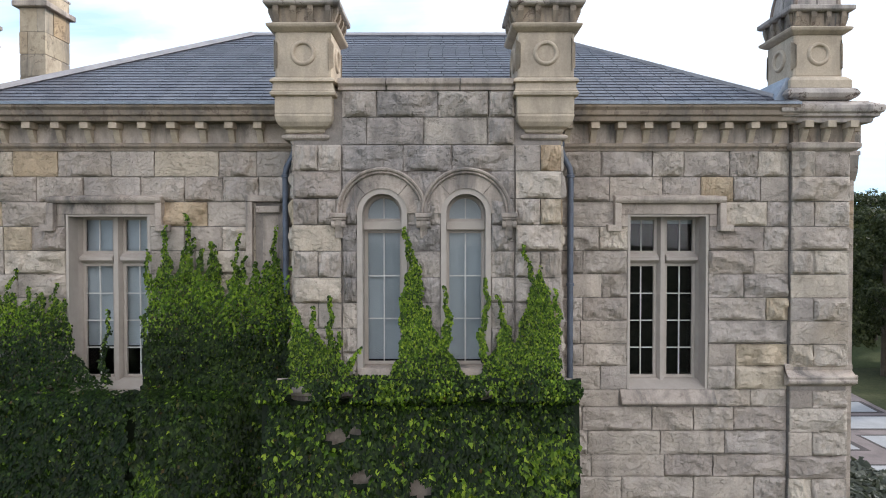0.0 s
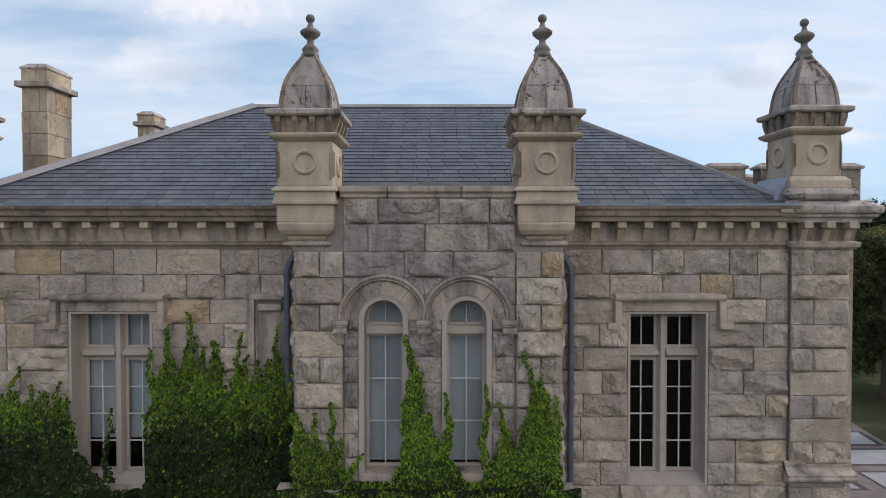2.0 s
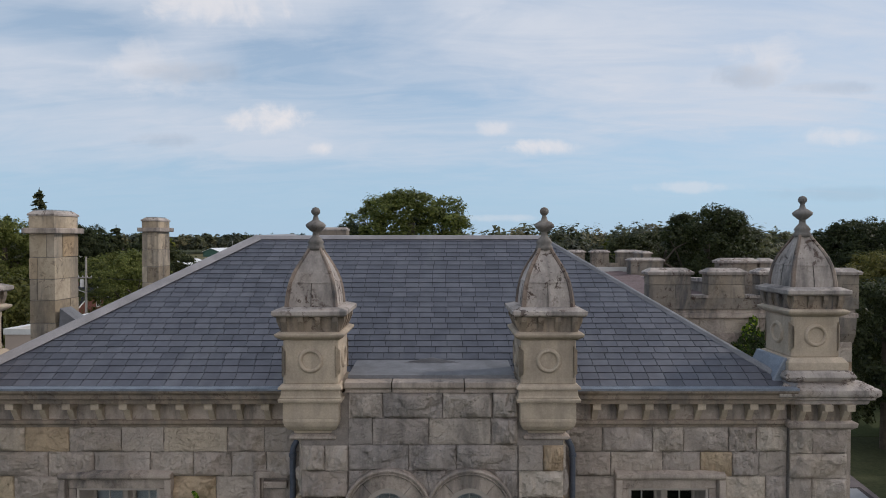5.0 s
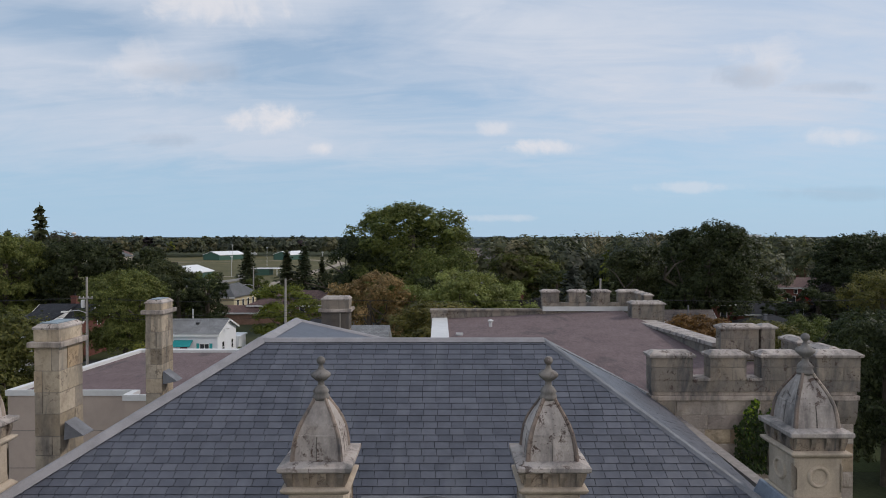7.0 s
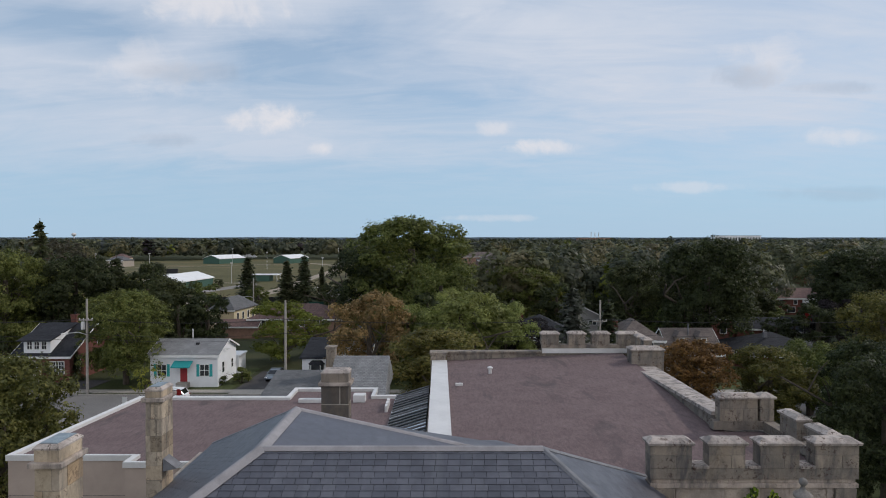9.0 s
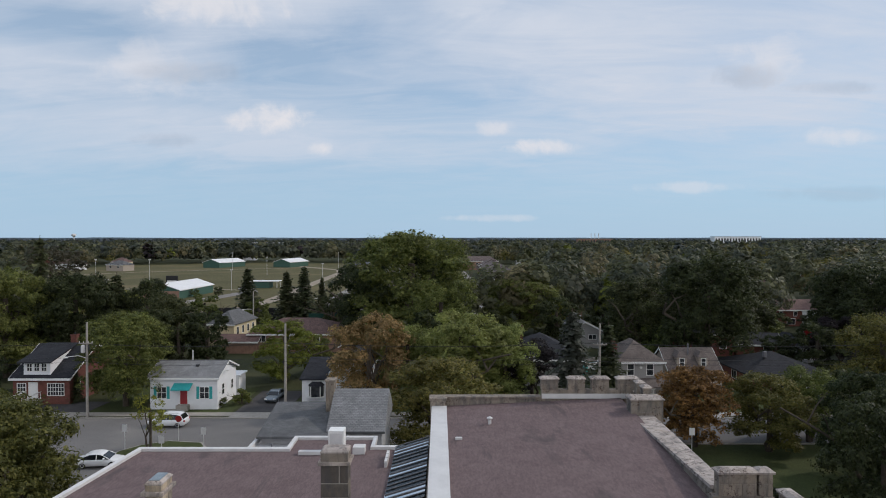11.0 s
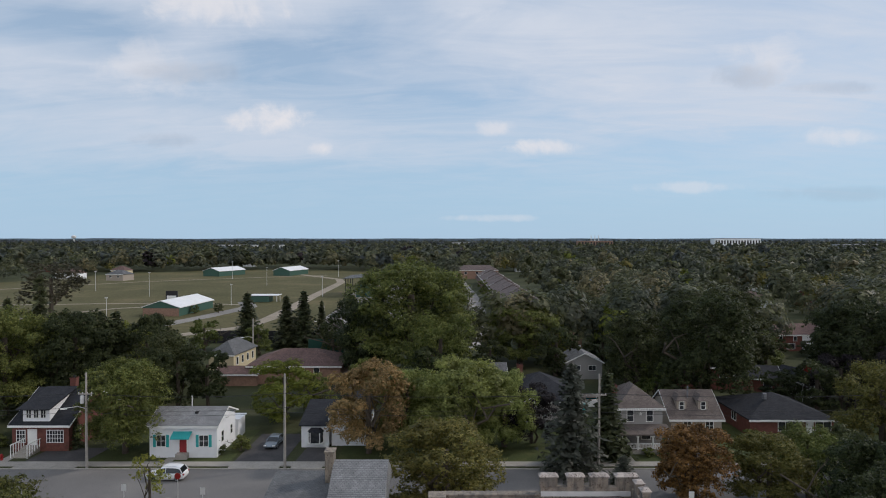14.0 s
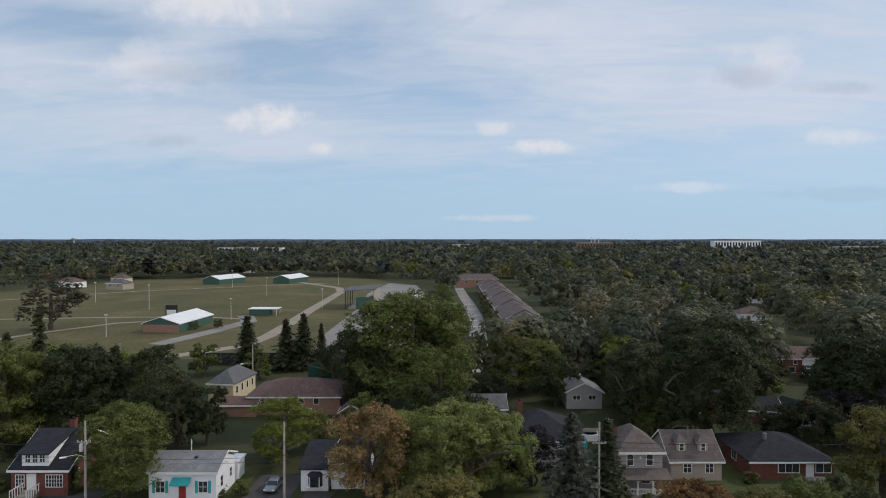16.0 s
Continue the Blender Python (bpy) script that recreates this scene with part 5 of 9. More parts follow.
# flat-roofed wing
wing = thing("rear_wing", "beige rendered wing with flat roof and white coping", "wing")
OUT = [(-18.7, 25.5), (-13.3, 25.5), (-13.3, 24.7), (-9.4, 24.7), (-0.9, 24.7), (-0.9, 35.3), (-4.2, 35.3), (-4.2, 37.0), (-9.2, 37.0), (-9.2, 35.0), (-17.8, 35.0)]
part("wall", Geo().prism(OUT, GZ, 10.15, "z"), M_BEIGE, wing)
part("roof_surface", Geo().prism([(x * 0.985 - 0.15, 30 + (y - 30) * 0.97) for x, y in OUT], 10.15, 10.17, "z"), M_GRAVEL, wing, "brown gravelled felt")
LINE = [Vector(p) for p in (OUT[3], OUT[2], OUT[1], OUT[0], OUT[10], OUT[9], OUT[8], OUT[7], OUT[6], OUT[5])]


def mitre(i, o):
    """The corner i of the coping line, moved sideways by o."""
    d0 = (LINE[i] - LINE[i - 1]).normalized() if i else (LINE[1] - LINE[0]).normalized()
    d1 = (LINE[i + 1] - LINE[i]).normalized() if i + 1 < len(LINE) else d0
    n = Vector((-d0.y - d1.y, d0.x + d1.x)).normalized()
    return LINE[i] + n * o / max(0.5, n.dot(Vector((-d0.y, d0.x))))


for i in range(len(LINE) - 1):
    sec = [[(*mitre(k, o), z) for o, z in ((-0.17, 10.12), (-0.17, 10.33), (0.06, 10.36), (0.06, 10.12))] for k in (i, i + 1)]
    part("coping", Geo().rings(sec), M_COPING, wing, "white metal coping")
for z in (8.6, 7.0):
    part("render_joint", Geo().box(-18.72, -13.3, 25.485, 25.5, z, z + 0.03), M_MORTAR, wing)
roof_unit = thing("roof_unit", "white boxy air unit standing on the flat roof", "air unit")
part("casing", Geo().box(-6.75, -5.85, 34.6, 35.4, 10.25, 11.45), M_WHITE, roof_unit, "", 0.03)
part("grille", Geo().box(-6.65, -5.95, 34.58, 34.6, 10.5, 11.3), M_COPING, roof_unit)
part("foot_rail", Geo().box(-6.8, -5.8, 34.55, 35.45, 10.17, 10.25), M_DARK, roof_unit)
whole("roof_box", Geo().box(-5.3, -4.6, 34.3, 34.9, 10.17, 10.6), M_COPING, "small pale box on the flat roof", "roof box", bevel=0.03)
whole("roof_duct", Geo().box(-8.4, -6.9, 34.2, 34.5, 10.17, 10.4), M_COPING, "pale low duct on the flat roof", "duct", bevel=0.03)
for y in (32.4, 33.0, 33.6):
    whole("roof_plank", Geo().box(-3.3, -3.15, y, y + 0.5, 10.17, 10.5), M_COPING, "pale short bar on the flat roof", "bar", "roof bars")

sky_l = thing("skylight", "sloping patent-glazed skylight with blue-grey bars", "skylight")
M_SKYGLASS = glass_mat("skylight_glass", (0.25, 0.32, 0.38), 0.05)
p0, p1, p2, p3 = Vector((-2.9, 27.0, 10.3)), Vector((-0.95, 27.0, 10.9)), Vector((-0.95, 35.2, 10.9)), Vector((-2.9, 35.2, 10.3))
part("frame_bed", slab([p - Vector((0, 0, 0.06)) for p in (p0, p1, p2, p3)], 0.25), M_DARK, sky_l)
for k in range(17):
    a, b = p0.lerp(p3, k / 16), p1.lerp(p2, k / 16)
    part("glazing_bar", Geo().tube([a + Vector((0, 0, 0.03)), b + Vector((0, 0, 0.03))], 0.032, 6), M_LEAD, sky_l)
    if k < 16:
        c, d = p0.lerp(p3, (k + 1) / 16), p1.lerp(p2, (k + 1) / 16)
        part("pane", Geo().add([a, b, d, c], [(0, 1, 2, 3)]), M_SKYGLASS, sky_l)

# annexes behind the wing


def shingle_mat(name, a, b):
    m = Mat(name, 0.9, spec=0.2)
    br = m.n.new("ShaderNodeTexBrick")
    br.inputs["Scale"].default_value = 1.0
    br.inputs["Brick Width"].default_value, br.inputs["Row Height"].default_value = 0.32, 0.16
    br.inputs["Mortar Size"].default_value = 0.012
    br.inputs["Color1"].default_value, br.inputs["Color2"].default_value = (*a, 1), (*b, 1)
    br.inputs["Mortar"].default_value = (*[v * 0.5 for v in a], 1)
    tc = m.n.new("ShaderNodeTexCoord")
    m.l.new(tc.outputs["Object"], br.inputs["Vector"])
    c = m.mix(0.7, br.outputs[0], m.ramp(m.noise(0.7, 5, 0.6, 0.5), [(0.3, 0.7), (0.7, 1.25)]), "MULTIPLY")
    m.colour(c).bump(br.outputs[1], 0.3, 0.01)
    return m.m


M_SH_GREY = shingle_mat("grey_shingles", (0.20, 0.205, 0.21), (0.26, 0.26, 0.265))
M_SH_DARK = shingle_mat("dark_shingles", (0.024, 0.026, 0.032), (0.040, 0.041, 0.047))
M_SH_BROWN = shingle_mat("brown_shingles", (0.135, 0.088, 0.08), (0.185, 0.12, 0.108))
M_SH_ROW = shingle_mat("dull_brown_shingles", (0.130, 0.103, 0.098), (0.162, 0.130, 0.122))
M_SH_TAUPE = shingle_mat("taupe_shingles", (0.125, 0.103, 0.094), (0.165, 0.138, 0.125))
M_SH_MID = shingle_mat("mid_grey_shingles", (0.115, 0.12, 0.125), (0.155, 0.155, 0.16))
M_GREYWALL = simple("grey_siding", (0.36, 0.36, 0.37), 0.8, vary=0.1)
ann = thing("annex", "low annex with grey shingle roof behind the wing", "annex")
part("wall", Geo().box(-15.3, -9.9, 50.0, 56.0, GZ, 6.1), M_GREYWALL, ann)
part("roof", Geo().prism([(49.7, 6.1), (56.2, 7.25), (56.2, 7.05), (49.7, 5.9)], -15.6, -9.7, "x"), M_SH_MID, ann, "weathered grey shingles")
part("flat_roof", Geo().box(-15.7, -9.0, 44.0, 49.95, GZ, 5.4), M_GREYWALL, ann)
part("coping", Geo().box(-15.85, -15.6, 44.0, 56.0, 5.4, 5.75), M_COPING, ann)
for x in (-14, -12.5, -11):
    part("vent_pipe", Geo().lathe([(0.06, 5.4), (0.06, 5.9)], x, 48.6, 8), M_LEAD, ann)
gab = thing("gabled_annex", "gabled annex with pale grey shingles and brick chimney", "annex")
part("wall", Geo().box(-9.6, -5.3, 50.7, 58.5, GZ, 6.3), M_GREYWALL, gab)
part("roof", Geo().add([(-9.95, 50.4, 6.3), (-5.0, 50.4, 6.3), (-5.0, 54.6, 8.9), (-9.95, 54.6, 8.9), (-9.95, 59, 6.2), (-5.0, 59, 6.2), (-9.95, 50.4, 6.1), (-5.0, 50.4, 6.1), (-9.95, 59, 6.0), (-5.0, 59, 6.0)],
                       [(0, 1, 2, 3), (3, 2, 5, 4), (6, 7, 1, 0), (1, 7, 9, 5, 2), (0, 3, 4, 8, 6), (4, 5, 9, 8), (6, 8, 9, 7)]), M_SH_GREY, gab, "pale grey shingles")
part("chimney", Geo().box(-10.7, -9.9, 54.2, 55.2, GZ, 9.6).box(-10.78, -9.82, 54.12, 55.28, 9.6, 9.75), M_BATTLE, gab, "squat stone chimney", 0.02)


# ---- ivy ----
M_IVY = leaf_mat("ivy_leaves", [(0.0, (0.006, 0.015, 0.003)), (0.5, (0.013, 0.027, 0.004)), (0.9, (0.027, 0.052, 0.008)), (0.985, (0.066, 0.106, 0.016)), (1.0, (0.080, 0.045, 0.018))], 0.9, 0.34, 0.20)
M_IVY_YOUNG = leaf_mat("young_ivy_leaves", [(0.0, (0.012, 0.030, 0.004)), (0.35, (0.055, 0.110, 0.009)), (0.75, (0.150, 0.245, 0.016)), (1.0, (0.29, 0.37, 0.035))], 1.2, 0.36, 0.22)
# near-black backing sheet; the shade between leaves is put into its colour
M_IVY_SHADE = simple("ivy_shade", (0.007, 0.014, 0.004), 0.9, vary=0.5, scale=5.0)


def leaf_cloud(points, normals, sizes, rnd, droop=0.6):
    """Pointed leaves, each folded along its midrib, as one Geo."""
    shape = [(0, 0), (-0.38, 0.32), (0, 1.0), (0.38, 0.32)]
    g = Geo()
    for p, n, s in zip(points, normals, sizes):
        down = Vector((rnd.uniform(-0.7, 0.7), rnd.uniform(-0.2, 0.2), -1)).normalized()
        nn = (Vector(n) + Vector((rnd.gauss(0, 0.42), rnd.gauss(0, 0.2), rnd.gauss(0.32, 0.40)))).normalized()
        u = down - nn * down.dot(nn)
        u.normalize()
        w = nn.cross(u)
        tip = nn * (-0.25 * droop)
        vs = [Vector(p) + (w * a + u * b + tip * (b * b) + nn * (0.12 - abs(a) * 0.35)) * s for a, b in shape]
        k = len(g.v)
        g.v += [tuple(v) for v in vs]
        g.f += [(k, k + 2, k + 1), (k, k + 3, k + 2)]
    return g


def inside_spikes(x, z, spikes, floor_z):
    """Ragged upper outline: each spike is x at the top, top z, half width at the floor, lean to its foot."""
    if z < floor_z:
        return True
    for sx, top, hw, lean in spikes:
        if z < top:
            s = (top - z) / (top - floor_z)
            wob = 0.05 * math.sin(z * 5 + sx * 7) + 0.02 * math.sin(z * 17 + sx * 3)
            if abs(x - sx - lean * s - wob) < hw * s ** 1.25 + 0.022:
                return True
    return False


def clump(x, z, seed):
    """How far the leaf mass swells here, 0 to 1: tufts of leaves with gaps between."""
    a = noise.noise(Vector((x * 1.2, z * 1.0, seed)))
    b = noise.noise(Vector((x * 3.6, z * 3.0, seed + 9)))
    c = noise.noise(Vector((x * 8.0, z * 6.5, seed + 5)))
    return max(0.0, min(1.0, 0.5 + 0.35 * a + 0.45 * b + 0.3 * c))


def grow(name, label, x0, x1, y, z0, z1, spikes, floor_z, count, seed, bare=(), depth=0.22, bed=True, bulge=None, fresh=(), young_low=0.02, size=1.0, young_z=None, big_z=6.7):
    rnd = random.Random(seed)
    pts, nrm, siz, young = [], [], [], []
    tries = 0
    while len(pts) < count and tries < count * 12:
        tries += 1
        x, z = rnd.uniform(x0, x1), rnd.uniform(z0 if rnd.random() < 0.25 else max(z0, min(4.5, z1)), z1)
        rag = 0.16 * (0.5 + noise.noise(Vector((z * 2.3, seed, 3)))) + 0.07 * noise.noise(Vector((z * 9, seed, 8)))
        if x < x0 + rag or x > x1 - rag:
            continue
        if not inside_spikes(x, z, spikes, floor_z) or any((x - a) ** 2 + ((z - b) * 1.2) ** 2 < (r * (1 + 0.5 * noise.noise(Vector((x * 9, z * 9, 2))))) ** 2 for a, b, r in bare):
            continue
        swell = clump(x, z, seed)
        thick = depth * (0.35 + 0.65 * min(1.0, max(0.15, (floor_z + 1.2 - z) / 1.4)))
        out = thick * (0.15 + 0.85 * swell) * (0.35 + 0.65 * rnd.random() ** 0.5) + 0.02
        if bulge:
            out += bulge(x, z)
        e = 0.06
        gx, gz = (clump(x + e, z, seed) - clump(x - e, z, seed)) / (2 * e) * thick, (clump(x, z + e, seed) - clump(x, z - e, seed)) / (2 * e) * thick
        if bulge:
            gz += (bulge(x, z + e) - bulge(x, z - e)) / (2 * e)
        pts.append((x, y - out, z))
        nrm.append((-gx * 0.9, -1, 0.22 - gz * 0.9))
        deep = max(0.0, min(1.0, (big_z - z) / 0.9))
        siz.append(rnd.uniform(0.040, 0.070) * size * (1.0 + 0.60 * deep))
        p = young_low + 0.96 * max(0.0, min(1.0, (z - (floor_z if young_z is None else young_z) - 0.05) / 0.75))
        if any((x - a) ** 2 + (z - b) ** 2 < (r * rnd.uniform(0.5, 1.1)) ** 2 for a, b, r in fresh):
            p = 0.8
        young.append(rnd.random() < p * (0.55 + 0.9 * swell))
    root = thing(name, label, "ivy", "ivy on the house", "stuff")
    for nm, flag, mat in (("leaves", False, M_IVY), ("young_leaves", True, M_IVY_YOUNG)):
        pick = [i for i, q in enumerate(young) if q == flag]
        me = leaf_cloud([pts[i] for i in pick], [nrm[i] for i in pick], [siz[i] for i in pick], rnd).mesh(nm)
        me.materials.append(mat)
        part(nm, me, None, root)
    if bed:
        b = Geo()
        nx, nz = 90, 70
        cols = []
        for i in range(nx + 1):
            x = x0 + (x1 - x0) * i / nx
            top = floor_z
            for j in range(60):
                z = floor_z + (z1 - floor_z) * j / 60
                if inside_spikes(x, z, spikes, floor_z):
                    top = z
            cols.append((x, floor_z - 0.05 + 0.1 * noise.noise(Vector((x * 3, 0, 7)))))
        rings = []
        for x, top in cols:
            rings.append([(x, y - 0.02 - (depth * 0.2) * (0.6 + 0.6 * noise.noise(Vector((x * 1.5, z * 1.5, 1)))) * min(1, (top + 0.02 - z) * 3) - (bulge(x, z) * 0.8 if bulge else 0), z) for z in [z0 + (top - z0) * j / nz for j in range(nz + 1)]])
        b.v += [p for r in rings for p in r]
        for i in range(nx):
            for j in range(nz):
                q = [i * (nz + 1) + j, (i + 1) * (nz + 1) + j, (i + 1) * (nz + 1) + j + 1, i * (nz + 1) + j + 1]
                c = Vector(b.v[q[0]])
                if not any((c.x - a) ** 2 + ((c.z - bb) * 1.2) ** 2 < r * r for a, bb, r in bare):
                    b.f.append(tuple(q))
        part("inner_growth", b, M_IVY_SHADE, root, "near-black sheet giving the shade between ivy leaves", smooth=True)
    return root


YW, YB = WALL_Y - 0.12, BAY_Y - 0.12


def shelf(z, x_max, far):
    """A mass that stands out below the height z."""
    def f(x, zz):
        side = max(0.0, min(1.0, (x_max - x) / 0.35))
        return far * side * max(0.0, min(1.0, (z + 0.05 * noise.noise(Vector((x * 3, 0, 0))) - zz) / 0.16)) ** 0.7
    return f


def ledge_out(x, z):
    """A fringe on the ledge, hollow below it, then hanging growth."""
    return 0.20 if z > 6.52 else 0.02 + 0.10 * min(1.0, (6.52 - z) / 1.2)


WEST_SP = [(-7.99, 8.13, 0.9, 0.0), (-7.73, 8.18, 1.3, 0.0), (-7.37, 8.15, 1.2, 0.0), (-7.06, 8.11, 0.75, 0.0), (-6.86, 8.03, 0.3, 0.0), (-7.75, 8.62, 0.1, -0.35), (-7.50, 8.28, 0.22, -0.2),
           (-7.28, 8.21, 0.1, 0.0), (-7.09, 8.03, 0.3, 0.0), (-6.95, 8.33, 0.06, 0.05), (-6.80, 8.08, 0.14, 0.0), (-6.09, 7.87, 0.07, 0.0), (-6.81, 7.31, 0.35, -0.1)]
MID_SP = [(-5.35, 8.95, 0.3, 0.1), (-5.06, 8.90, 0.7, 0.0), (-4.60, 9.05, 0.6, 0.0), (-4.19, 8.95, 0.6, 0.0), (-3.68, 8.72, 0.6, 0.0), (-3.22, 8.75, 0.6, 0.0), (-2.96, 8.95, 0.3, 0.0),
           (-4.96, 9.38, 0.16, -0.1), (-5.02, 8.95, 0.3, 0.0), (-4.63, 9.59, 0.14, 0.05), (-4.55, 9.16, 0.3, 0.0), (-4.39, 8.97, 0.25, 0.0), (-4.22, 9.07, 0.1, 0.1), (-4.12, 9.10, 0.2, 0.0),
           (-3.90, 8.39, 0.14, 0.0), (-3.72, 9.24, 0.08, 0.1), (-3.57, 8.83, 0.14, 0.0), (-3.40, 8.72, 0.3, 0.15), (-3.00, 9.38, 0.1, -0.05), (-3.10, 8.68, 0.34, 0.0), (-2.91, 8.13, 0.4, 0.0)]
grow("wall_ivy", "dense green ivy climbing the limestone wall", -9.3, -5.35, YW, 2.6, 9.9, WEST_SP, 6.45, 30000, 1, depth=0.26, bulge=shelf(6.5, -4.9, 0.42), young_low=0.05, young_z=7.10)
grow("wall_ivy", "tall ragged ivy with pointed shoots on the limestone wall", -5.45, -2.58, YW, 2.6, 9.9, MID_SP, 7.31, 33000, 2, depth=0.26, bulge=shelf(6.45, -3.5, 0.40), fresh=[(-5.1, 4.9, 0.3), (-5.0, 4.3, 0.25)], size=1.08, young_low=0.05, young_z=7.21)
BAY_SP = [(-2.56, 8.68, 0.16, 0.0), (-2.43, 8.03, 0.36, 0.0), (-2.14, 8.03, 0.07, 0.12), (-1.94, 8.20, 0.06, 0.22), (-2.11, 7.65, 0.34, 0.1), (-1.73, 7.60, 0.1, 0.0), (-1.41, 7.35, 0.07, -0.25),
           (-0.58, 9.34, 0.2, 0.05), (-0.49, 8.97, 0.4, 0.06), (-0.27, 8.03, 0.55, 0.02), (0.07, 8.36, 0.13, -0.08), (0.69, 8.50, 0.06, 0.0), (0.90, 8.21, 0.07, 0.15), (1.02, 7.70, 0.4, 0.05),
           (1.38, 9.06, 0.07, 0.2), (1.64, 8.70, 0.34, 0.0), (1.47, 8.50, 0.38, 0.05), (1.90, 8.31, 0.09, -0.05), (1.80, 7.84, 0.22, 0.0)]
grow("bay_ivy", "bright green ivy shoots climbing between the arched windows", -2.62, 2.05, YB, 6.55, 9.6, BAY_SP, 6.88, 20000, 3, depth=0.14, bed=False, young_low=0.65, size=0.95)
grow("ledge_ivy", "thick dark ivy hanging over the bay ledge", -2.95, 2.22, 9.86, 2.6, 6.92, [], 6.90, 25000, 4, bare=[(-1.74, 5.93, 0.20), (-1.42, 6.02, 0.14), (-1.33, 5.28, 0.22), (-0.38, 5.10, 0.24), (1.35, 5.9, 0.06), (-2.3, 6.62, 0.2), (0.7, 6.6, 0.12), (-1.55, 6.62, 0.12)],
     depth=0.24, bulge=ledge_out, fresh=[(1.75, 5.6, 0.5), (1.8, 4.9, 0.45), (0.35, 4.95, 0.35), (0.6, 4.6, 0.4), (-2.5, 5.6, 0.14), (-2.45, 6.0, 0.12), (-1.6, 6.75, 0.25), (-0.8, 6.75, 0.3), (0.0, 6.75, 0.3), (0.9, 6.75, 0.3), (1.8, 6.75, 0.3), (-2.4, 6.8, 0.3)], size=1.12, young_low=0.20)
# ivy on the tower front
grow("tower_ivy", "small ivy tuft on the tower front", 8.9, 11.0, TY0 - 0.02, 9.5, 11.95, [(9.6, 11.9, 0.5, 0.0), (10.3, 11.7, 0.6, 0.0)], 11.0, 3200, 6, depth=0.3, bed=False, size=1.7)


# ---- ground, roads ----
def ground_mat(name, a, b, c, s1, s2, bump=0.0, rough=0.95):
    m = Mat(name, rough, spec=0.2)
    col = m.ramp(m.noise(s1, 6, 0.62, 0.4), [(0.3, a), (0.55, b), (0.75, c)])
    f = m.noise(s2, 5, 0.65)
    m.colour(m.mix(0.8, col, m.ramp(f, [(0.3, 0.65), (0.7, 1.3)]), "MULTIPLY"))
    if bump:
        m.bump(f, bump, 0.05)
    return m.m


M_GRASS = ground_mat("rough_grass", (0.038, 0.044, 0.020), (0.054, 0.060, 0.026), (0.080, 0.074, 0.038), 0.06, 4.0, 0.4)
M_LAWN = ground_mat("mown_lawn", (0.046, 0.059, 0.022), (0.064, 0.078, 0.028), (0.100, 0.104, 0.042), 0.25, 6.0, 0.3)
M_FIELD = ground_mat("dry_field", (0.077, 0.074, 0.030), (0.107, 0.095, 0.042), (0.167, 0.131, 0.067), 0.03, 0.8, 0.2)
M_ASPHALT = ground_mat("worn_asphalt", (0.149, 0.144, 0.142), (0.186, 0.178, 0.172), (0.233, 0.221, 0.206), 0.12, 8.0, 0.2)
M_DRIVE = ground_mat("dark_driveway", (0.06, 0.058, 0.06), (0.08, 0.076, 0.076), (0.11, 0.10, 0.10), 0.3, 8.0, 0.2)
M_WALK = ground_mat("concrete_walk", (0.30, 0.28, 0.25), (0.36, 0.335, 0.30), (0.41, 0.38, 0.34), 0.5, 12.0, 0.15)
M_GRAVEL_LOT = ground_mat("gravel_lot", (0.21, 0.195, 0.185), (0.25, 0.235, 0.22), (0.30, 0.28, 0.26), 0.06, 3.0, 0.2)
M_DIRT = ground_mat("dirt_track", (0.25, 0.21, 0.165), (0.31, 0.265, 0.21), (0.36, 0.31, 0.25), 0.1, 4.0, 0.2)

g = Geo()
xs = [-4900, -1500, -500, -200, -100, -50, 0, 50, 100, 200, 500, 1500, 4900]
ys = [-700, -200, -50, 0, 50, 100, 200, 400, 800, 1600, 3000, 4900]
g.v += [(x, y, GZ) for y in ys for x in xs]
g.f += [(j * len(xs) + i, j * len(xs) + i + 1, (j + 1) * len(xs) + i + 1, (j + 1) * len(xs) + i) for j in range(len(ys) - 1) for i in range(len(xs) - 1)]
whole("ground", g, M_GRASS, "grassy ground under trees reaching the horizon", "ground", kind="structure")


def sheet(name, pts, mat, label, category, lift=0.03):
    return whole(name, Geo().prism(pts, GZ - 0.05, GZ + lift, "z"), mat, label, category, kind="structure")


sheet("street", [(-220, 66.8), (220, 66.8), (220, 76.2), (-220, 76.2)], M_ASPHALT, "worn grey asphalt street along the houses", "road", 0.03)
sheet("parking_lot", [(-60, 44), (-19.5, 44), (-19.5, 66.8), (-60, 66.8)], M_ASPHALT, "worn grey asphalt parking lot", "road", 0.026)
sheet("pavement", [(-220, 77.2), (220, 77.2), (220, 78.7), (-220, 78.7)], M_WALK, "pale concrete pavement along the street", "pavement", 0.10)
for nm, y in (("kerb", 76.2), ("kerb", 66.6)):
    for a, b in ((-220, -60), (-60, -19.5), (-19.5, 220)):
        if y == 66.6 and b < -19 and a == -60:
            continue
        whole(nm, Geo().box(a, b - 0.01, y, y + 0.2, GZ - 0.05, GZ + 0.13), M_WALK, "low pale concrete kerb", "kerb", "kerbs", "structure", 0.02)
isl = [(-35.0, 62.3), (-33, 61.6), (-29, 61.8), (-26.0, 63.3), (-25.6, 65.0), (-27, 67.0), (-31, 67.6), (-33.5, 66.2), (-35, 64)]
whole("island_kerb", Geo().prism(isl, GZ - 0.05, GZ + 0.14, "z"), M_WALK, "curved concrete kerb of the traffic island", "kerb", "kerbs", "structure")
sheet("island_lawn", [(-30.2 + (x + 30.2) * 0.95, 64.5 + (y - 64.5) * 0.92) for x, y in isl], M_LAWN, "small dry lawn on the traffic island", "lawn", 0.17)
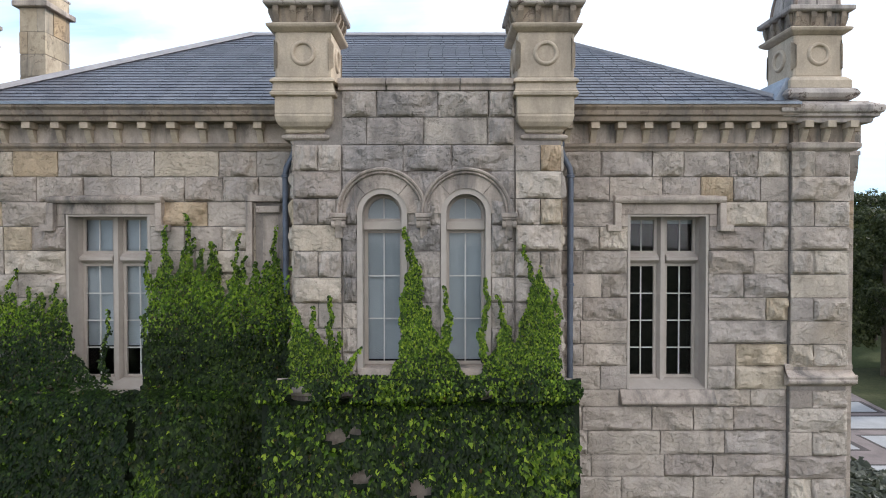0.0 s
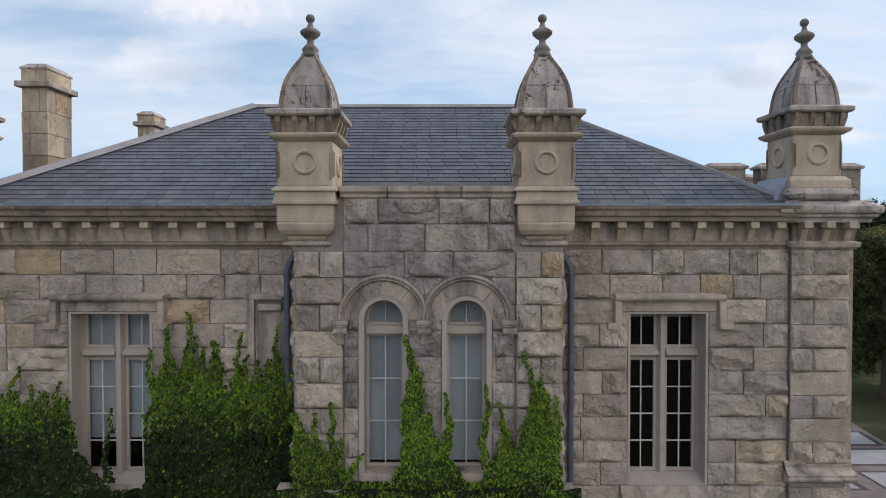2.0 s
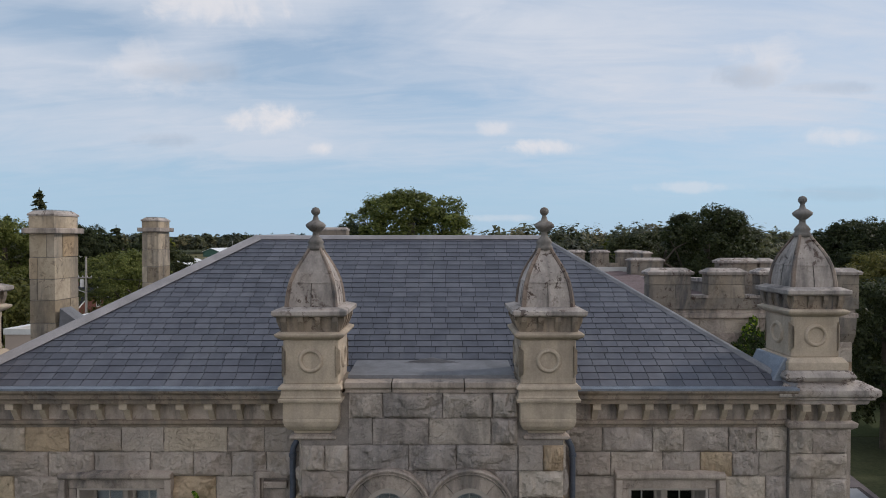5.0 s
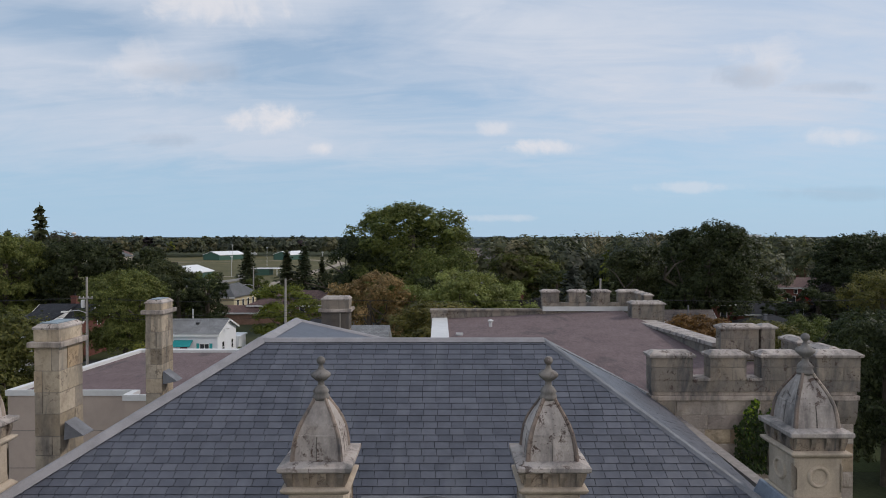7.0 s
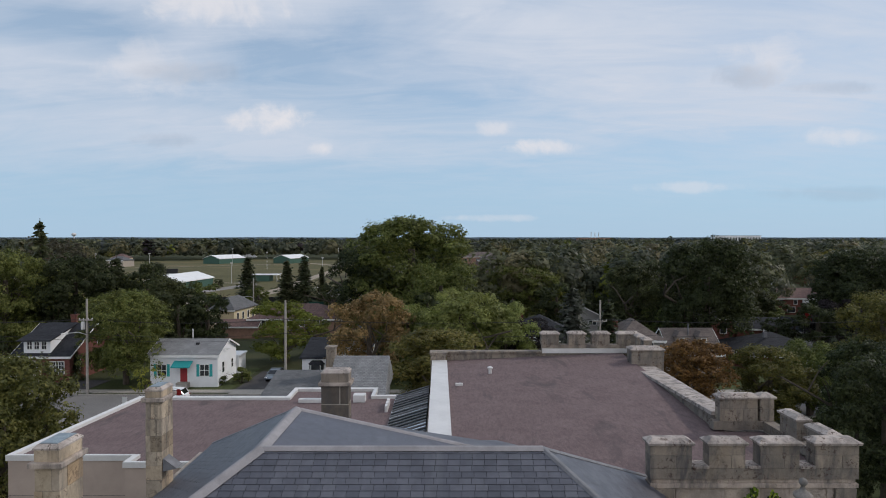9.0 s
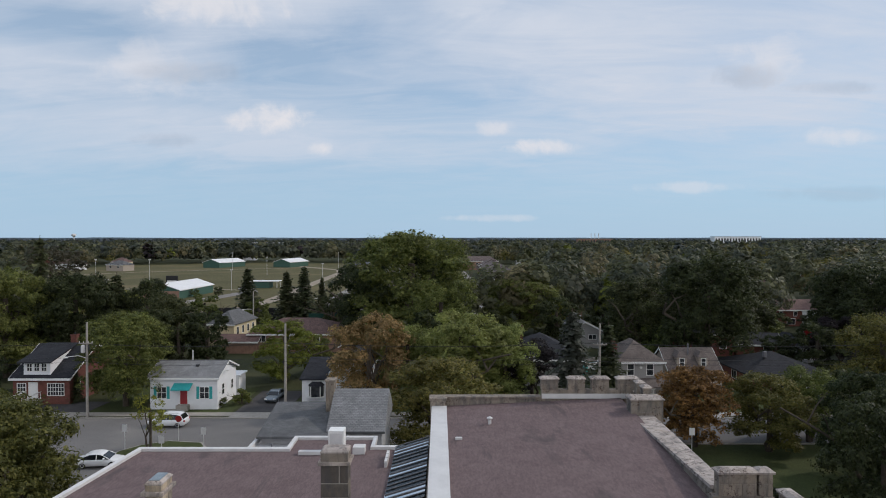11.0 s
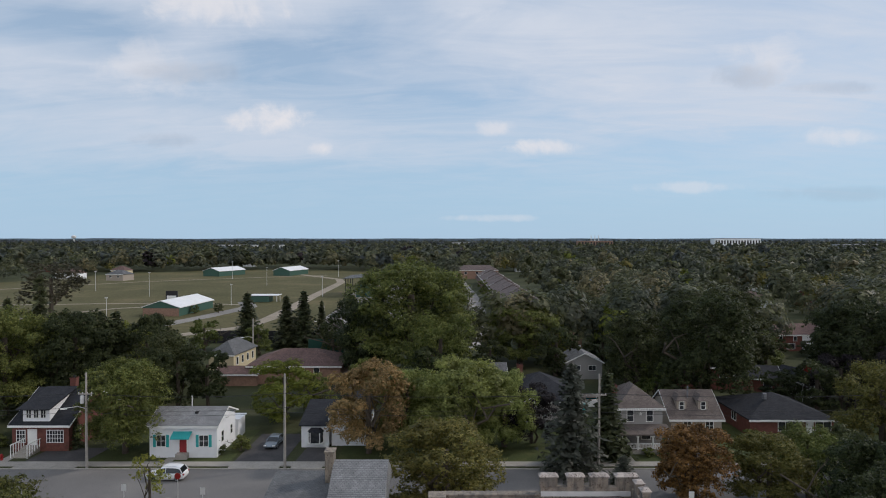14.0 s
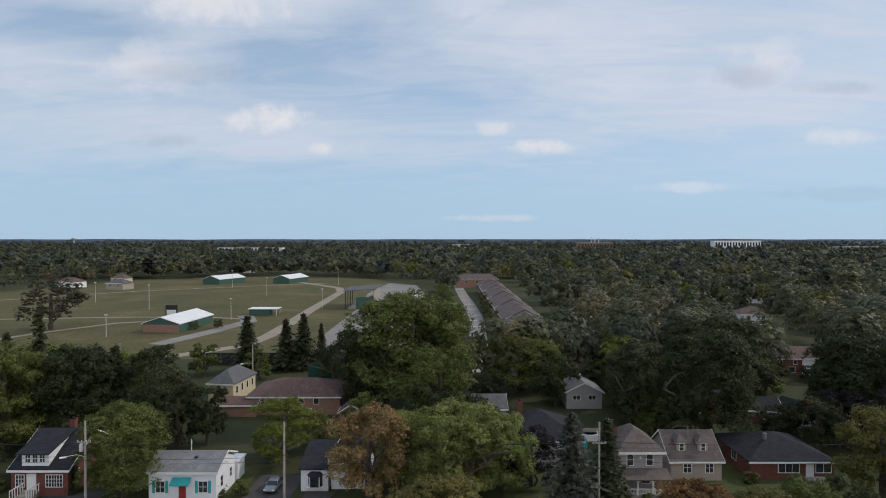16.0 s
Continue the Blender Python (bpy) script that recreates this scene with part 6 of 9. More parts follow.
for a, b, c, d in ((-27.5, -21.0, 78.7, 90), (-55, -47, 78.7, 84), (-19.5, -15.5, 78.7, 84), (33, 35.5, 78.7, 92)):
    sheet("driveway", [(a, c), (b, c), (b + 0.4, d), (a + 0.4, d)], M_DRIVE, "dark patched asphalt driveway", "driveway", 0.05)
    sheet("driveway_apron", [(a, 76.4), (b, 76.4), (b, 78.7), (a, 78.7)], M_WALK, "concrete apron of a driveway", "driveway", 0.11)
for a, b, c, d in ((-47, -28, 78.9, 92), (-14, 33, 78.9, 100), (36, 70, 78.9, 95), (14.6, 120, 44, 66.4)):
    sheet("lawn", [(a, c), (b, c), (b, d), (a, d)], M_LAWN, "mown front lawn", "lawn", 0.02)
for a, b in ((-36.8, -35.6), (24.2, 25.2), (46.5, 47.5), (-58.5, -57.3)):
    sheet("garden_path", [(a, 78.7), (b, 78.7), (b, 83.0), (a, 83.0)], M_WALK, "narrow concrete garden path", "path", 0.055)

# paved terrace beside the tower
M_PAVE = simple("pale_paving", (0.27, 0.275, 0.285), 0.8, vary=0.15, scale=1.0)
M_PAVE_EDGE = simple("dark_paving_border", (0.045, 0.036, 0.036), 0.8, vary=0.3, scale=1.0)
M_PAVE_DARK = simple("brown_paving", (0.15, 0.122, 0.12), 0.8, vary=0.3, scale=1.0)
terrace = sheet("terrace", [(12.9, 21.0), (21.5, 21.0), (24.35, 33.0), (25.1, 37.5), (12.9, 37.5)], M_PAVE_DARK, "terrace of brown paving with pale dark-edged panels", "terrace", 0.03)
for P in ([(20.2, 34.9), (24.0, 34.75), (23.7, 32.8), (20.2, 32.8)], [(17.0, 31.9), (24.2, 31.9), (23.6, 29.9), (17.0, 29.9)], [(14.5, 28.8), (18.76, 28.07), (18.75, 26.95), (14.5, 26.95)],
          [(20.05, 28.8), (22.9, 28.8), (20.0, 26.5)], [(17.34, 25.0), (19.9, 25.0), (17.3, 22.7)], [(14.4, 36.9), (19.4, 36.9), (19.4, 35.4), (14.4, 35.4)], [(13.4, 25.9), (16.4, 25.9), (16.4, 22.6), (13.4, 22.6)]):
    cx, cy = sum(p[0] for p in P) / len(P), sum(p[1] for p in P) / len(P)
    wide = [(cx + (x - cx) * 1.16, cy + (y - cy) * 1.24) for x, y in P]
    rim = part("paving_border", Geo().prism(wide, GZ + 0.02, GZ + 0.036, "z"), M_PAVE_EDGE, terrace)
    part("paving_panel", Geo().prism(P, GZ + 0.025, GZ + 0.042, "z"), M_PAVE, rim)

# ---- houses ----
M_SIDING = simple("white_siding", (0.80, 0.81, 0.83), 0.6, vary=0.06, scale=1.0)
M_BRICK = simple("red_brick", (0.15, 0.058, 0.045), 0.9, vary=0.3, scale=2.0, fine=14)
M_BRICK_TAN = simple("tan_brick", (0.28, 0.17, 0.125), 0.9, vary=0.25, scale=2.0, fine=14)
M_GREY_SIDING = simple("grey_vinyl_siding", (0.33, 0.32, 0.31), 0.7, vary=0.08)
M_TAN_SIDING = simple("tan_siding", (0.36, 0.31, 0.26), 0.7, vary=0.08)
M_CREAM = simple("cream_siding", (0.58, 0.50, 0.33), 0.7, vary=0.08)
M_TEAL = simple("teal_paint", (0.03, 0.36, 0.36), 0.5, vary=0.1)
M_RED = simple("red_door", (0.30, 0.03, 0.035), 0.5, vary=0.1)
M_GREEN_WALL = simple("green_metal_siding", (0.045, 0.105, 0.08), 0.6, vary=0.12)
M_WHITE_ROOF = simple("white_metal_roof", (0.75, 0.75, 0.75), 0.5, vary=0.08, scale=0.5)
_m = Mat("dark_window", 0.06, spec=0.6)
_m.colour(_m.ramp(_m.noise(1.5, 3), [(0.3, (0.02, 0.022, 0.026)), (0.7, (0.06, 0.065, 0.07))]))
M_WINDOW = _m.m


def add_window(root, face, u, z, w, h, dims, bars=(1, 1), trim=None, shutters=None):
    """A window on face f(ront), r(ight) or l(eft): u along the face from its middle."""
    W, D = dims
    t, o = 0.09, 0.05
    x0, x1, z0, z1 = u - w / 2, u + w / 2, z, z + h
    ring = [[(x0 - e, y, z0 - e), (x1 + e, y, z0 - e), (x1 + e, y, z1 + e), (x0 - e, y, z1 + e)] for e, y in ((t, 0.02), (t, -o), (0.0, -o), (0.0, 0.02))]
    fr = Geo().rings(ring + [ring[0]], False)
    m = {"f": pose(0, -D / 2, 0), "r": pose(W / 2, 0, 0, 0, 0, 90), "l": pose(-W / 2, 0, 0, 0, 0, -90)}[face]
    f = part("window", fr, trim or M_WHITE, root)
    f.matrix_basis = m
    part("pane", Geo().box(u - w / 2, u + w / 2, -0.015, 0.0, z, z + h), M_WINDOW, f)
    for i in range(1, bars[0]):
        x = u - w / 2 + w * i / bars[0]
        part("glazing_bar", Geo().box(x - 0.03, x + 0.03, -o + 0.01, -0.016, z, z + h), trim or M_WHITE, f)
    for j in range(1, bars[1]):
        q = z + h * j / bars[1]
        part("glazing_bar", Geo().box(u - w / 2, u + w / 2, -o + 0.012, -0.017, q - 0.03, q + 0.03), trim or M_WHITE, f)
    if shutters:
        for s in (-1, 1):
            a = u + s * (w / 2 + t + 0.2)
            part("shutter", Geo().box(a - 0.19, a + 0.19, -0.06, 0.0, z - 0.1, z + h + 0.1), shutters, f)
    return f


def roof_geo(kind, W, D, h, rise, over=0.35, t=0.18):
    a, b = W / 2 + over, D / 2 + over
    hb = h - over * rise / (D / 2 if kind != "gable_y" else W / 2)
    if kind == "gable_x":
        g = Geo().prism([(-b, hb), (0, h + rise), (b, hb), (b, hb - t), (0, h + rise - t), (-b, hb - t)], -a, a, "x")
    elif kind == "gable_y":
        g = Geo().prism([(-a, hb), (0, h + rise), (a, hb), (a, hb - t), (0, h + rise - t), (-a, hb - t)], -b, b, "y")
    else:
        r = abs(a - b)
        top = [(-r, 0), (r, 0)] if a > b else [(0, -r), (0, r)]
        if r < 0.05:
            top = [(-0.05, 0), (0.05, 0)]
        v = [(-a, -b, hb), (a, -b, hb), (a, b, hb), (-a, b, hb), (*top[0], h + rise), (*top[1], h + rise), (-a, -b, hb - t), (a, -b, hb - t), (a, b, hb - t), (-a, b, hb - t)]
        f = [(0, 1, 5, 4), (1, 2, 5), (2, 3, 4, 5), (3, 0, 4)] if a > b else [(0, 1, 4), (1, 2, 5, 4), (2, 3, 5), (3, 0, 4, 5)]
        g = Geo().add(v, f + [(0, 6, 7, 1), (1, 7, 8, 2), (2, 8, 9, 3), (3, 9, 6, 0), (6, 9, 8, 7)])
    return g


def house(name, label, x, y, W, D, h, rise, kind, wall, roofm, rot=0, windows=(), chim=None, chim_mat=None, trim=None, group="houses of the street"):
    root = thing(name, label, "house", group, at=pose(x, y, GZ, 0, 0, rot))
    g = Geo().box(-W / 2, W / 2, -D / 2, D / 2, 0, h)
    if kind == "gable_x":
        g.prism([(-D / 2, h), (D / 2, h), (0, h + rise - 0.2)], -W / 2, W / 2, "x")
    elif kind == "gable_y":
        g.prism([(-W / 2, h), (W / 2, h), (0, h + rise - 0.2)], -D / 2, D / 2, "y")
    part("wall", g, wall, root)
    part("roof", roof_geo(kind, W, D, h, rise), roofm, root)
    if kind != "hip":
        a, b = W / 2 + 0.36, D / 2 + 0.36
        hb = h - 0.35 * rise / (D / 2 if kind == "gable_x" else W / 2)
        if kind == "gable_x":
            for s in (-1, 1):
                part("bargeboard", Geo().prism([(-b, hb + 0.02), (0, h + rise + 0.02), (b, hb + 0.02), (b, hb - 0.22), (0, h + rise - 0.22), (-b, hb - 0.22)], s * a, s * (a + 0.03), "x"), trim or M_WHITE, root)
        else:
            part("bargeboard", Geo().prism([(-a, hb + 0.02), (0, h + rise + 0.02), (a, hb + 0.02), (a, hb - 0.22), (0, h + rise - 0.22), (-a, hb - 0.22)], -b - 0.03, -b, "y"), trim or M_WHITE, root)
    e = Geo().box(-W / 2 - 0.36, W / 2 + 0.36, -D / 2 - 0.42, -D / 2 - 0.36, h - 0.5, h - 0.2) if kind != "gable_y" else Geo().box(-W / 2 - 0.42, -W / 2 - 0.36, -D / 2 - 0.36, D / 2 + 0.36, h - 0.5, h - 0.2).box(W / 2 + 0.36, W / 2 + 0.42, -D / 2 - 0.36, D / 2 + 0.36, h - 0.5, h - 0.2)
    part("gutter", e, trim or M_WHITE, root)
    for w in windows:
        add_window(root, *w[:5], (W, D), *w[5:])
    if chim:
        cx, cy, cw, top = chim
        c = part("chimney", Geo().box(cx - cw / 2, cx + cw / 2, cy - cw / 2, cy + cw / 2, 0, top).box(cx - cw / 2 - 0.06, cx + cw / 2 + 0.06, cy - cw / 2 - 0.06, cy + cw / 2 + 0.06, top - 0.2, top), chim_mat or M_BRICK, root)
        part("chimney_pot", Geo().lathe([(0.13, top), (0.11, top + 0.3)], cx, cy, 8), M_DARK, c)
    return root


def door(root, u, D, mat, w=0.95, h=2.05, y=None, z=0.25):
    d = part("door", Geo().box(u - w / 2, u + w / 2, (-D / 2 if y is None else y) - 0.05, (-D / 2 if y is None else y) + 0.02, z, z + h), mat, root, "", 0.01)
    part("door_frame", Geo().box(u - w / 2 - 0.1, u - w / 2, -D / 2 - 0.07, -D / 2, z, z + h + 0.1).box(u + w / 2, u + w / 2 + 0.1, -D / 2 - 0.07, -D / 2, z, z + h + 0.1).box(u - w / 2, u + w / 2, -D / 2 - 0.07, -D / 2, z + h, z + h + 0.1), M_WHITE, d)
    part("door_step", Geo().box(u - w / 2 - 0.3, u + w / 2 + 0.3, -D / 2 - 0.8, -D / 2, 0, z - 0.02), M_WALK, root)


# white bungalow with teal shutters
bw, bd = 9.0, 7.2
bung = house("bungalow", "white bungalow with grey roof, teal shutters and awning", -34.75, 83.9, bw, bd, 4.55, 1.4, "gable_x", M_SIDING, M_SH_GREY, 0,
             [("f", -2.95, 1.55, 1.15, 1.45, (2, 2), None, M_TEAL), ("f", 2.75, 1.55, 1.15, 1.45, (2, 2), None, M_TEAL), ("r", -1.6, 1.6, 0.8, 1.4, (1, 2)), ("r", 1.9, 1.6, 0.7, 1.2, (1, 2))])
door(bung, 0.0, bd, M_RED, z=0.75)
aw = part("awning", Geo().prism([(-bd / 2, 3.55), (-bd / 2 - 1.1, 2.95), (-bd / 2 - 1.1, 2.80), (-bd / 2 - 1.05, 2.90), (-bd / 2, 3.45)], -1.3, 1.2, "x"), M_TEAL, bung, "teal awning over the door")
part("flue", Geo().tube([(-0.5, 0.6, 5.4), (-0.5, 0.6, 7.2)], 0.09, 8), M_COPING, bung)
part("roof_vent", Geo().box(0.8, 1.2, -1.6, -1.2, 5.2, 5.6), M_DARK, bung)
part("rear_extension", Geo().box(2.6, 4.8, 3.95, 7.0, 0, 2.7).box(2.4, 5.0, 3.95, 7.2, 2.7, 2.9), M_SIDING, bung)
part("satellite_dish", Geo().lathe([(0.05, 4.6), (0.28, 4.7), (0.30, 4.73)], bw / 2 + 0.4, -1.0, 12), M_COPING, bung)

# dark-roofed house with white dormer
dk = house("dormer_house", "brick house with dark roof and a white shed dormer", -55.4, 88.9, 7.8, 12.4, 3.9, 3.5, "gable_x", M_BRICK, M_SH_DARK, 0,
           [("f", -2.7, 1.3, 1.1, 1.6, (3, 3)), ("f", 2.0, 1.3, 2.2, 1.6, (6, 3)), ("r", -4.2, 1.5, 0.9, 1.4, (1, 2)), ("r", 1.0, 4.4, 1.0, 1.3, (2, 2))], (0.4, 0.9, 0.8, 8.6))
part("dormer_wall", Geo().prism([(-5.9, 4.0), (-5.9, 5.95), (-0.3, 7.25)], -2.6, 1.1, "x"), M_SIDING, dk, "white sided dormer")
part("dormer_roof", Geo().prism([(-6.5, 5.90), (0.1, 7.48), (0.3, 7.36), (-6.5, 5.74)], -3.15, 1.45, "x"), M_SH_DARK, dk)
for u in (-1.75, -0.75, 0.25):
    f = add_window(dk, "f", u, 4.6, 0.62, 1.0, (7.8, 11.86), (2, 2))
door(dk, -1.1, 12.4, M_WHITE, 1.1, 2.1, None, 0.9)
for u in (-2.2, 0.0):
    rail = Geo().box(u - 0.05, u + 0.05, -9.0, -6.2, 1.75, 1.85)
    for k in range(6):
        rail.box(u - 0.04, u + 0.04, -8.95 + 0.5 * k, -8.87 + 0.5 * k, 0.15 * k, 1.78)
    part("stair_rail", rail, M_WHITE, dk, "white porch railing")
for k in range(5):
    part("step", Geo().box(-2.1, -0.1, -8.8 + 0.5 * k, -6.2, 0.18 * k, 0.18 * (k + 1)), M_WALK, dk)

# small white house with bay
wh = house("white_cottage", "small white house with dark roof and bay window", -13.3, 89.5, 5.0, 9.0, 4.2, 2.2, "gable_y", M_SIDING, M_SH_DARK, 0, [("f", 1.2, 1.2, 0.9, 1.5, (1, 2))])
part("side_wing", Geo().box(-6.6, -2.8, -5.2, 2.0, 0, 3.3), M_SIDING, wh)
part("wing_roof", Geo().prism([(-5.5, 3.25), (2.0, 4.9), (2.0, 4.7), (-5.5, 3.05)], -6.9, -2.6, "x"), M_SH_DARK, wh)
part("bay_window", Geo().prism([(-5.6, -5.2), (-5.2, -5.9), (-3.9, -5.9), (-3.5, -5.2)], 0.8, 2.3, "z"), M_WINDOW, wh)
part("bay_roof", Geo().rings([[(-5.75, -5.2, 2.3), (-5.3, -6.05, 2.3), (-3.8, -6.05, 2.3), (-3.35, -5.2, 2.3)], [(-5.2, -5.2, 2.8), (-5.0, -5.5, 2.8), (-4.1, -5.5, 2.8), (-3.9, -5.2, 2.8)]]), M_SH_DARK, wh)
bars = Geo().box(-5.7, -3.4, -5.95, -5.2, 0.68, 0.8)
for q in (-5.62, -5.22, -3.9, -3.5):
    bars.box(q - 0.05, q + 0.05, -5.97 if -5.4 < q < -3.7 else -5.3, -5.2, 0.8, 2.3)
part("bay_frame", bars, M_WHITE, wh)

# grey two-storey house with porch
gh = house("grey_house", "grey two-storey house with hipped roof and white porch", 27.5, 88.0, 6.2, 8.0, 5.9, 2.3, "hip", M_GREY_SIDING, M_SH_TAUPE, 0,
           [("f", -1.4, 3.8, 0.85, 1.5, (1, 2)), ("f", 1.3, 3.8, 0.85, 1.5, (1, 2)), ("f", 0.8, 1.3, 1.2, 1.4, (1, 2))], (-2.5, 0.5, 0.8, 7.8))
part("porch_roof", Geo().prism([(-4.2, 3.45), (-6.6, 2.75), (-6.6, 2.6), (-4.2, 3.3)], -3.5, 3.6, "x"), M_SH_TAUPE, gh)
for k in range(4):
    u = -3.1 + k * 2.05
    part("porch_post", Geo().box(u - 0.09, u + 0.09, -6.4, -6.22, 0.6, 2.62).prism([(u - 0.5, 2.62), (u, 2.1), (u + 0.5, 2.62)], -6.33, -6.28, "y"), M_WHITE, gh)
bal = Geo().box(-3.2, 3.2, -6.36, -6.28, 1.35, 1.45).box(-3.2, 3.2, -6.36, -6.28, 0.7, 0.78)
for k in range(32):
    bal.box(-3.1 + 0.2 * k, -3.05 + 0.2 * k, -6.34, -6.30, 0.78, 1.35)
part("balustrade", bal, M_WHITE, gh)
part("porch_floor", Geo().box(-3.4, 3.5, -6.5, -4.25, 0.0, 0.6), M_WALK, gh)
part("wall_star", Geo().prism([(-0.05 + 0.28 * (1 if i % 2 == 0 else 0.4) * math.sin(i * math.pi / 5), 4.9 + 0.28 * (1 if i % 2 == 0 else 0.4) * math.cos(i * math.pi / 5)) for i in range(10)], -4.29, -4.26, "y"), M_WHITE, gh)

dh = house("dormered_house", "low tan house with two white dormers", 37.0, 92.2, 7.4, 8.5, 3.1, 3.1, "gable_x", M_TAN_SIDING, M_SH_TAUPE, 0, [("f", -1.3, 1.2, 1.1, 1.5, (2, 2)), ("f", 1.9, 1.2, 1.1, 1.4, (2, 2))])
for u in (-1.7, 1.5):
    dm = part("dormer", Geo().box(u - 0.7, u + 0.7, -3.0, -0.5, 3.6, 5.3), M_TAN_SIDING, dh)
    part("dormer_roof", Geo().rings([[(u - 0.9, -3.2, 5.25), (u + 0.9, -3.2, 5.25), (u + 0.9, 0.2, 5.25), (u - 0.9, 0.2, 5.25)], [(u - 0.1, -2.2, 6.0), (u + 0.1, -2.2, 6.0), (u + 0.1, 0.3, 6.0), (u - 0.1, 0.3, 6.0)]]), M_SH_TAUPE, dm)
    add_window(dh, "f", u, 4.0, 0.6, 1.05, (8, 6.06), (1, 2))
part("flue", Geo().tube([(-0.1, -1.2, 5.0), (-0.1, -1.2, 7.0)], 0.12, 8), M_LEAD, dh)
bl = house("black_roof_bungalow", "brick bungalow with wide dark hipped roof", 51.3, 94.5, 12.3, 12.0, 2.9, 2.3, "hip", M_BRICK, M_SH_DARK, 0, [("f", -0.5, 1.0, 3.0, 1.5, (3, 1)), ("f", 4.6, 1.0, 2.2, 1.5, (2, 1)), ("l", 1.0, 1.2, 1.4, 1.2, (2, 1))])
part("porch_slab", Geo().box(2.5, 6.6, -8.2, -6.0, 0, 0.4), M_WALK, bl)
part("roof_vent", Geo().box(-2.2, -1.7, -2.2, -1.7, 4.6, 5.5), M_LEAD, bl)
door(bl, 2.6, 12.0, M_WHITE)
house("dark_house", "dark house with blue-grey roof and brick chimney", 15.8, 99.0, 11.5, 12, 4.4, 3.0, "hip", M_GREY_SIDING, M_SH_DARK, 0, [("f", -2, 3.2, 0.9, 1.3)], (-3.0, 2.0, 0.9, 8.2))
house("grey_bungalow", "small grey house behind the spruces", 29.3, 129, 7.4, 8.0, 3.7, 1.8, "gable_y", M_GREY_SIDING, M_SH_GREY, 0, [("f", -1.6, 1.9, 1.5, 0.9, (2, 1)), ("f", 1.6, 1.9, 1.5, 0.9, (2, 1))], (0.0, 1.0, 0.5, 6.2), M_COPING)
house("brown_house", "wide tan brick house with brown hipped roof", -29.9, 126.5, 18.5, 11.5, 3.9, 2.3, "hip", M_BRICK_TAN, M_SH_BROWN, 0,
      [("f", -7.0, 2.1, 2.4, 1.4, (3, 1)), ("f", -1.5, 2.2, 1.0, 1.2), ("f", 1.5, 2.2, 1.0, 1.2), ("f", 4.5, 2.2, 1.0, 1.2), ("r", 0, 2.2, 1.0, 1.2), ("f", -1.5, 0.5, 1.0, 0.8), ("f", 3.0, 0.5, 1.0, 0.8)], group="houses behind the street")
house("brown_porch", "low brown-roofed porch beside the tan brick house", -41.0, 121.5, 8.0, 4.5, 2.6, 1.0, "gable_x", M_BRICK_TAN, M_SH_BROWN, 0, [], group="houses behind the street")
house("garden_shed", "small shed with dark red-brown roof", -17.5, 117, 4.5, 4.0, 2.4, 1.4, "gable_y", M_BRICK_TAN, M_SH_BROWN, 0, [], group="houses behind the street")
house("cream_house", "cream house with grey hipped roof", -46.2, 132.5, 5.6, 10.5, 4.9, 2.3, "hip", M_CREAM, M_SH_MID, -8, [("r", -3.6, 2.4, 0.8, 1.5), ("r", -1.2, 2.4, 0.8, 1.5), ("r", 1.2, 2.4, 0.8, 1.5), ("r", 3.6, 2.4, 0.8, 1.5)], group="houses behind the street")
house("red_brick_house", "red brick house with brown roof and white side", 92.4, 160.5, 12.4, 9, 4.5, 2.1, "gable_x", M_BRICK, M_SH_BROWN, 0, [("f", -5.0, 2.7, 0.8, 1.1), ("f", -1.3, 2.7, 0.8, 1.1), ("f", -2.4, 0.6, 2.0, 1.4), ("f", 3.2, 1.4, 1.0, 1.5)], group="houses behind the street")
part("white_side", Geo().box(0.5, 6.2, -4.6, -4.5, 0, 4.1), M_SIDING, bpy.data.objects["red_brick_house"], "white sided half of the front")
house("white_gable_house", "pale house with white gable among dark trees", 67.8, 114.5, 5.4, 7, 2.8, 1.8, "gable_y", M_SIDING, M_SH_DARK, 24, [], group="houses behind the street")
house("brick_box_house", "red brick house half hidden under a large tree", 51.5, 121, 9.5, 9, 4.6, 1.8, "hip", M_BRICK, M_SH_DARK, 0, [("f", -2.6, 1.5, 1.4, 1.8), ("f", 2.6, 1.5, 1.2, 1.4)], group="houses behind the street")
house("low_house", "low house with dark roof under the trees", 61.0, 118.5, 8.0, 7.5, 2.8, 1.6, "gable_x", M_BRICK, M_SH_DARK, -12, [("f", 1.5, 1.0, 1.4, 1.2)], group="houses behind the street")
house("tan_hut", "tan-walled garage behind the dark house", 9.0, 118, 6, 7, 3.2, 1.8, "gable_x", M_TAN_SIDING, M_SH_MID, 0, [], group="houses behind the street")
rng = random.Random(77)
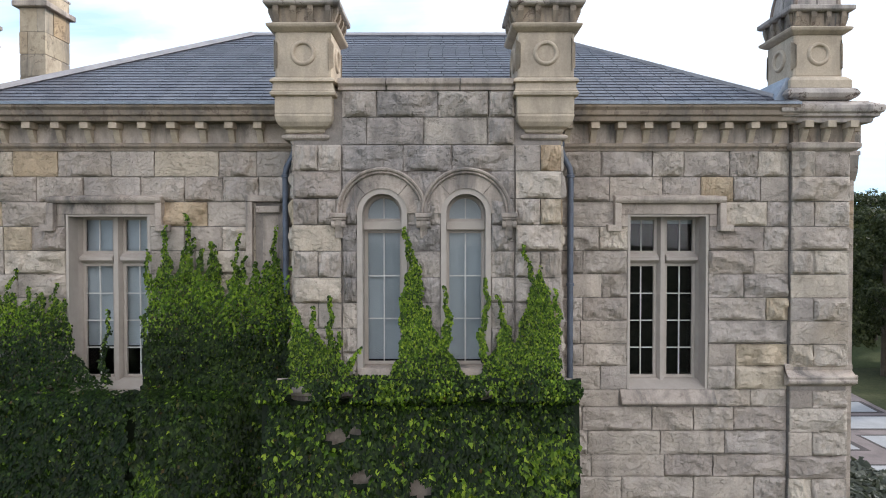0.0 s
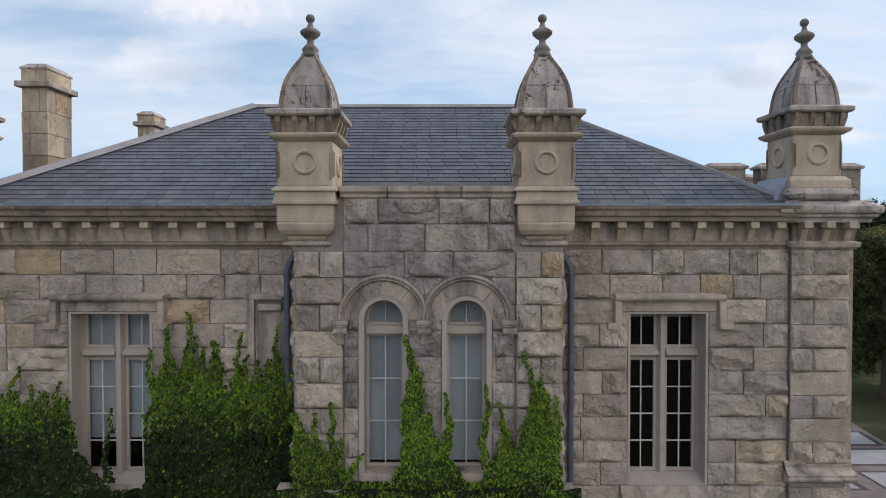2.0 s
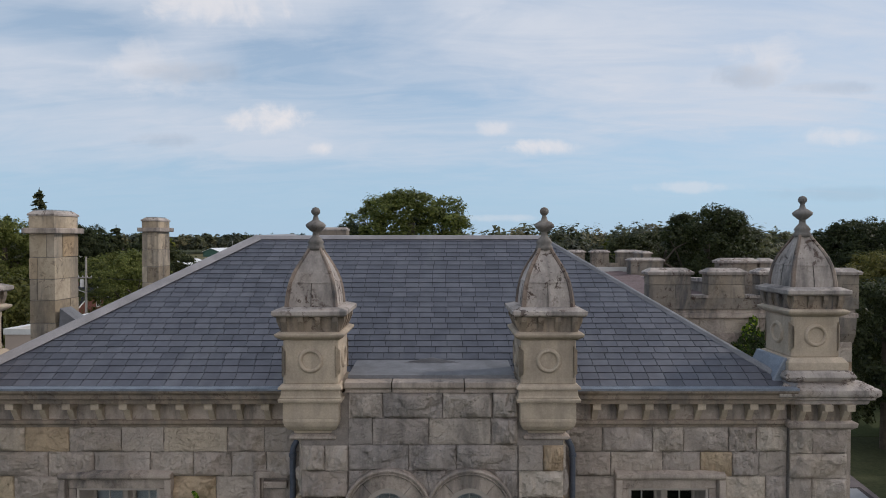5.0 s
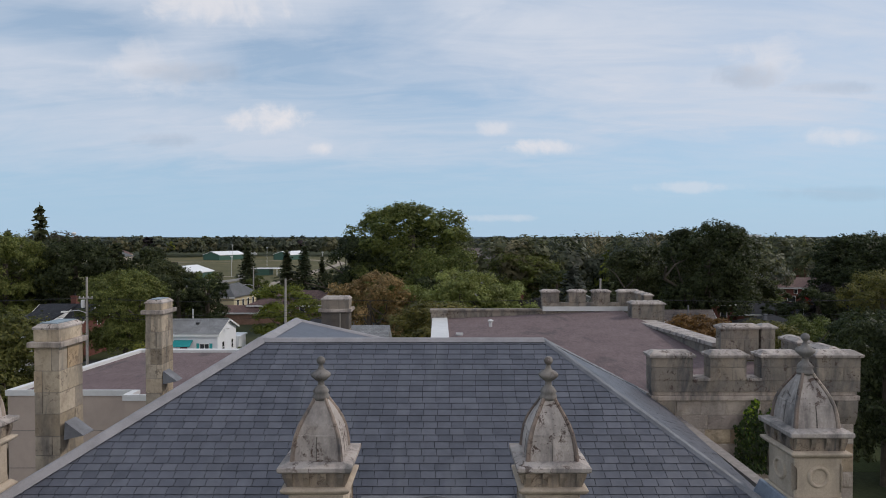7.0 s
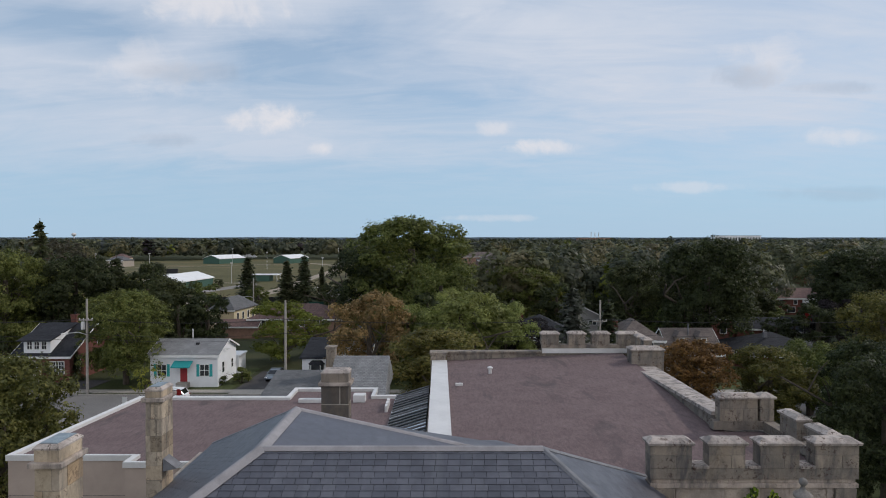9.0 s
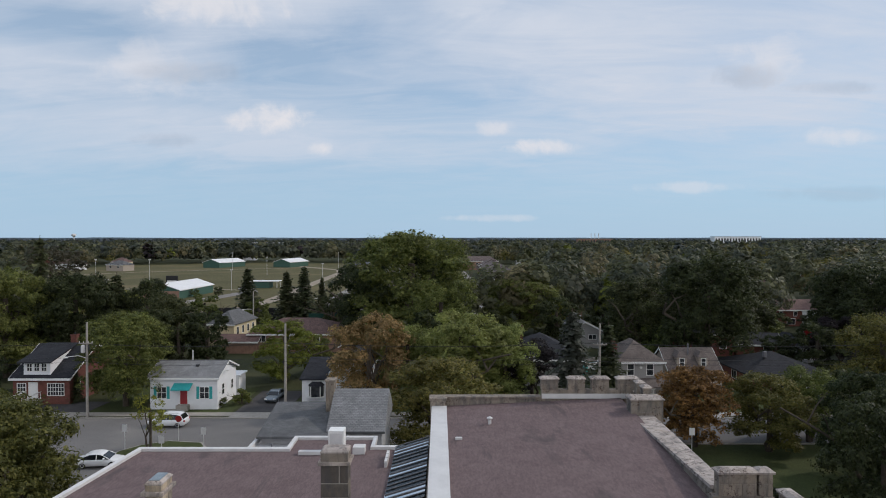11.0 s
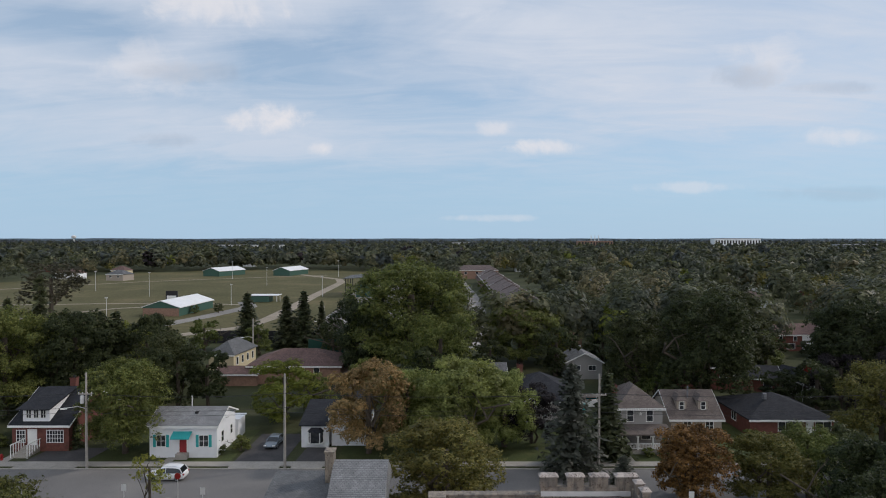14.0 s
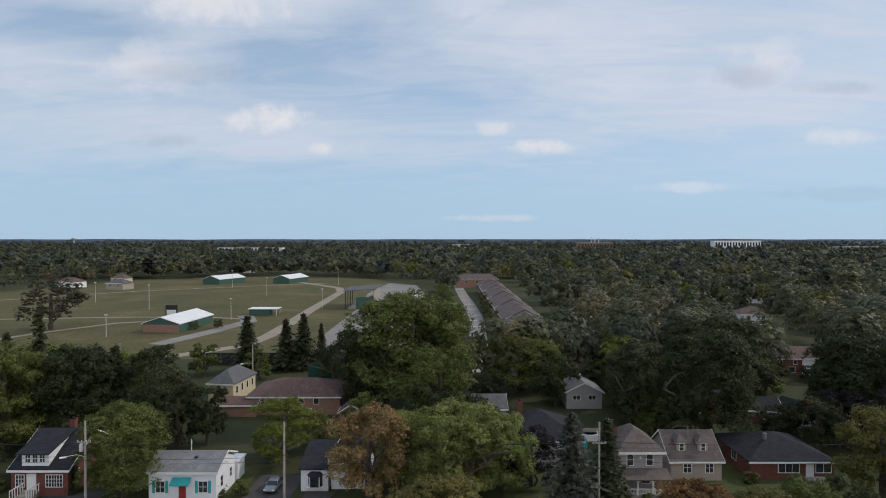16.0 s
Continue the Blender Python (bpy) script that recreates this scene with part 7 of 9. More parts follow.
for x, y, w, c, r in ((128, 250, 12, M_SIDING, M_SH_BROWN), (105, 300, 13, M_CREAM, M_SH_TAUPE), (150, 330, 12, M_SIDING, M_SH_MID), (172, 330, 12, M_SIDING, M_SH_GREY),
                      (92, 420, 14, M_TAN_SIDING, M_SH_BROWN), (122, 440, 14, M_BRICK_TAN, M_SH_BROWN), (160, 430, 12, M_SIDING, M_SH_TAUPE), (240, 330, 13, M_SIDING, M_SH_MID), (-222, 415, 14, M_TAN_SIDING, M_SH_MID), (-265, 430, 18, M_SIDING, M_SH_BROWN),
                      (70, 520, 16, M_SIDING, M_SH_GREY), (200, 520, 14, M_SIDING, M_SH_BROWN), (260, 560, 16, M_BRICK_TAN, M_SH_TAUPE), (330, 470, 14, M_SIDING, M_SH_BROWN), (-330, 520, 20, M_BRICK, M_SH_BROWN), (310, 640, 18, M_SIDING, M_SH_GREY)):
    house("far_house", "distant house showing between the trees", x, y, w, 10, 4.6, 2.6, rng.choice(("gable_x", "hip")), c, r, rng.uniform(-25, 25), [("f", -w * 0.25, 2.2, 1.3, 1.4), ("f", w * 0.22, 2.2, 1.3, 1.4)], group="far houses")

SPOTS = [(62, 262), (84, 330), (118, 352), (148, 395), (176, 372), (205, 410), (132, 470), (250, 455), (95, 560), (170, 585), (290, 560), (225, 300), (160, 262), (330, 620), (-250, 470), (-195, 610), (45, 640)]
for k, (x, y) in enumerate(SPOTS):
    house("far_house", "distant house showing between the trees", x, y, 11.5, 9.5, 4.4, 3.0, ("gable_x", "gable_y", "hip")[k % 3], (M_SIDING, M_TAN_SIDING, M_BRICK, M_GREY_SIDING, M_CREAM)[k % 5], (M_SH_TAUPE, M_SH_GREY, M_SH_BROWN, M_SH_DARK)[k % 4], rng.uniform(-30, 30), [("f", -2.8, 2.2, 1.3, 1.4), ("f", 2.6, 2.2, 1.3, 1.4)], group="far houses")

# ---- row of townhouses and its road ----
lane_mid = [(10.0, 160), (10.4, 172), (12.0, 205), (13.8, 240), (14.6, 275), (14.0, 320), (12.4, 365), (11.4, 410), (11.0, 450)]
for k in range(12):
    y = 171 + k * 19.5
    tr = house("townhouse", "brick townhouse with long brown roof in a row", 29.6 + 0.05 * k, y, 15.2, 19.1, 5.4 + 0.25 * (k % 2), 3.5, "gable_y", M_BRICK_TAN, M_SH_ROW, 0, [("l", -6, 3.2, 1.2, 1.4), ("l", 0, 3.2, 1.2, 1.4), ("l", 6, 3.2, 1.2, 1.4), ("f", -3.5, 3.2, 1.2, 1.4), ("f", 3.5, 3.2, 1.2, 1.4)], group="townhouse row")
    part("party_wall", Geo().prism([(-7.7, 5.4), (0, 9.45), (7.7, 5.4)], -9.95, -9.6, "y"), M_SH_ROW, tr)
    for q in (-4.5, 4.5):
        part("porch_gable", Geo().prism([(q - 1.6, 3.0), (q, 4.6), (q + 1.6, 3.0)], -9.2, -7.0, "x"), M_SH_ROW, tr)
house("townhouse", "brick townhouse closing the end of the row", 24, 432, 30, 12, 6.5, 3.2, "hip", M_BRICK_TAN, M_SH_ROW, 0, [("f", -8, 3.5, 1.6, 1.5), ("f", 0, 3.5, 1.6, 1.5), ("f", 8, 3.5, 1.6, 1.5)], group="townhouse row")

# ---- park ----
FIELD = [(-230, 175), (-62, 176), (-30, 165), (-22, 200), (-28, 330), (-20, 420), (-60, 520), (-150, 560), (-260, 500), (-300, 350)]
sheet("field", FIELD, M_FIELD, "wide dry mown playing field", "field", 0.03)
sheet("gravel_lot", [(-40.5, 190), (-12, 186), (-16, 300), (-5, 330), (-20, 450), (-42, 470), (-47.5, 380), (-42.5, 302), (-43.5, 224)], M_GRAVEL_LOT, "pale gravel parking lot by the grandstand", "lot", 0.05)


def ribbon(name, pts, w, mat, label, lift):
    g = Geo()
    P = [Vector((x, y, 0)) for x, y in pts]
    for i, p in enumerate(P):
        d = (P[min(i + 1, len(P) - 1)] - P[max(i - 1, 0)]).normalized()
        n = Vector((-d.y, d.x, 0)) * w / 2
        g.v += [(*(p + n).to_2d(), GZ + lift), (*(p - n).to_2d(), GZ + lift)]
    g.f += [(2 * i, 2 * i + 1, 2 * i + 3, 2 * i + 2) for i in range(len(P) - 1)]
    return whole(name, g, mat, label, "track", kind="structure")


ribbon("lane", lane_mid, 6.2, M_GRAVEL_LOT, "pale lane curving along the townhouses", 0.04)
for k in range(16):
    i = k / 16 * (len(lane_mid) - 1.001)
    a, b = Vector(lane_mid[int(i)]), Vector(lane_mid[int(i) + 1])
    p = a.lerp(b, i - int(i))
    sheet("lane_band", [(p.x - 3.0, p.y - 1.2), (p.x + 3.0, p.y - 1.2), (p.x + 3.0, p.y + 2.2), (p.x - 3.0, p.y + 2.2)], M_WALK, "paler concrete band across the lane", "road", 0.06)
ribbon("dirt_track", [(-80, 181), (-65, 198), (-62.9, 217), (-63.3, 250), (-64.7, 295), (-65.5, 347), (-66.5, 395), (-73, 424), (-80, 434), (-115, 480)], 5.5, M_DIRT, "pale dirt track along the field", 0.06)
ribbon("park_drive", [(-96, 176), (-86, 178), (-79, 182)], 5, M_GRAVEL_LOT, "pale drive into the park", 0.055)
ribbon("dirt_track", [(-95, 200), (-88, 225), (-82, 255), (-90, 275)], 7, M_GRAVEL_LOT, "gravel path to the green hall", 0.05)
ribbon("dirt_track", [(-230, 250), (-190, 262), (-150, 268), (-110, 270), (-85, 262)], 2.5, M_DIRT, "thin worn track across the field", 0.05)
ribbon("dirt_track", [(-160, 195), (-150, 225), (-135, 250), (-110, 262)], 3, M_DIRT, "thin worn track across the field", 0.052)
ribbon("dirt_track", [(-260, 330), (-200, 400), (-140, 440), (-90, 470)], 3, M_DIRT, "thin worn track across the field", 0.05)
house("green_hall", "long green hall with white metal roof and brick end", -104.3, 239, 14, 28, 3.6, 2.3, "gable_y", M_GREEN_WALL, M_WHITE_ROOF, -4, [("f", -3, 1.2, 2, 1.0), ("f", 3.5, 1.2, 2, 1.0)], group="park buildings")
part("brick_end", Geo().box(-7.0, 7.0, -14.1, -14.0, 0, 3.0), M_BRICK_TAN, bpy.data.objects["green_hall"], "brick lower wall at the end")
for x, y, w, d, r in ((-170, 470, 15, 30, -20), (-120, 477, 14, 29, -16)):
    house("green_shed", "green open shed with pale metal roof", x, y, w, d, 4.2, 2.4, "gable_y", M_GREEN_WALL, M_WHITE_ROOF, r, [], group="park buildings")
ps = thing("park_shelter", "dark green shelter with flat white roof", "shelter", "park buildings", at=pose(-82, 277, GZ))
part("wall", Geo().box(-6, 3, -3, 3, 0, 2.9), M_GREEN_WALL, ps)
part("roof", Geo().box(-6.5, 7, -3.6, 3.6, 2.9, 3.2), M_WHITE_ROOF, ps, "flat white roof", 0.03)
for q in (-2.8, 2.8):
    part("post", Geo().box(6.3, 6.5, q - 0.1, q + 0.1, 0, 2.9), M_WHITE, ps)
st = thing("grandstand", "small covered grandstand with grey roof", "grandstand", at=pose(-41, 312, GZ))
part("roof", Geo().prism([(-8.5, 9.2), (8, 10.2), (8, 9.9), (-8.5, 8.9)], -14, 14, "y"), M_SH_MID, st)
part("back_wall", Geo().box(6.5, 7.0, -13.5, 13.5, 0, 9.8), M_TAN_SIDING, st)
part("end_wall", Geo().box(-2, 6.5, -13.8, -13.5, 0, 6.0), M_GREEN_WALL, st)
for k in range(5):
    part("tier", Geo().box(-6 + 2.2 * k, 6.5, -13.5, 13.5, 0.9 * k, 0.9 * (k + 1)), M_WALK, st)
for q in (-12, -4, 4, 12):
    part("post", Geo().tube([(-7.5, q, 0), (-7.5, q, 9.0)], 0.18, 8), M_DARK, st)
whole("fence_screen", Geo().box(-66, -28, 168, 168.2, GZ, GZ + 3.4), M_DARK, "dark windscreen fence of the courts", "fence")
whole("green_screen", Geo().box(-34, -25, 152, 152.2, GZ, GZ + 3.8), simple("green_screen", (0.012, 0.06, 0.045), 0.8), "green windscreen panel by the courts", "fence")
sb = thing("scoreboard", "small dark scoreboard on two posts", "scoreboard", at=pose(-116, 258, GZ))
part("board", Geo().box(-2.5, 2.5, -0.2, 0.2, 2.2, 6.6), M_DARK, sb)
part("panel", Geo().box(-2.0, 2.0, -0.24, -0.2, 2.6, 4.6), M_WHITE, sb)
for q in (-2, 2):
    part("post", Geo().box(q - 0.15, q + 0.15, -0.15, 0.15, 0, 2.2), M_WHITE, sb)
for x, y, h in ((-92, 262, 9), (-146, 300, 12), (-108, 370, 11), (-150, 430, 12), (-78, 450, 12), (-190, 330, 11), (-60, 300, 10), (-120, 215, 8)):
    lp = thing("field_lamp", "thin pale floodlight pole on the field", "lamp post", "field lamps", at=pose(x, y, GZ))
    part("pole", Geo().tube([(0, 0, 0), (0, 0, h)], 0.11, 8, 0.07), M_COPING, lp)
    part("lamp_head", Geo().box(-0.5, 0.5, -0.15, 0.15, h - 0.25, h + 0.15), M_COPING, lp)
tn = thing("white_tent", "small white peaked tent on the gravel", "tent", at=pose(-14, 335, GZ))
part("canopy", Geo().rings([[(-3.5, -3.5, 2.4), (3.5, -3.5, 2.4), (3.5, 3.5, 2.4), (-3.5, 3.5, 2.4)], [(-0.1, -0.1, 4.2), (0.1, -0.1, 4.2), (0.1, 0.1, 4.2), (-0.1, 0.1, 4.2)]]), M_WHITE_ROOF, tn)
for q in ((-3.3, -3.3), (3.3, -3.3), (3.3, 3.3), (-3.3, 3.3)):
    part("leg", Geo().tube([(*q, 0), (*q, 2.4)], 0.06, 6), M_COPING, tn)
# far works on the horizon
for nm, lb, x, y, w, h, m in (("far_block", "long pale apartment block on the horizon", 927, 1900, 146, 25, M_SIDING), ("far_works", "brick factory on the horizon", 480, 1900, 110, 18, M_BRICK_TAN), ("far_warehouse", "long white warehouse on the horizon", 60, 2000, 70, 12, M_WHITE_ROOF), ("far_warehouse", "long white warehouse on the horizon", -480, 1500, 160, 10, M_WHITE_ROOF), ("far_warehouse", "long pale warehouse on the horizon", 1150, 1600, 200, 10, M_GREYWALL)):
    root = thing(nm, lb, "building", "far buildings", at=pose(x, y, GZ))
    part("wall", Geo().box(-w / 2, w / 2, 0, 30, 0, h), m, root)
    part("roof", Geo().box(-w / 2 - 1, w / 2 + 1, -1, 31, h, h + 1), M_GREYWALL, root)
    for k in range(int(w / 9)):
        part("window", Geo().box(-w / 2 + 3 + 9 * k, -w / 2 + 8 + 9 * k, -0.1, 0, h * 0.3, h * 0.8), M_WINDOW, root)
for q in (-12, 0, 12):
    part("chimney_stack", Geo().tube([(q, 10, 18), (q, 10, 36)], 1.2, 8), M_COPING, bpy.data.objects["far_works"])
pool = thing("garden_pool", "round turquoise garden pool with white rim", "pool", at=pose(25.6, 106.5, GZ))
part("rim", Geo().lathe([(1.9, 0), (1.9, 1.2), (1.7, 1.2), (1.7, 0.9)], 0, 0, 24), M_WHITE, pool)
part("water", Geo().lathe([(1.7, 0.95), (0.01, 0.95)], 0, 0, 24), simple("pool_water", (0.05, 0.42, 0.48), 0.1, vary=0.1), pool, "turquoise water")
whole("water_tower", Geo().lathe([(2, GZ), (2, 24), (8, 28), (8.5, 33), (6, 36), (1, 37)], -1405, 2300, 16), M_COPING, "far pale water tower on the skyline", "water tower")


# ---- trees ----
M_BARK = simple("bark", (0.085, 0.068, 0.052), 0.95, vary=0.35, scale=3.0, fine=20, bump=0.4)
GREENS = {
    "oak": [(0.0, (0.048, 0.045, 0.034)), (0.5, (0.068, 0.064, 0.046)), (1.0, (0.086, 0.078, 0.056))],
    "dark": [(0.0, (0.025, 0.033, 0.015)), (0.5, (0.049, 0.060, 0.028)), (1.0, (0.086, 0.099, 0.043))],
    "mid": [(0.0, (0.058, 0.075, 0.024)), (0.5, (0.117, 0.141, 0.043)), (1.0, (0.195, 0.212, 0.068))],
    "light": [(0.0, (0.127, 0.155, 0.052)), (0.5, (0.221, 0.248, 0.082)), (1.0, (0.315, 0.334, 0.119))],
    "yellow": [(0.0, (0.108, 0.127, 0.025)), (0.5, (0.180, 0.195, 0.037)), (1.0, (0.247, 0.248, 0.054))],
    "olive": [(0.0, (0.063, 0.067, 0.023)), (0.5, (0.124, 0.122, 0.039)), (1.0, (0.191, 0.171, 0.055))],
    "orange": [(0.0, (0.106, 0.067, 0.036)), (0.5, (0.225, 0.118, 0.048)), (1.0, (0.362, 0.185, 0.066))],
    "brown": [(0.0, (0.141, 0.119, 0.055)), (0.5, (0.283, 0.198, 0.096)), (1.0, (0.431, 0.281, 0.142))],
    "purple": [(0.0, (0.022, 0.019, 0.024)), (0.5, (0.036, 0.028, 0.034)), (1.0, (0.054, 0.042, 0.048))],
    "spruce": [(0.0, (0.038, 0.047, 0.028)), (0.5, (0.068, 0.079, 0.043)), (1.0, (0.101, 0.110, 0.058))],
    "blue": [(0.0, (0.063, 0.069, 0.059)), (0.5, (0.090, 0.098, 0.085)), (1.0, (0.112, 0.116, 0.101))],
    # woods tones are paled and blued: distance haze put into the leaf colour
    "woods_dark": [(0.0, (0.041, 0.051, 0.039)), (0.5, (0.076, 0.086, 0.064)), (1.0, (0.122, 0.131, 0.090))],
    "woods_mid": [(0.0, (0.065, 0.073, 0.047)), (0.5, (0.121, 0.128, 0.078)), (1.0, (0.189, 0.189, 0.111))],
    "woods_olive": [(0.0, (0.090, 0.087, 0.057)), (0.5, (0.161, 0.149, 0.089)), (1.0, (0.232, 0.202, 0.121))],
    "woods_far_haze": [(0.0, (0.076, 0.091, 0.113)), (0.5, (0.101, 0.118, 0.145)), (1.0, (0.132, 0.146, 0.178))],
    "woods_haze": [(0.0, (0.046, 0.062, 0.065)), (0.5, (0.078, 0.093, 0.099)), (1.0, (0.111, 0.128, 0.130))],
}
LEAF = {k: leaf_mat("foliage_" + k, v, 0.22, 0.5, 0.16, (1.2, 1.25, 0.95)) for k, v in GREENS.items()}


def quads(centres, normals, sizes, rs, stretch=1.5):
    """One pointed leaf clump for each centre, as arrays of vertices and faces."""
    n = len(centres)
    nrm = normals / np.linalg.norm(normals, axis=1, keepdims=True)
    ref = rs.normal(size=(n, 3))
    u = np.cross(nrm, ref)
    u /= np.linalg.norm(u, axis=1, keepdims=True) + 1e-9
    w = np.cross(nrm, u)
    s = sizes[:, None]
    v = np.stack([centres - w * s * 0.55 - u * s * 0.5 * stretch, centres + w * s * 0.55 - u * s * 0.5 * stretch, centres + u * s * 0.5 * stretch - nrm * s * 0.15], 1).reshape(-1, 3)
    f = np.arange(3 * n).reshape(-1, 3)
    return v, f


def mesh_from(v, f, name, mat):
    me = bpy.data.meshes.new(name)
    me.from_pydata(v.tolist() if hasattr(v, "tolist") else v, [], f.tolist() if hasattr(f, "tolist") else f)
    me.materials.append(mat)
    me.update()
    return me


def crown_points(R, H, base, lobes, twigs, leaves, rs, tuft):
    """Leaves in tufts on the outer shells of many uneven lobes that fill an egg-shaped crown."""
    t = (np.arange(lobes) + rs.uniform(0, 1, lobes)) / lobes
    a = rs.uniform(0, 2 * np.pi, lobes)
    wide = np.maximum(0.10, 1 - np.abs((t - 0.40) / 0.64) ** 3) ** 0.42
    rad = R * wide * 0.84 * np.sqrt(rs.uniform(0.20, 1.0, lobes))
    c = np.stack([rad * np.cos(a), rad * np.sin(a), base + H * (0.08 + 0.80 * t)], 1)
    lr = R * rs.uniform(0.14, 0.34, lobes) * (0.6 + 0.4 * wide)
    d = rs.normal(size=(lobes * twigs, 3))
    d /= np.linalg.norm(d, axis=1, keepdims=True)
    d[:, 2] = np.where(d[:, 2] < -0.45, -d[:, 2] * 0.6, d[:, 2])
    k = np.repeat(np.arange(lobes), twigs)
    p = c[k] + d * (lr[k] * rs.uniform(0.72, 1.12, len(k)))[:, None] * np.array([1, 1, 0.85])
    gap = np.linalg.norm(p[:, None] - c[None], axis=2) / lr[None]
    gap[np.arange(len(k)), k] = 9.0
    keep = gap.min(1) > 0.62
    p, d = p[keep], d[keep]
    size = tuft * rs.uniform(0.6, 1.35, len(p))
    i = np.repeat(np.arange(len(p)), leaves)
    e = rs.normal(size=(len(i), 3)) * 0.55
    q = p[i] + e * size[i][:, None] * np.array([1, 1, 0.75])
    return q, d[i] * 0.8 + e * 0.9 + rs.normal(size=(len(i), 3)) * 0.35 + np.array([0, 0, 0.35])


def trunk_geo(rnd, H, base, R, r0):
    g = Geo()
    top = base + (H - base) * 0.55
    lean = Vector((rnd.uniform(-0.3, 0.3), rnd.uniform(-0.3, 0.3), 0))
    pts = [Vector((0, 0, 0)) + lean * (k / 6) ** 2 * 2 + Vector((rnd.uniform(-0.1, 0.1), rnd.uniform(-0.1, 0.1), top * k / 6)) for k in range(7)]
    pts[0] = Vector((0, 0, -0.1))
    g.tube(pts, r0, 8, r0 * 0.35)
    g.lathe([(r0 * 1.5, -0.1), (r0 * 1.2, 0.25), (r0, 0.7)], 0, 0, 8)
    for k in range(6):
        s = pts[2 + k % 4]
        a = k * 2.4 + rnd.uniform(-0.4, 0.4)
        e = s + Vector((math.cos(a) * R * 0.42, math.sin(a) * R * 0.42, (H - s.z) * rnd.uniform(0.3, 0.55)))
        mid = s.lerp(e, 0.5) + Vector((0, 0, R * 0.08))
        g.tube([s, mid, e], r0 * 0.42, 6, r0 * 0.1)
    return g


def broadleaf(seed, tone, lobes=42, twigs=38, leaves=12, leaf=0.0155, base=0.09, slim=1.0, tuft=0.030):
    """A tree 1 high (scaled where it stands): returns its two meshes."""
    rs = np.random.RandomState(seed)
    rnd = random.Random(seed)
    R = 0.42 * slim
    c, n = crown_points(R, 1.0 - base, base, lobes, twigs, leaves, rs, tuft)
    c[:, 2] = np.clip(c[:, 2], base * 0.7, 1.02)
    v, f = quads(c, n, rs.uniform(0.6, 1.3, len(c)) * leaf, rs)
    crown = mesh_from(v, f, "crown", LEAF[tone])
    trunk = trunk_geo(rnd, 1.0, base, R, 0.022).mesh("trunk")
    fix_normals(trunk)
    trunk.materials.append(M_BARK)
    return trunk, crown


def conifer(seed, tone, layers=26, slim=0.2, droop=0.25, leaf=0.024, per=150):
    """A spruce 1 high: whorls of drooping boughs that narrow to a leader."""
    rs = np.random.RandomState(seed)
    cs, ns = [], []
    for k in range(layers):
        t = k / layers
        z = 0.05 + 0.93 * t
        rad = slim * (1 - t) ** 0.85 * rs.uniform(0.82, 1.1) + 0.008
        boughs = max(4, int(11 * (1 - t) + 3))
        for b in range(boughs):
            a = 2 * np.pi * b / boughs + rs.uniform(-0.25, 0.25)
            L = rad * rs.uniform(0.6, 1.2)
            m = max(4, int(per / boughs * (1 - t * 0.6)))
            s = rs.uniform(0.15, 1, m)
            d = np.array([np.cos(a), np.sin(a), 0])
            p = d * (s * L)[:, None] + np.array([0, 0, z])
            p[:, 2] -= droop * L * s ** 1.5
            side = np.array([-d[1], d[0], 0])
            p += side * (rs.normal(size=m) * 0.16 * L * (1.15 - s))[:, None] + rs.normal(size=(m, 3)) * 0.004
            cs.append(p)
            ns.append(np.tile(d * 0.5 + np.array([0, 0, 0.9]), (m, 1)) + rs.normal(size=(m, 3)) * 0.45)
    c, n = np.concatenate(cs), np.concatenate(ns)
    v, f = quads(c, n, rs.uniform(0.6, 1.2, len(c)) * leaf, rs, 2.0)
    crown = mesh_from(v, f, "crown", LEAF[tone])
    trunk = Geo().tube([(0, 0, -0.02), (0, 0, 0.5), (0, 0, 0.995)], 0.018, 8, 0.002).mesh("trunk")
    fix_normals(trunk)
    trunk.materials.append(M_BARK)
    return trunk, crown


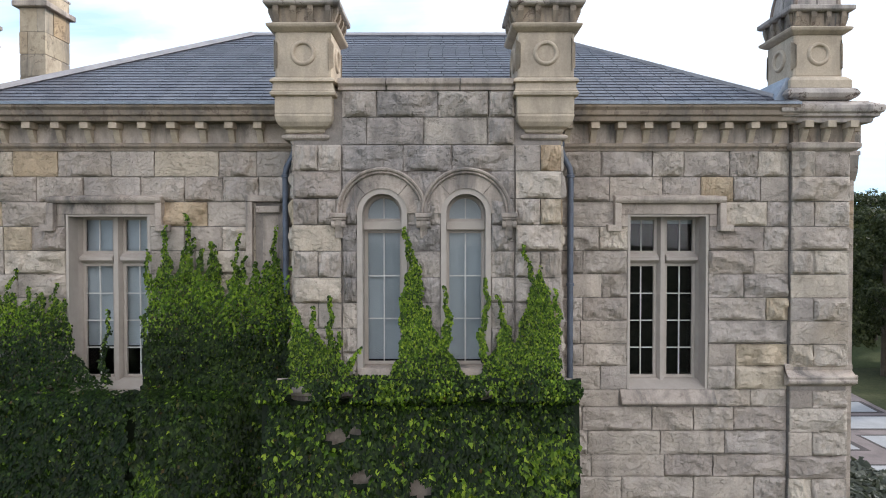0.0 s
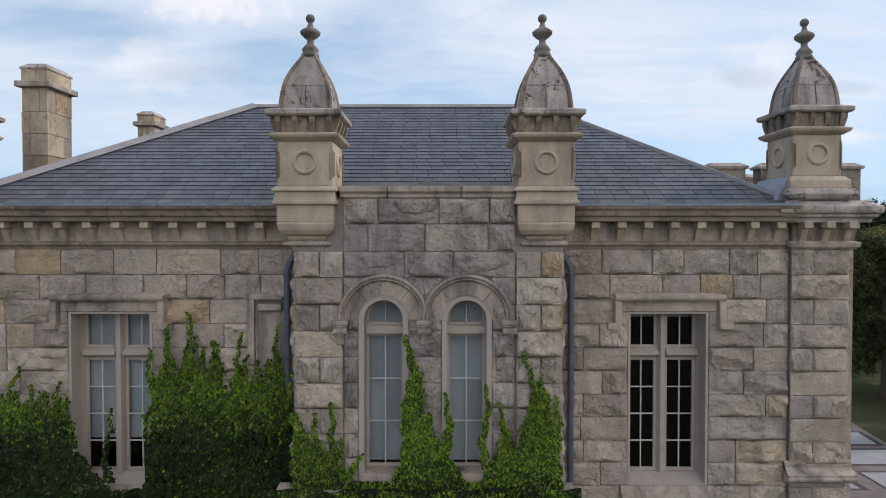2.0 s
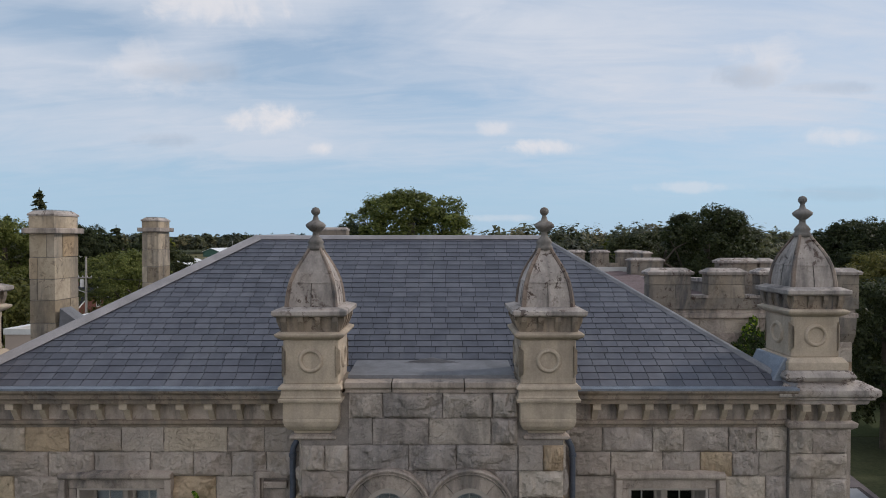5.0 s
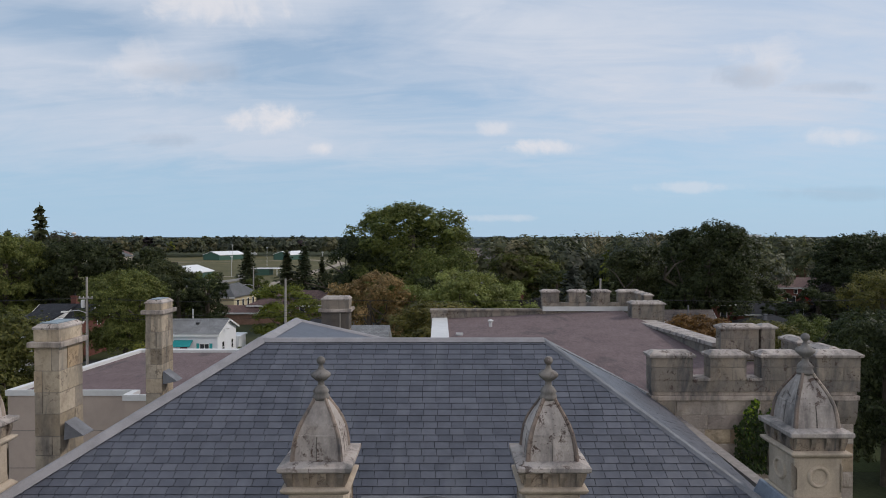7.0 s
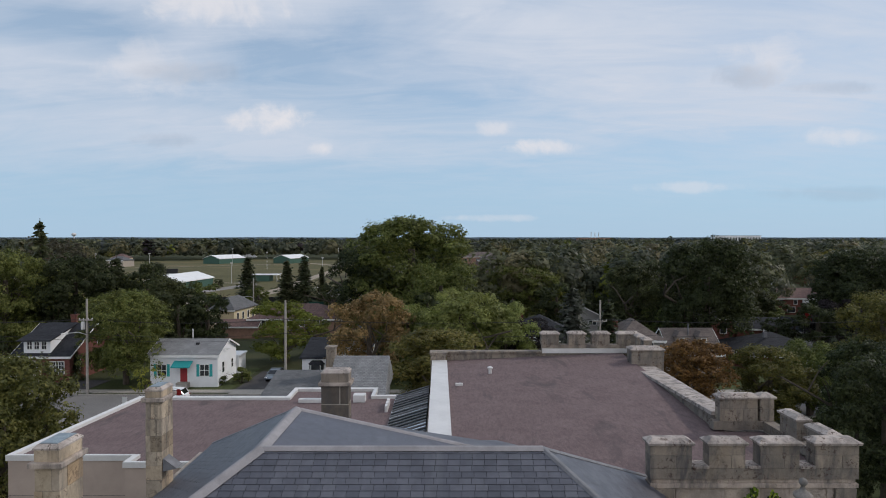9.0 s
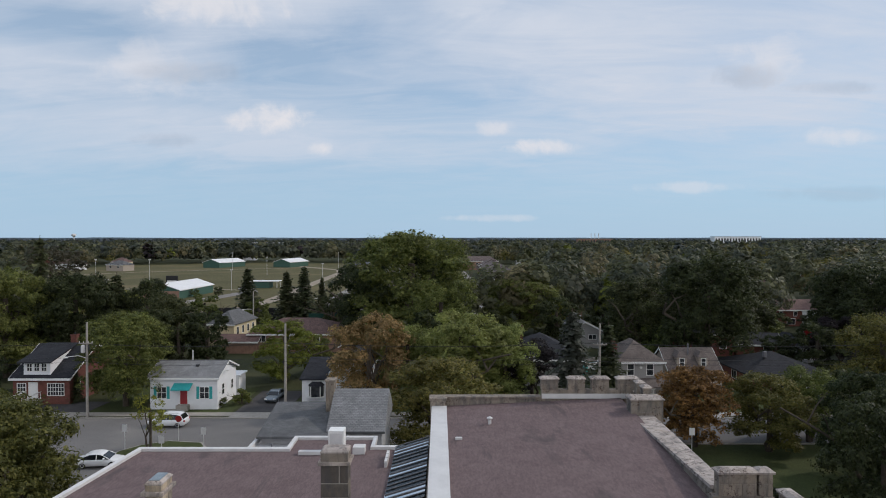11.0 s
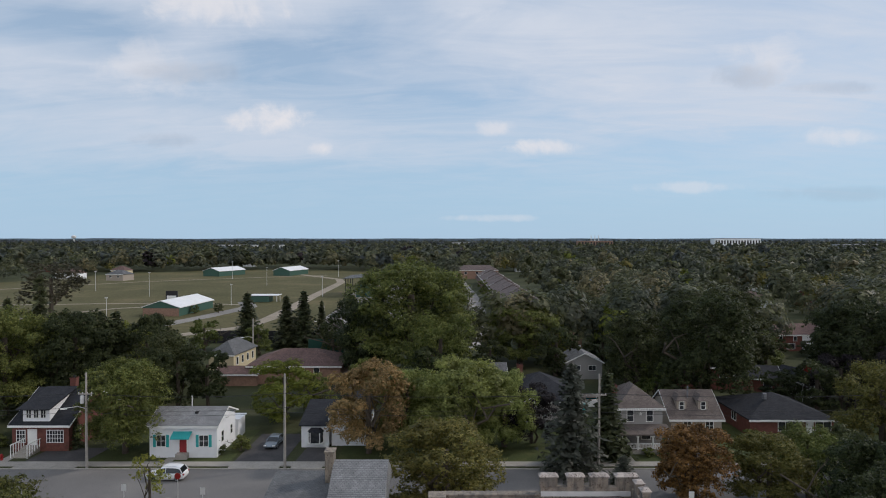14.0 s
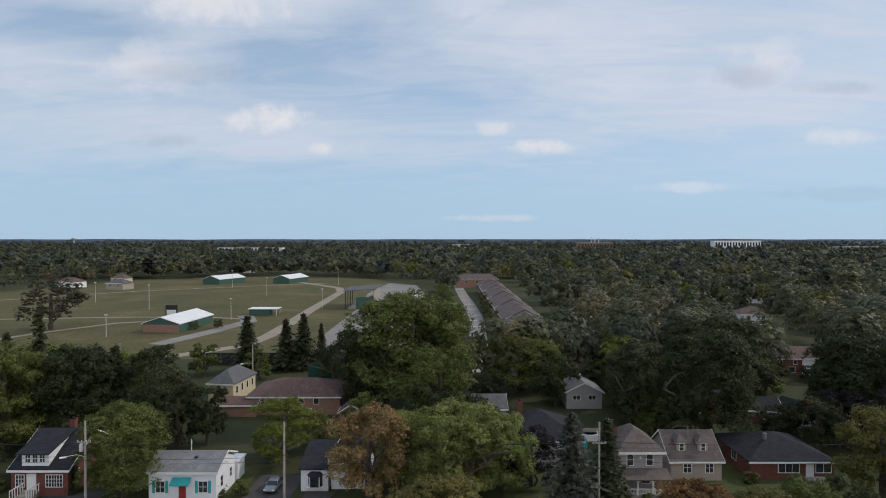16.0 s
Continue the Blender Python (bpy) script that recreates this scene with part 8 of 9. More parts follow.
KINDS = {
    "dark_a": broadleaf(1, "dark"), "dark_b": broadleaf(2, "dark", 38), "dark_c": broadleaf(3, "dark", 36, slim=1.15),
    "mid_a": broadleaf(4, "mid"), "mid_b": broadleaf(5, "mid", 40, slim=1.1), "mid_c": broadleaf(6, "mid", 32),
    "light_a": broadleaf(7, "light", 60, 60, 12, 0.015, tuft=0.030), "yellow_a": broadleaf(8, "yellow", 40), "olive_b": broadleaf(19, "olive", 36),
    "brown_a": broadleaf(11, "brown", 50, 50, 12, 0.015), "purple_a": broadleaf(12, "purple", 40),
    "sparse_a": broadleaf(13, "yellow", 18, 14, 7, 0.022, 0.25), "oak_a": broadleaf(14, "oak", 30, 20, 8, 0.024, 0.22, 1.3),
    "olive_fine": broadleaf(29, "olive", 65, 50, 12, 0.0135, tuft=0.026), "dark_fine": broadleaf(31, "dark", 65, 50, 12, 0.0135, tuft=0.026), "orange_fine": broadleaf(32, "orange", 65, 50, 12, 0.015, tuft=0.026),
    "mid_fine": broadleaf(33, "mid", 65, 52, 12, 0.0130, tuft=0.024), "mid_big": broadleaf(41, "mid", 100, 60, 13, 0.0115, 0.10, 1.05, 0.022), "dark_dome": broadleaf(42, "dark", 90, 60, 13, 0.0120, 0.14, 1.05, 0.022), "dark_big": broadleaf(43, "dark", 90, 60, 13, 0.0120, 0.10, 1.05, 0.022),
    "dark_s": broadleaf(61, "dark", 26, 30, 11, 0.024), "mid_s": broadleaf(62, "mid", 26, 30, 11, 0.024),
    "shrub_a": broadleaf(51, "dark", 14, 26, 9, 0.05, 0.05, tuft=0.06), "shrub_b": broadleaf(52, "mid", 14, 26, 9, 0.05, 0.05, tuft=0.06),
    "spruce_a": conifer(15, "spruce"), "spruce_b": conifer(16, "spruce", slim=0.17), "blue_a": conifer(17, "blue", slim=0.24), "larch_a": conifer(18, "spruce", 18, 0.16, 0.1, 0.034, 85),
}
TREE_LABEL = {"dark": "large dark green broad-leaved tree", "mid": "leafy mid-green broad-leaved tree", "light": "pale green willow-like tree by the street", "yellow": "bright yellow-green leafy tree", "olive": "olive green leafy tree",
              "orange": "maple turning orange in early autumn", "brown": "tree with dry brown leaves", "purple": "dark purple-leaved garden tree", "sparse": "young thin-leaved street tree", "oak": "old spreading oak on the field",
              "spruce": "tall dark green pointed spruce", "blue": "blue-grey spruce beside the street", "larch": "thin ragged conifer above the other trees"}
ROOTS = {}


def tree(kind, x, y, h, r=None, spin=0.0):
    """Stands a tree of that kind at its place: h high, crown of radius r."""
    fam = kind.split("_")[0]
    if h < 11.2 and kind in ("dark_a", "dark_b", "dark_c", "mid_a", "mid_b", "mid_c"):
        kind = fam + "_s"
    t, c = KINDS[kind]
    root = thing("spruce" if fam in ("spruce", "blue", "larch") else "tree", TREE_LABEL[fam], "tree", "trees round the house and town")
    part("trunk", t, None, root)
    part("crown", c, None, root)
    k = (r / 0.42 if fam not in ("spruce", "blue", "larch") else r / 0.2) if r else h
    root.matrix_basis = pose(x, y, GZ, 0, 0, spin) @ Matrix.Diagonal((k, k, h, 1))
    return root


TREES = [
    # street and gardens
    ("mid_big", -43.4, 82.0, 13.4, 5.6), ("yellow_a", -25.3, 96, 10.2, 6.0), ("brown_a", -10.2, 82.0, 13.2, 5.6), ("light_a", -5.2, 86.5, 11.0, 4.4), ("light_a", 2.4, 83.5, 13.4, 6.4), ("light_a", 8.6, 84.5, 11.6, 4.4), ("olive_fine", 0.2, 61.5, 11.0, 6.4),
    ("mid_big", -6.6, 124, 25.2, 13.0), ("mid_b", -0.5, 110, 16.0, 6.2), ("dark_b", -15.5, 121, 19.5, 7.5), ("dark_b", -2.0, 131, 22.0, 8.0), ("mid_big", 17.8, 139, 14.6, 8.4), ("yellow_a", 27, 142, 9.5, 3.2),
    ("dark_big", 60.0, 134, 19.5, 11.0), ("dark_dome", 45.0, 103, 20.4, 8.2), ("dark_big", 36.5, 113, 16.5, 7.2), ("mid_b", 45.5, 139, 12.5, 7.0), ("dark_a", 37, 140, 7.5, 4.5), ("orange_fine", 27.6, 66.0, 9.3, 4.5), ("olive_fine", 35.0, 64.5, 8.6, 4.6), ("mid_fine", 41.0, 67.5, 8.8, 3.8), ("dark_b", 47.5, 70, 8.0, 3.2),
    ("blue_a", 16.0, 75.0, 14.2, 4.2), ("spruce_a", 22.0, 80.5, 11.8, 3.8), ("purple_a", 12.6, 86, 9.0, 3.8), ("dark_dome", 77, 110, 18.5, 9.0), ("purple_a", 92, 122, 17, 8.0), ("dark_dome", 95, 105, 18, 8.5), ("dark_s", 66, 128, 8.5, 4.2), ("mid_s", 71, 134, 9.0, 4.5), ("dark_s", 61, 126, 7.5, 4.0), ("dark_s", 75, 140, 8.0, 4.2), ("dark_b", 82, 92, 15, 6.5),
    ("olive_fine", 58.0, 79.5, 13.2, 5.8), ("dark_fine", 51.5, 62, 9.5, 4.5), ("dark_fine", 30.5, 41.5, 12.2, 4.0), ("dark_fine", 36.5, 47.0, 12.5, 4.6), ("spruce_a", 33.0, 36.5, 11.5, 3.0), ("dark_fine", 40, 56, 11.0, 4.6),
    ("olive_fine", -29.8, 40.5, 12.6, 4.8), ("olive_fine", -35.0, 45.0, 11.8, 4.8), ("mid_fine", -38, 47, 10, 4.4), ("sparse_a", -31.8, 65.0, 6.4, 2.1),
    ("spruce_a", -51.5, 84.0, 5.0, 1.4), ("larch_a", -70.2, 105, 23.5, 4.6), ("spruce_b", -78, 108, 19, 4.5),
    ("mid_big", -72, 99, 18.5, 7.0), ("dark_dome", -63.5, 104, 17.5, 6.8), ("spruce_a", -58, 107, 17, 4.8), ("dark_a", -54, 110, 16.5, 6.0), ("dark_fine", -48.5, 103, 14.0, 5.6), ("dark_b", -44.5, 101, 12.4, 5.2), ("dark_b", -40.3, 103, 11.0, 4.2),
    ("yellow_a", -62, 122, 12.5, 5.0), ("yellow_a", -67, 124, 12.5, 4.4), ("mid_a", -80, 122, 14.5, 7.0), ("mid_a", -70, 130, 11, 6.0), ("spruce_a", -92, 112, 18, 5.0), ("dark_b", -98, 104, 18, 8.0), ("dark_c", -88, 94, 14, 6.0), ("mid_b", -54, 120, 10.5, 5.0),
    ("mid_a", -75, 84, 10.5, 4.4), ("dark_a", -66, 85, 9.0, 3.4), ("mid_c", -20.5, 100.5, 7.0, 3.0), ("mid_c", 37.5, 106, 8.0, 3.6), ("spruce_b", 44, 101, 9, 2.2), ("dark_b", 62, 100, 9.5, 4.0),
    ("mid_a", -4, 97, 8.5, 4.2), ("dark_b", 5, 100, 9.5, 4.6), ("dark_a", -2, 104, 11, 5), ("dark_b", 37, 122, 11, 5), ("mid_a", 42, 128, 10, 5), ("dark_c", 24, 128, 11, 5), ("dark_a", 10, 128, 8, 4), ("dark_b", -20, 134, 12, 5.5), ("mid_a", -14, 108, 8, 3.6), ("purple_a", 68, 103, 10, 5.0), ("purple_a", 73.5, 97, 12.5, 5.5), ("dark_a", 58.5, 106, 6.0, 3.2), ("dark_b", 63.5, 109, 6.0, 3.4), ("dark_a", 82.5, 149, 4.6, 3.6), ("dark_b", 90.5, 148, 4.4, 3.4), ("dark_c", 97, 150, 6.5, 4.0), ("mid_a", 76, 152, 7, 4.2), ("dark_a", 76, 98, 12, 5.5), ("dark_b", 101, 132, 15, 7), ("mid_b", 112, 140, 14, 7), ("dark_a", 100, 118, 15, 7), ("dark_c", 112, 115, 15, 7),
    ("dark_a", 118, 180, 13, 6), ("dark_a", 64, 160, 14, 7), ("mid_b", 52, 156, 13, 6.5), ("dark_b", 58, 172, 14, 7),
    # park edge
    ("spruce_a", -52.2, 161, 15.2, 5.4), ("spruce_b", -42.0, 161.5, 14.2, 5.6), ("spruce_a", -37.6, 163, 15.6, 5.2), ("spruce_b", -33.2, 165, 12.4, 3.4), ("mid_a", -61, 154, 9.0, 4.2), ("dark_a", -70, 150, 9.5, 4.6), ("oak_a", -150, 231, 20.0, 11.0),
    ("mid_b", -82, 147, 7.6, 4.8), ("olive_b", -93, 150, 7.8, 5.0), ("dark_b", -104, 148, 8.0, 5.2), ("yellow_a", -88, 138, 9.5, 4.6), ("spruce_a", -112, 142, 11, 4.0), ("mid_a", -122, 152, 7.5, 5.0), ("dark_a", -136, 155, 8, 5.0), ("yellow_a", -100, 132, 10.0, 4.5), ("mid_c", -75, 142, 8.0, 4.5), ("dark_b", -92, 124, 12.0, 5.5),
    ("mid_a", -46, 150, 8, 3.5), ("dark_a", -27, 148, 10, 4.0), ("mid_c", -96, 233, 3.5, 1.8), ("dark_b", -88, 236, 4.0, 2.2),
    ("dark_a", -4, 195, 13, 5.5), ("mid_a", -6, 228, 13, 5.5), ("dark_b", -4, 262, 13, 6), ("mid_a", 0, 300, 13, 6), ("mid_c", 18.5, 205, 8, 2.6), ("mid_c", 19.5, 235, 8, 2.6), ("mid_a", 20, 270, 8, 2.8), ("mid_c", 20.5, 310, 8, 2.8),
]
_tr = random.Random(21)
for kind, x, y, h, r in TREES:
    tree(kind, x, y, h, r, _tr.uniform(0, 360))

# shrubs
for x, y, h, r, k in ((-30.8, 81.6, 2.3, 1.5, "shrub_a"), (-27.9, 83.0, 2.2, 1.4, "shrub_b"), (-52.8, 84.4, 3.4, 1.2, "shrub_a"), (24.2, 80.6, 2.6, 1.0, "shrub_a"), (31.8, 81.0, 2.4, 1.1, "shrub_a"), (27.5, 80.8, 1.2, 0.9, "shrub_b"), (29.8, 80.8, 1.2, 0.9, "shrub_b"), (-62.5, 84.0, 2.0, 1.4, "shrub_b"),
                      (-38.6, 82.2, 1.2, 1.0, "shrub_b"), (56, 86.0, 1.6, 1.4, "shrub_b"), (44.6, 87.0, 1.8, 1.2, "shrub_b"), (21.5, 71.5, 3.6, 1.8, "blue_a"), (46.0, 60, 2.6, 1.8, "shrub_b"), (24.8, 58.0, 1.4, 0.9, "shrub_b"), (28.0, 52, 2.2, 1.4, "shrub_a")):
    t, c = KINDS[k]
    root = thing("shrub", "rounded leafy shrub in a garden", "shrub", "garden shrubs")
    part("trunk", t, None, root)
    part("crown", c, None, root)
    q = r / (0.42 if k != "blue_a" else 0.2)
    root.matrix_basis = pose(x, y, GZ, 0, 0, _tr.uniform(0, 360)) @ Matrix.Diagonal((q, q, h, 1))

# juniper bed beside the terrace
_b = np.random.RandomState(3)
_n = 5000
_p = np.stack([_b.uniform(12.4, 17.2, _n), _b.uniform(17.0, 23.0, _n), GZ + 0.15 + 0.95 * _b.uniform(0, 1, _n) ** 0.5], 1)
_p = _p[_p[:, 0] < 10.6 + (_p[:, 1] - 17.0) * 0.2 + 4.6 + 0.6 * np.sin(_p[:, 1] * 3)]
_n = len(_p)
_v, _f = quads(_p, _b.normal(size=(_n, 3)) * 0.5 + np.array([0, -0.3, 1.0]), _b.uniform(0.10, 0.22, _n), _b, 2.0)
tagged(new("juniper_bed", mesh_from(_v, _f, "juniper_bed", LEAF["blue"])), "low blue-green juniper bed beside the terrace", "shrubs", kind="stuff")


# ---- far woods ----
def inside(poly, x, y):
    hit = False
    for (ax, ay), (bx, by) in zip(poly, poly[1:] + poly[:1]):
        if (ay > y) != (by > y) and x < (bx - ax) * (y - ay) / (by - ay) + ax:
            hit = not hit
    return hit


CLEAR = [FIELD, [(4, 150), (47, 150), (46, 440), (4, 440)], [(-45, 165), (0, 165), (5, 340), (-15, 440), (-45, 430)], [(80, 150), (108, 150), (108, 176), (80, 176)], [(84, 176), (114, 176), (142, 270), (106, 270)], [(-260, 120), (2, 120), (2, 178), (-260, 178)], [(60, 120), (112, 120), (112, 150), (60, 150)]]


CLEAR += [[(x * (1 - 26 / y) - 8, y - 26), (x * (1 - 26 / y) + 8, y - 26), (x + 9, y + 7), (x - 9, y + 7)] for x, y in SPOTS]


def woods(name, label, y0, y1, count, full, leaves, clump, seed, tone, near=False):
    """Many crowns of leaf tufts over the plain, in one mesh."""
    rs = np.random.RandomState(seed)
    C, N, S = [], [], []
    made = 0
    while made < count:
        y = y0 + (y1 - y0) * rs.uniform() ** (1.35 if near else 1.6)
        x = rs.uniform(-0.86, 0.86) * (y + 40)
        if any(inside(p, x, y) for p in CLEAR) or noise.noise(Vector((x * 0.012, y * 0.012, seed))) < -0.45:
            continue
        h = rs.uniform(8, 18.5) * (1.0 if y < 900 else 0.9)
        R = h * rs.uniform(0.32, 0.48)
        tufts = full if not near else full * 2 if y < 260 else full if y < 400 else full * 2 // 3
        size = clump * (0.62 if near and y < 260 else 1.0)
        d = rs.normal(size=(tufts, 3))
        d /= np.linalg.norm(d, axis=1, keepdims=True)
        d[:, 2] = np.abs(d[:, 2]) * 1.15 - 0.25
        lump = 1 + 0.24 * np.sin(d[:, :1] * 5 + made) * np.cos(d[:, 1:2] * 4 + made * 2)
        p = np.array([x, y, GZ + h * 0.52]) + d * np.array([R, R, h * 0.5]) * lump * rs.uniform(0.80, 1.05, (tufts, 1))
        i = np.repeat(np.arange(tufts), leaves)
        e = rs.normal(size=(len(i), 3))
        C.append(p[i] + e * np.array([R, R, R * 0.8]) * 0.10)
        N.append(d[i] + e * 0.35 + np.array([0, 0, 0.25]))
        S.append(rs.uniform(0.6, 1.3, len(i)) * size * h / 12)
        made += 1
    v, f = quads(np.concatenate(C), np.concatenate(N), np.concatenate(S), rs, 1.4)
    return tagged(new(name, mesh_from(v, f, name, LEAF[tone])), label, "woods", kind="stuff")


for i, (tone, n) in enumerate((("woods_dark", 420), ("woods_mid", 330), ("olive", 40), ("yellow", 30), ("woods_olive", 110), ("spruce", 80))):
    woods("far_woods", "town trees in many greens", 140, 620, n, 46, 10, 0.92, 30 + i, tone, True)
for i, (tone, n) in enumerate((("woods_dark", 1700), ("woods_mid", 800), ("woods_haze", 500), ("woods_olive", 250), ("purple", 60))):
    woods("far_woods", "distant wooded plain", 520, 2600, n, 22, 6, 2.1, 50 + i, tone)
for i, (tone, n) in enumerate((("woods_far_haze", 1000), ("woods_haze", 700))):
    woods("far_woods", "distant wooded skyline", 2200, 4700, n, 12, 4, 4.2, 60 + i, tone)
hill = Geo()
for k in range(121):
    x = -4800 + 80 * k
    hill.v += [(x, 4850, GZ), (x, 4850, 20 + 6 * noise.noise(Vector((k * 0.13, 0, 0))) + 2 * noise.noise(Vector((k * 0.9, 3, 0))))]
hill.f += [(2 * k, 2 * k + 2, 2 * k + 3, 2 * k + 1) for k in range(120)]
# hill colour lightened towards blue to stand in for haze
whole("backdrop", hill, simple("hazed_far_hills", (0.15, 0.20, 0.25), 1.0, vary=0.25, scale=0.004, fine=0.02, bump=0), "low wooded hills on the horizon with painted blue haze", "backdrop", kind="structure")


# ---- street furniture, vehicles ----
M_POLE = simple("grey_pole_wood", (0.34, 0.315, 0.285), 0.9, vary=0.2, scale=2.0)
M_WIRE = simple("cable", (0.03, 0.03, 0.032), 0.6, vary=0.1)


def utility_pole(x, y, h, lamp=True, arm=True, box=True):
    root = thing("utility_pole", "weathered wooden utility pole with street lamp", "utility pole", "utility poles", at=pose(x, y, GZ))
    part("pole", Geo().tube([(0, 0, -0.2), (0.02, 0, h * 0.5), (0.05, 0, h)], 0.19, 10, 0.12), M_POLE, root)
    if arm:
        part("crossarm", Geo().box(-0.9, 0.9, -0.22, -0.12, h - 2.75, h - 2.6), M_POLE, root)
        for q in (-0.8, -0.3, 0.3, 0.8):
            part("insulator", Geo().lathe([(0.05, h - 2.6), (0.07, h - 2.5), (0.03, h - 2.42)], q, -0.17, 8), M_COPING, root)
    if box:
        part("transformer", Geo().lathe([(0.2, h - 3.9), (0.24, h - 3.8), (0.24, h - 3.0), (0.18, h - 2.9)], -0.42, -0.1, 12), M_COPING, root)
    if lamp:
        a = part("lamp_arm", Geo().tube([(0, 0, h - 4.6), (-0.8, -0.4, h - 4.2), (-1.9, -1.0, h - 4.25)], 0.045, 6), M_COPING, root)
        part("lamp_head", Geo().rings([[(-2.5 + a_, -1.3 + b_, z) for a_, b_ in ((0, 0.1), (0.1, -0.12), (0.75, 0.25), (0.65, 0.45))] for z in (h - 4.38, h - 4.22)]), M_WHITE, a)
    return root


utility_pole(-45.6, 76.8, 12.2)
utility_pole(-20.3, 76.9, 12.0, False, False, False)
utility_pole(19.9, 77.0, 12.0, False, True, False)
utility_pole(60.5, 77.0, 12.0)
utility_pole(-80, 77.0, 12.0)
for x, y, h in ((-44.5, 141, 10.5), (-75, 140, 11), (92, 186, 11), (-34, 172, 10), (45, 190, 10)):
    utility_pole(x, y, h, True, False, False)


def wire(a, b, sag):
    a, b = Vector(a), Vector(b)
    whole("overhead_wire", Geo().tube([a.lerp(b, k / 12) - Vector((0, 0, sag * (1 - (2 * k / 12 - 1) ** 2))) for k in range(13)], 0.022, 4), M_WIRE, "thin dark overhead wire along the street", "wire", "overhead wires")


for off, z in ((-0.8, 9.2), (0.8, 9.2), (0.0, 7.4), (0.1, 6.8)):
    for a, b in ((-80, -45.6), (-45.6, -20.3), (-20.3, 19.9), (19.9, 60.5)):
        wire((a + (off if z > 9 else 0), 76.8 - 0.17, z), (b + (off if z > 9 else 0), 76.9 - 0.17, z), 0.5)
wire((-20.3, 76.9, 7.6), (-14.6, 120, 6.0), 0.6)

M_TYRE = simple("tyre_rubber", (0.02, 0.02, 0.02), 0.85, vary=0.2)
M_RIM = simple("alloy_rim", (0.5, 0.5, 0.52), 0.3, 0.8, vary=0.1)
M_CARGLASS = simple("car_glass", (0.015, 0.017, 0.02), 0.05, vary=0.1, bump=0, spec=0.7)
M_LAMP_RED = simple("tail_lamp", (0.30, 0.02, 0.02), 0.3, vary=0.1)
M_LAMP_CLEAR = simple("head_lamp", (0.7, 0.7, 0.7), 0.15, vary=0.05)


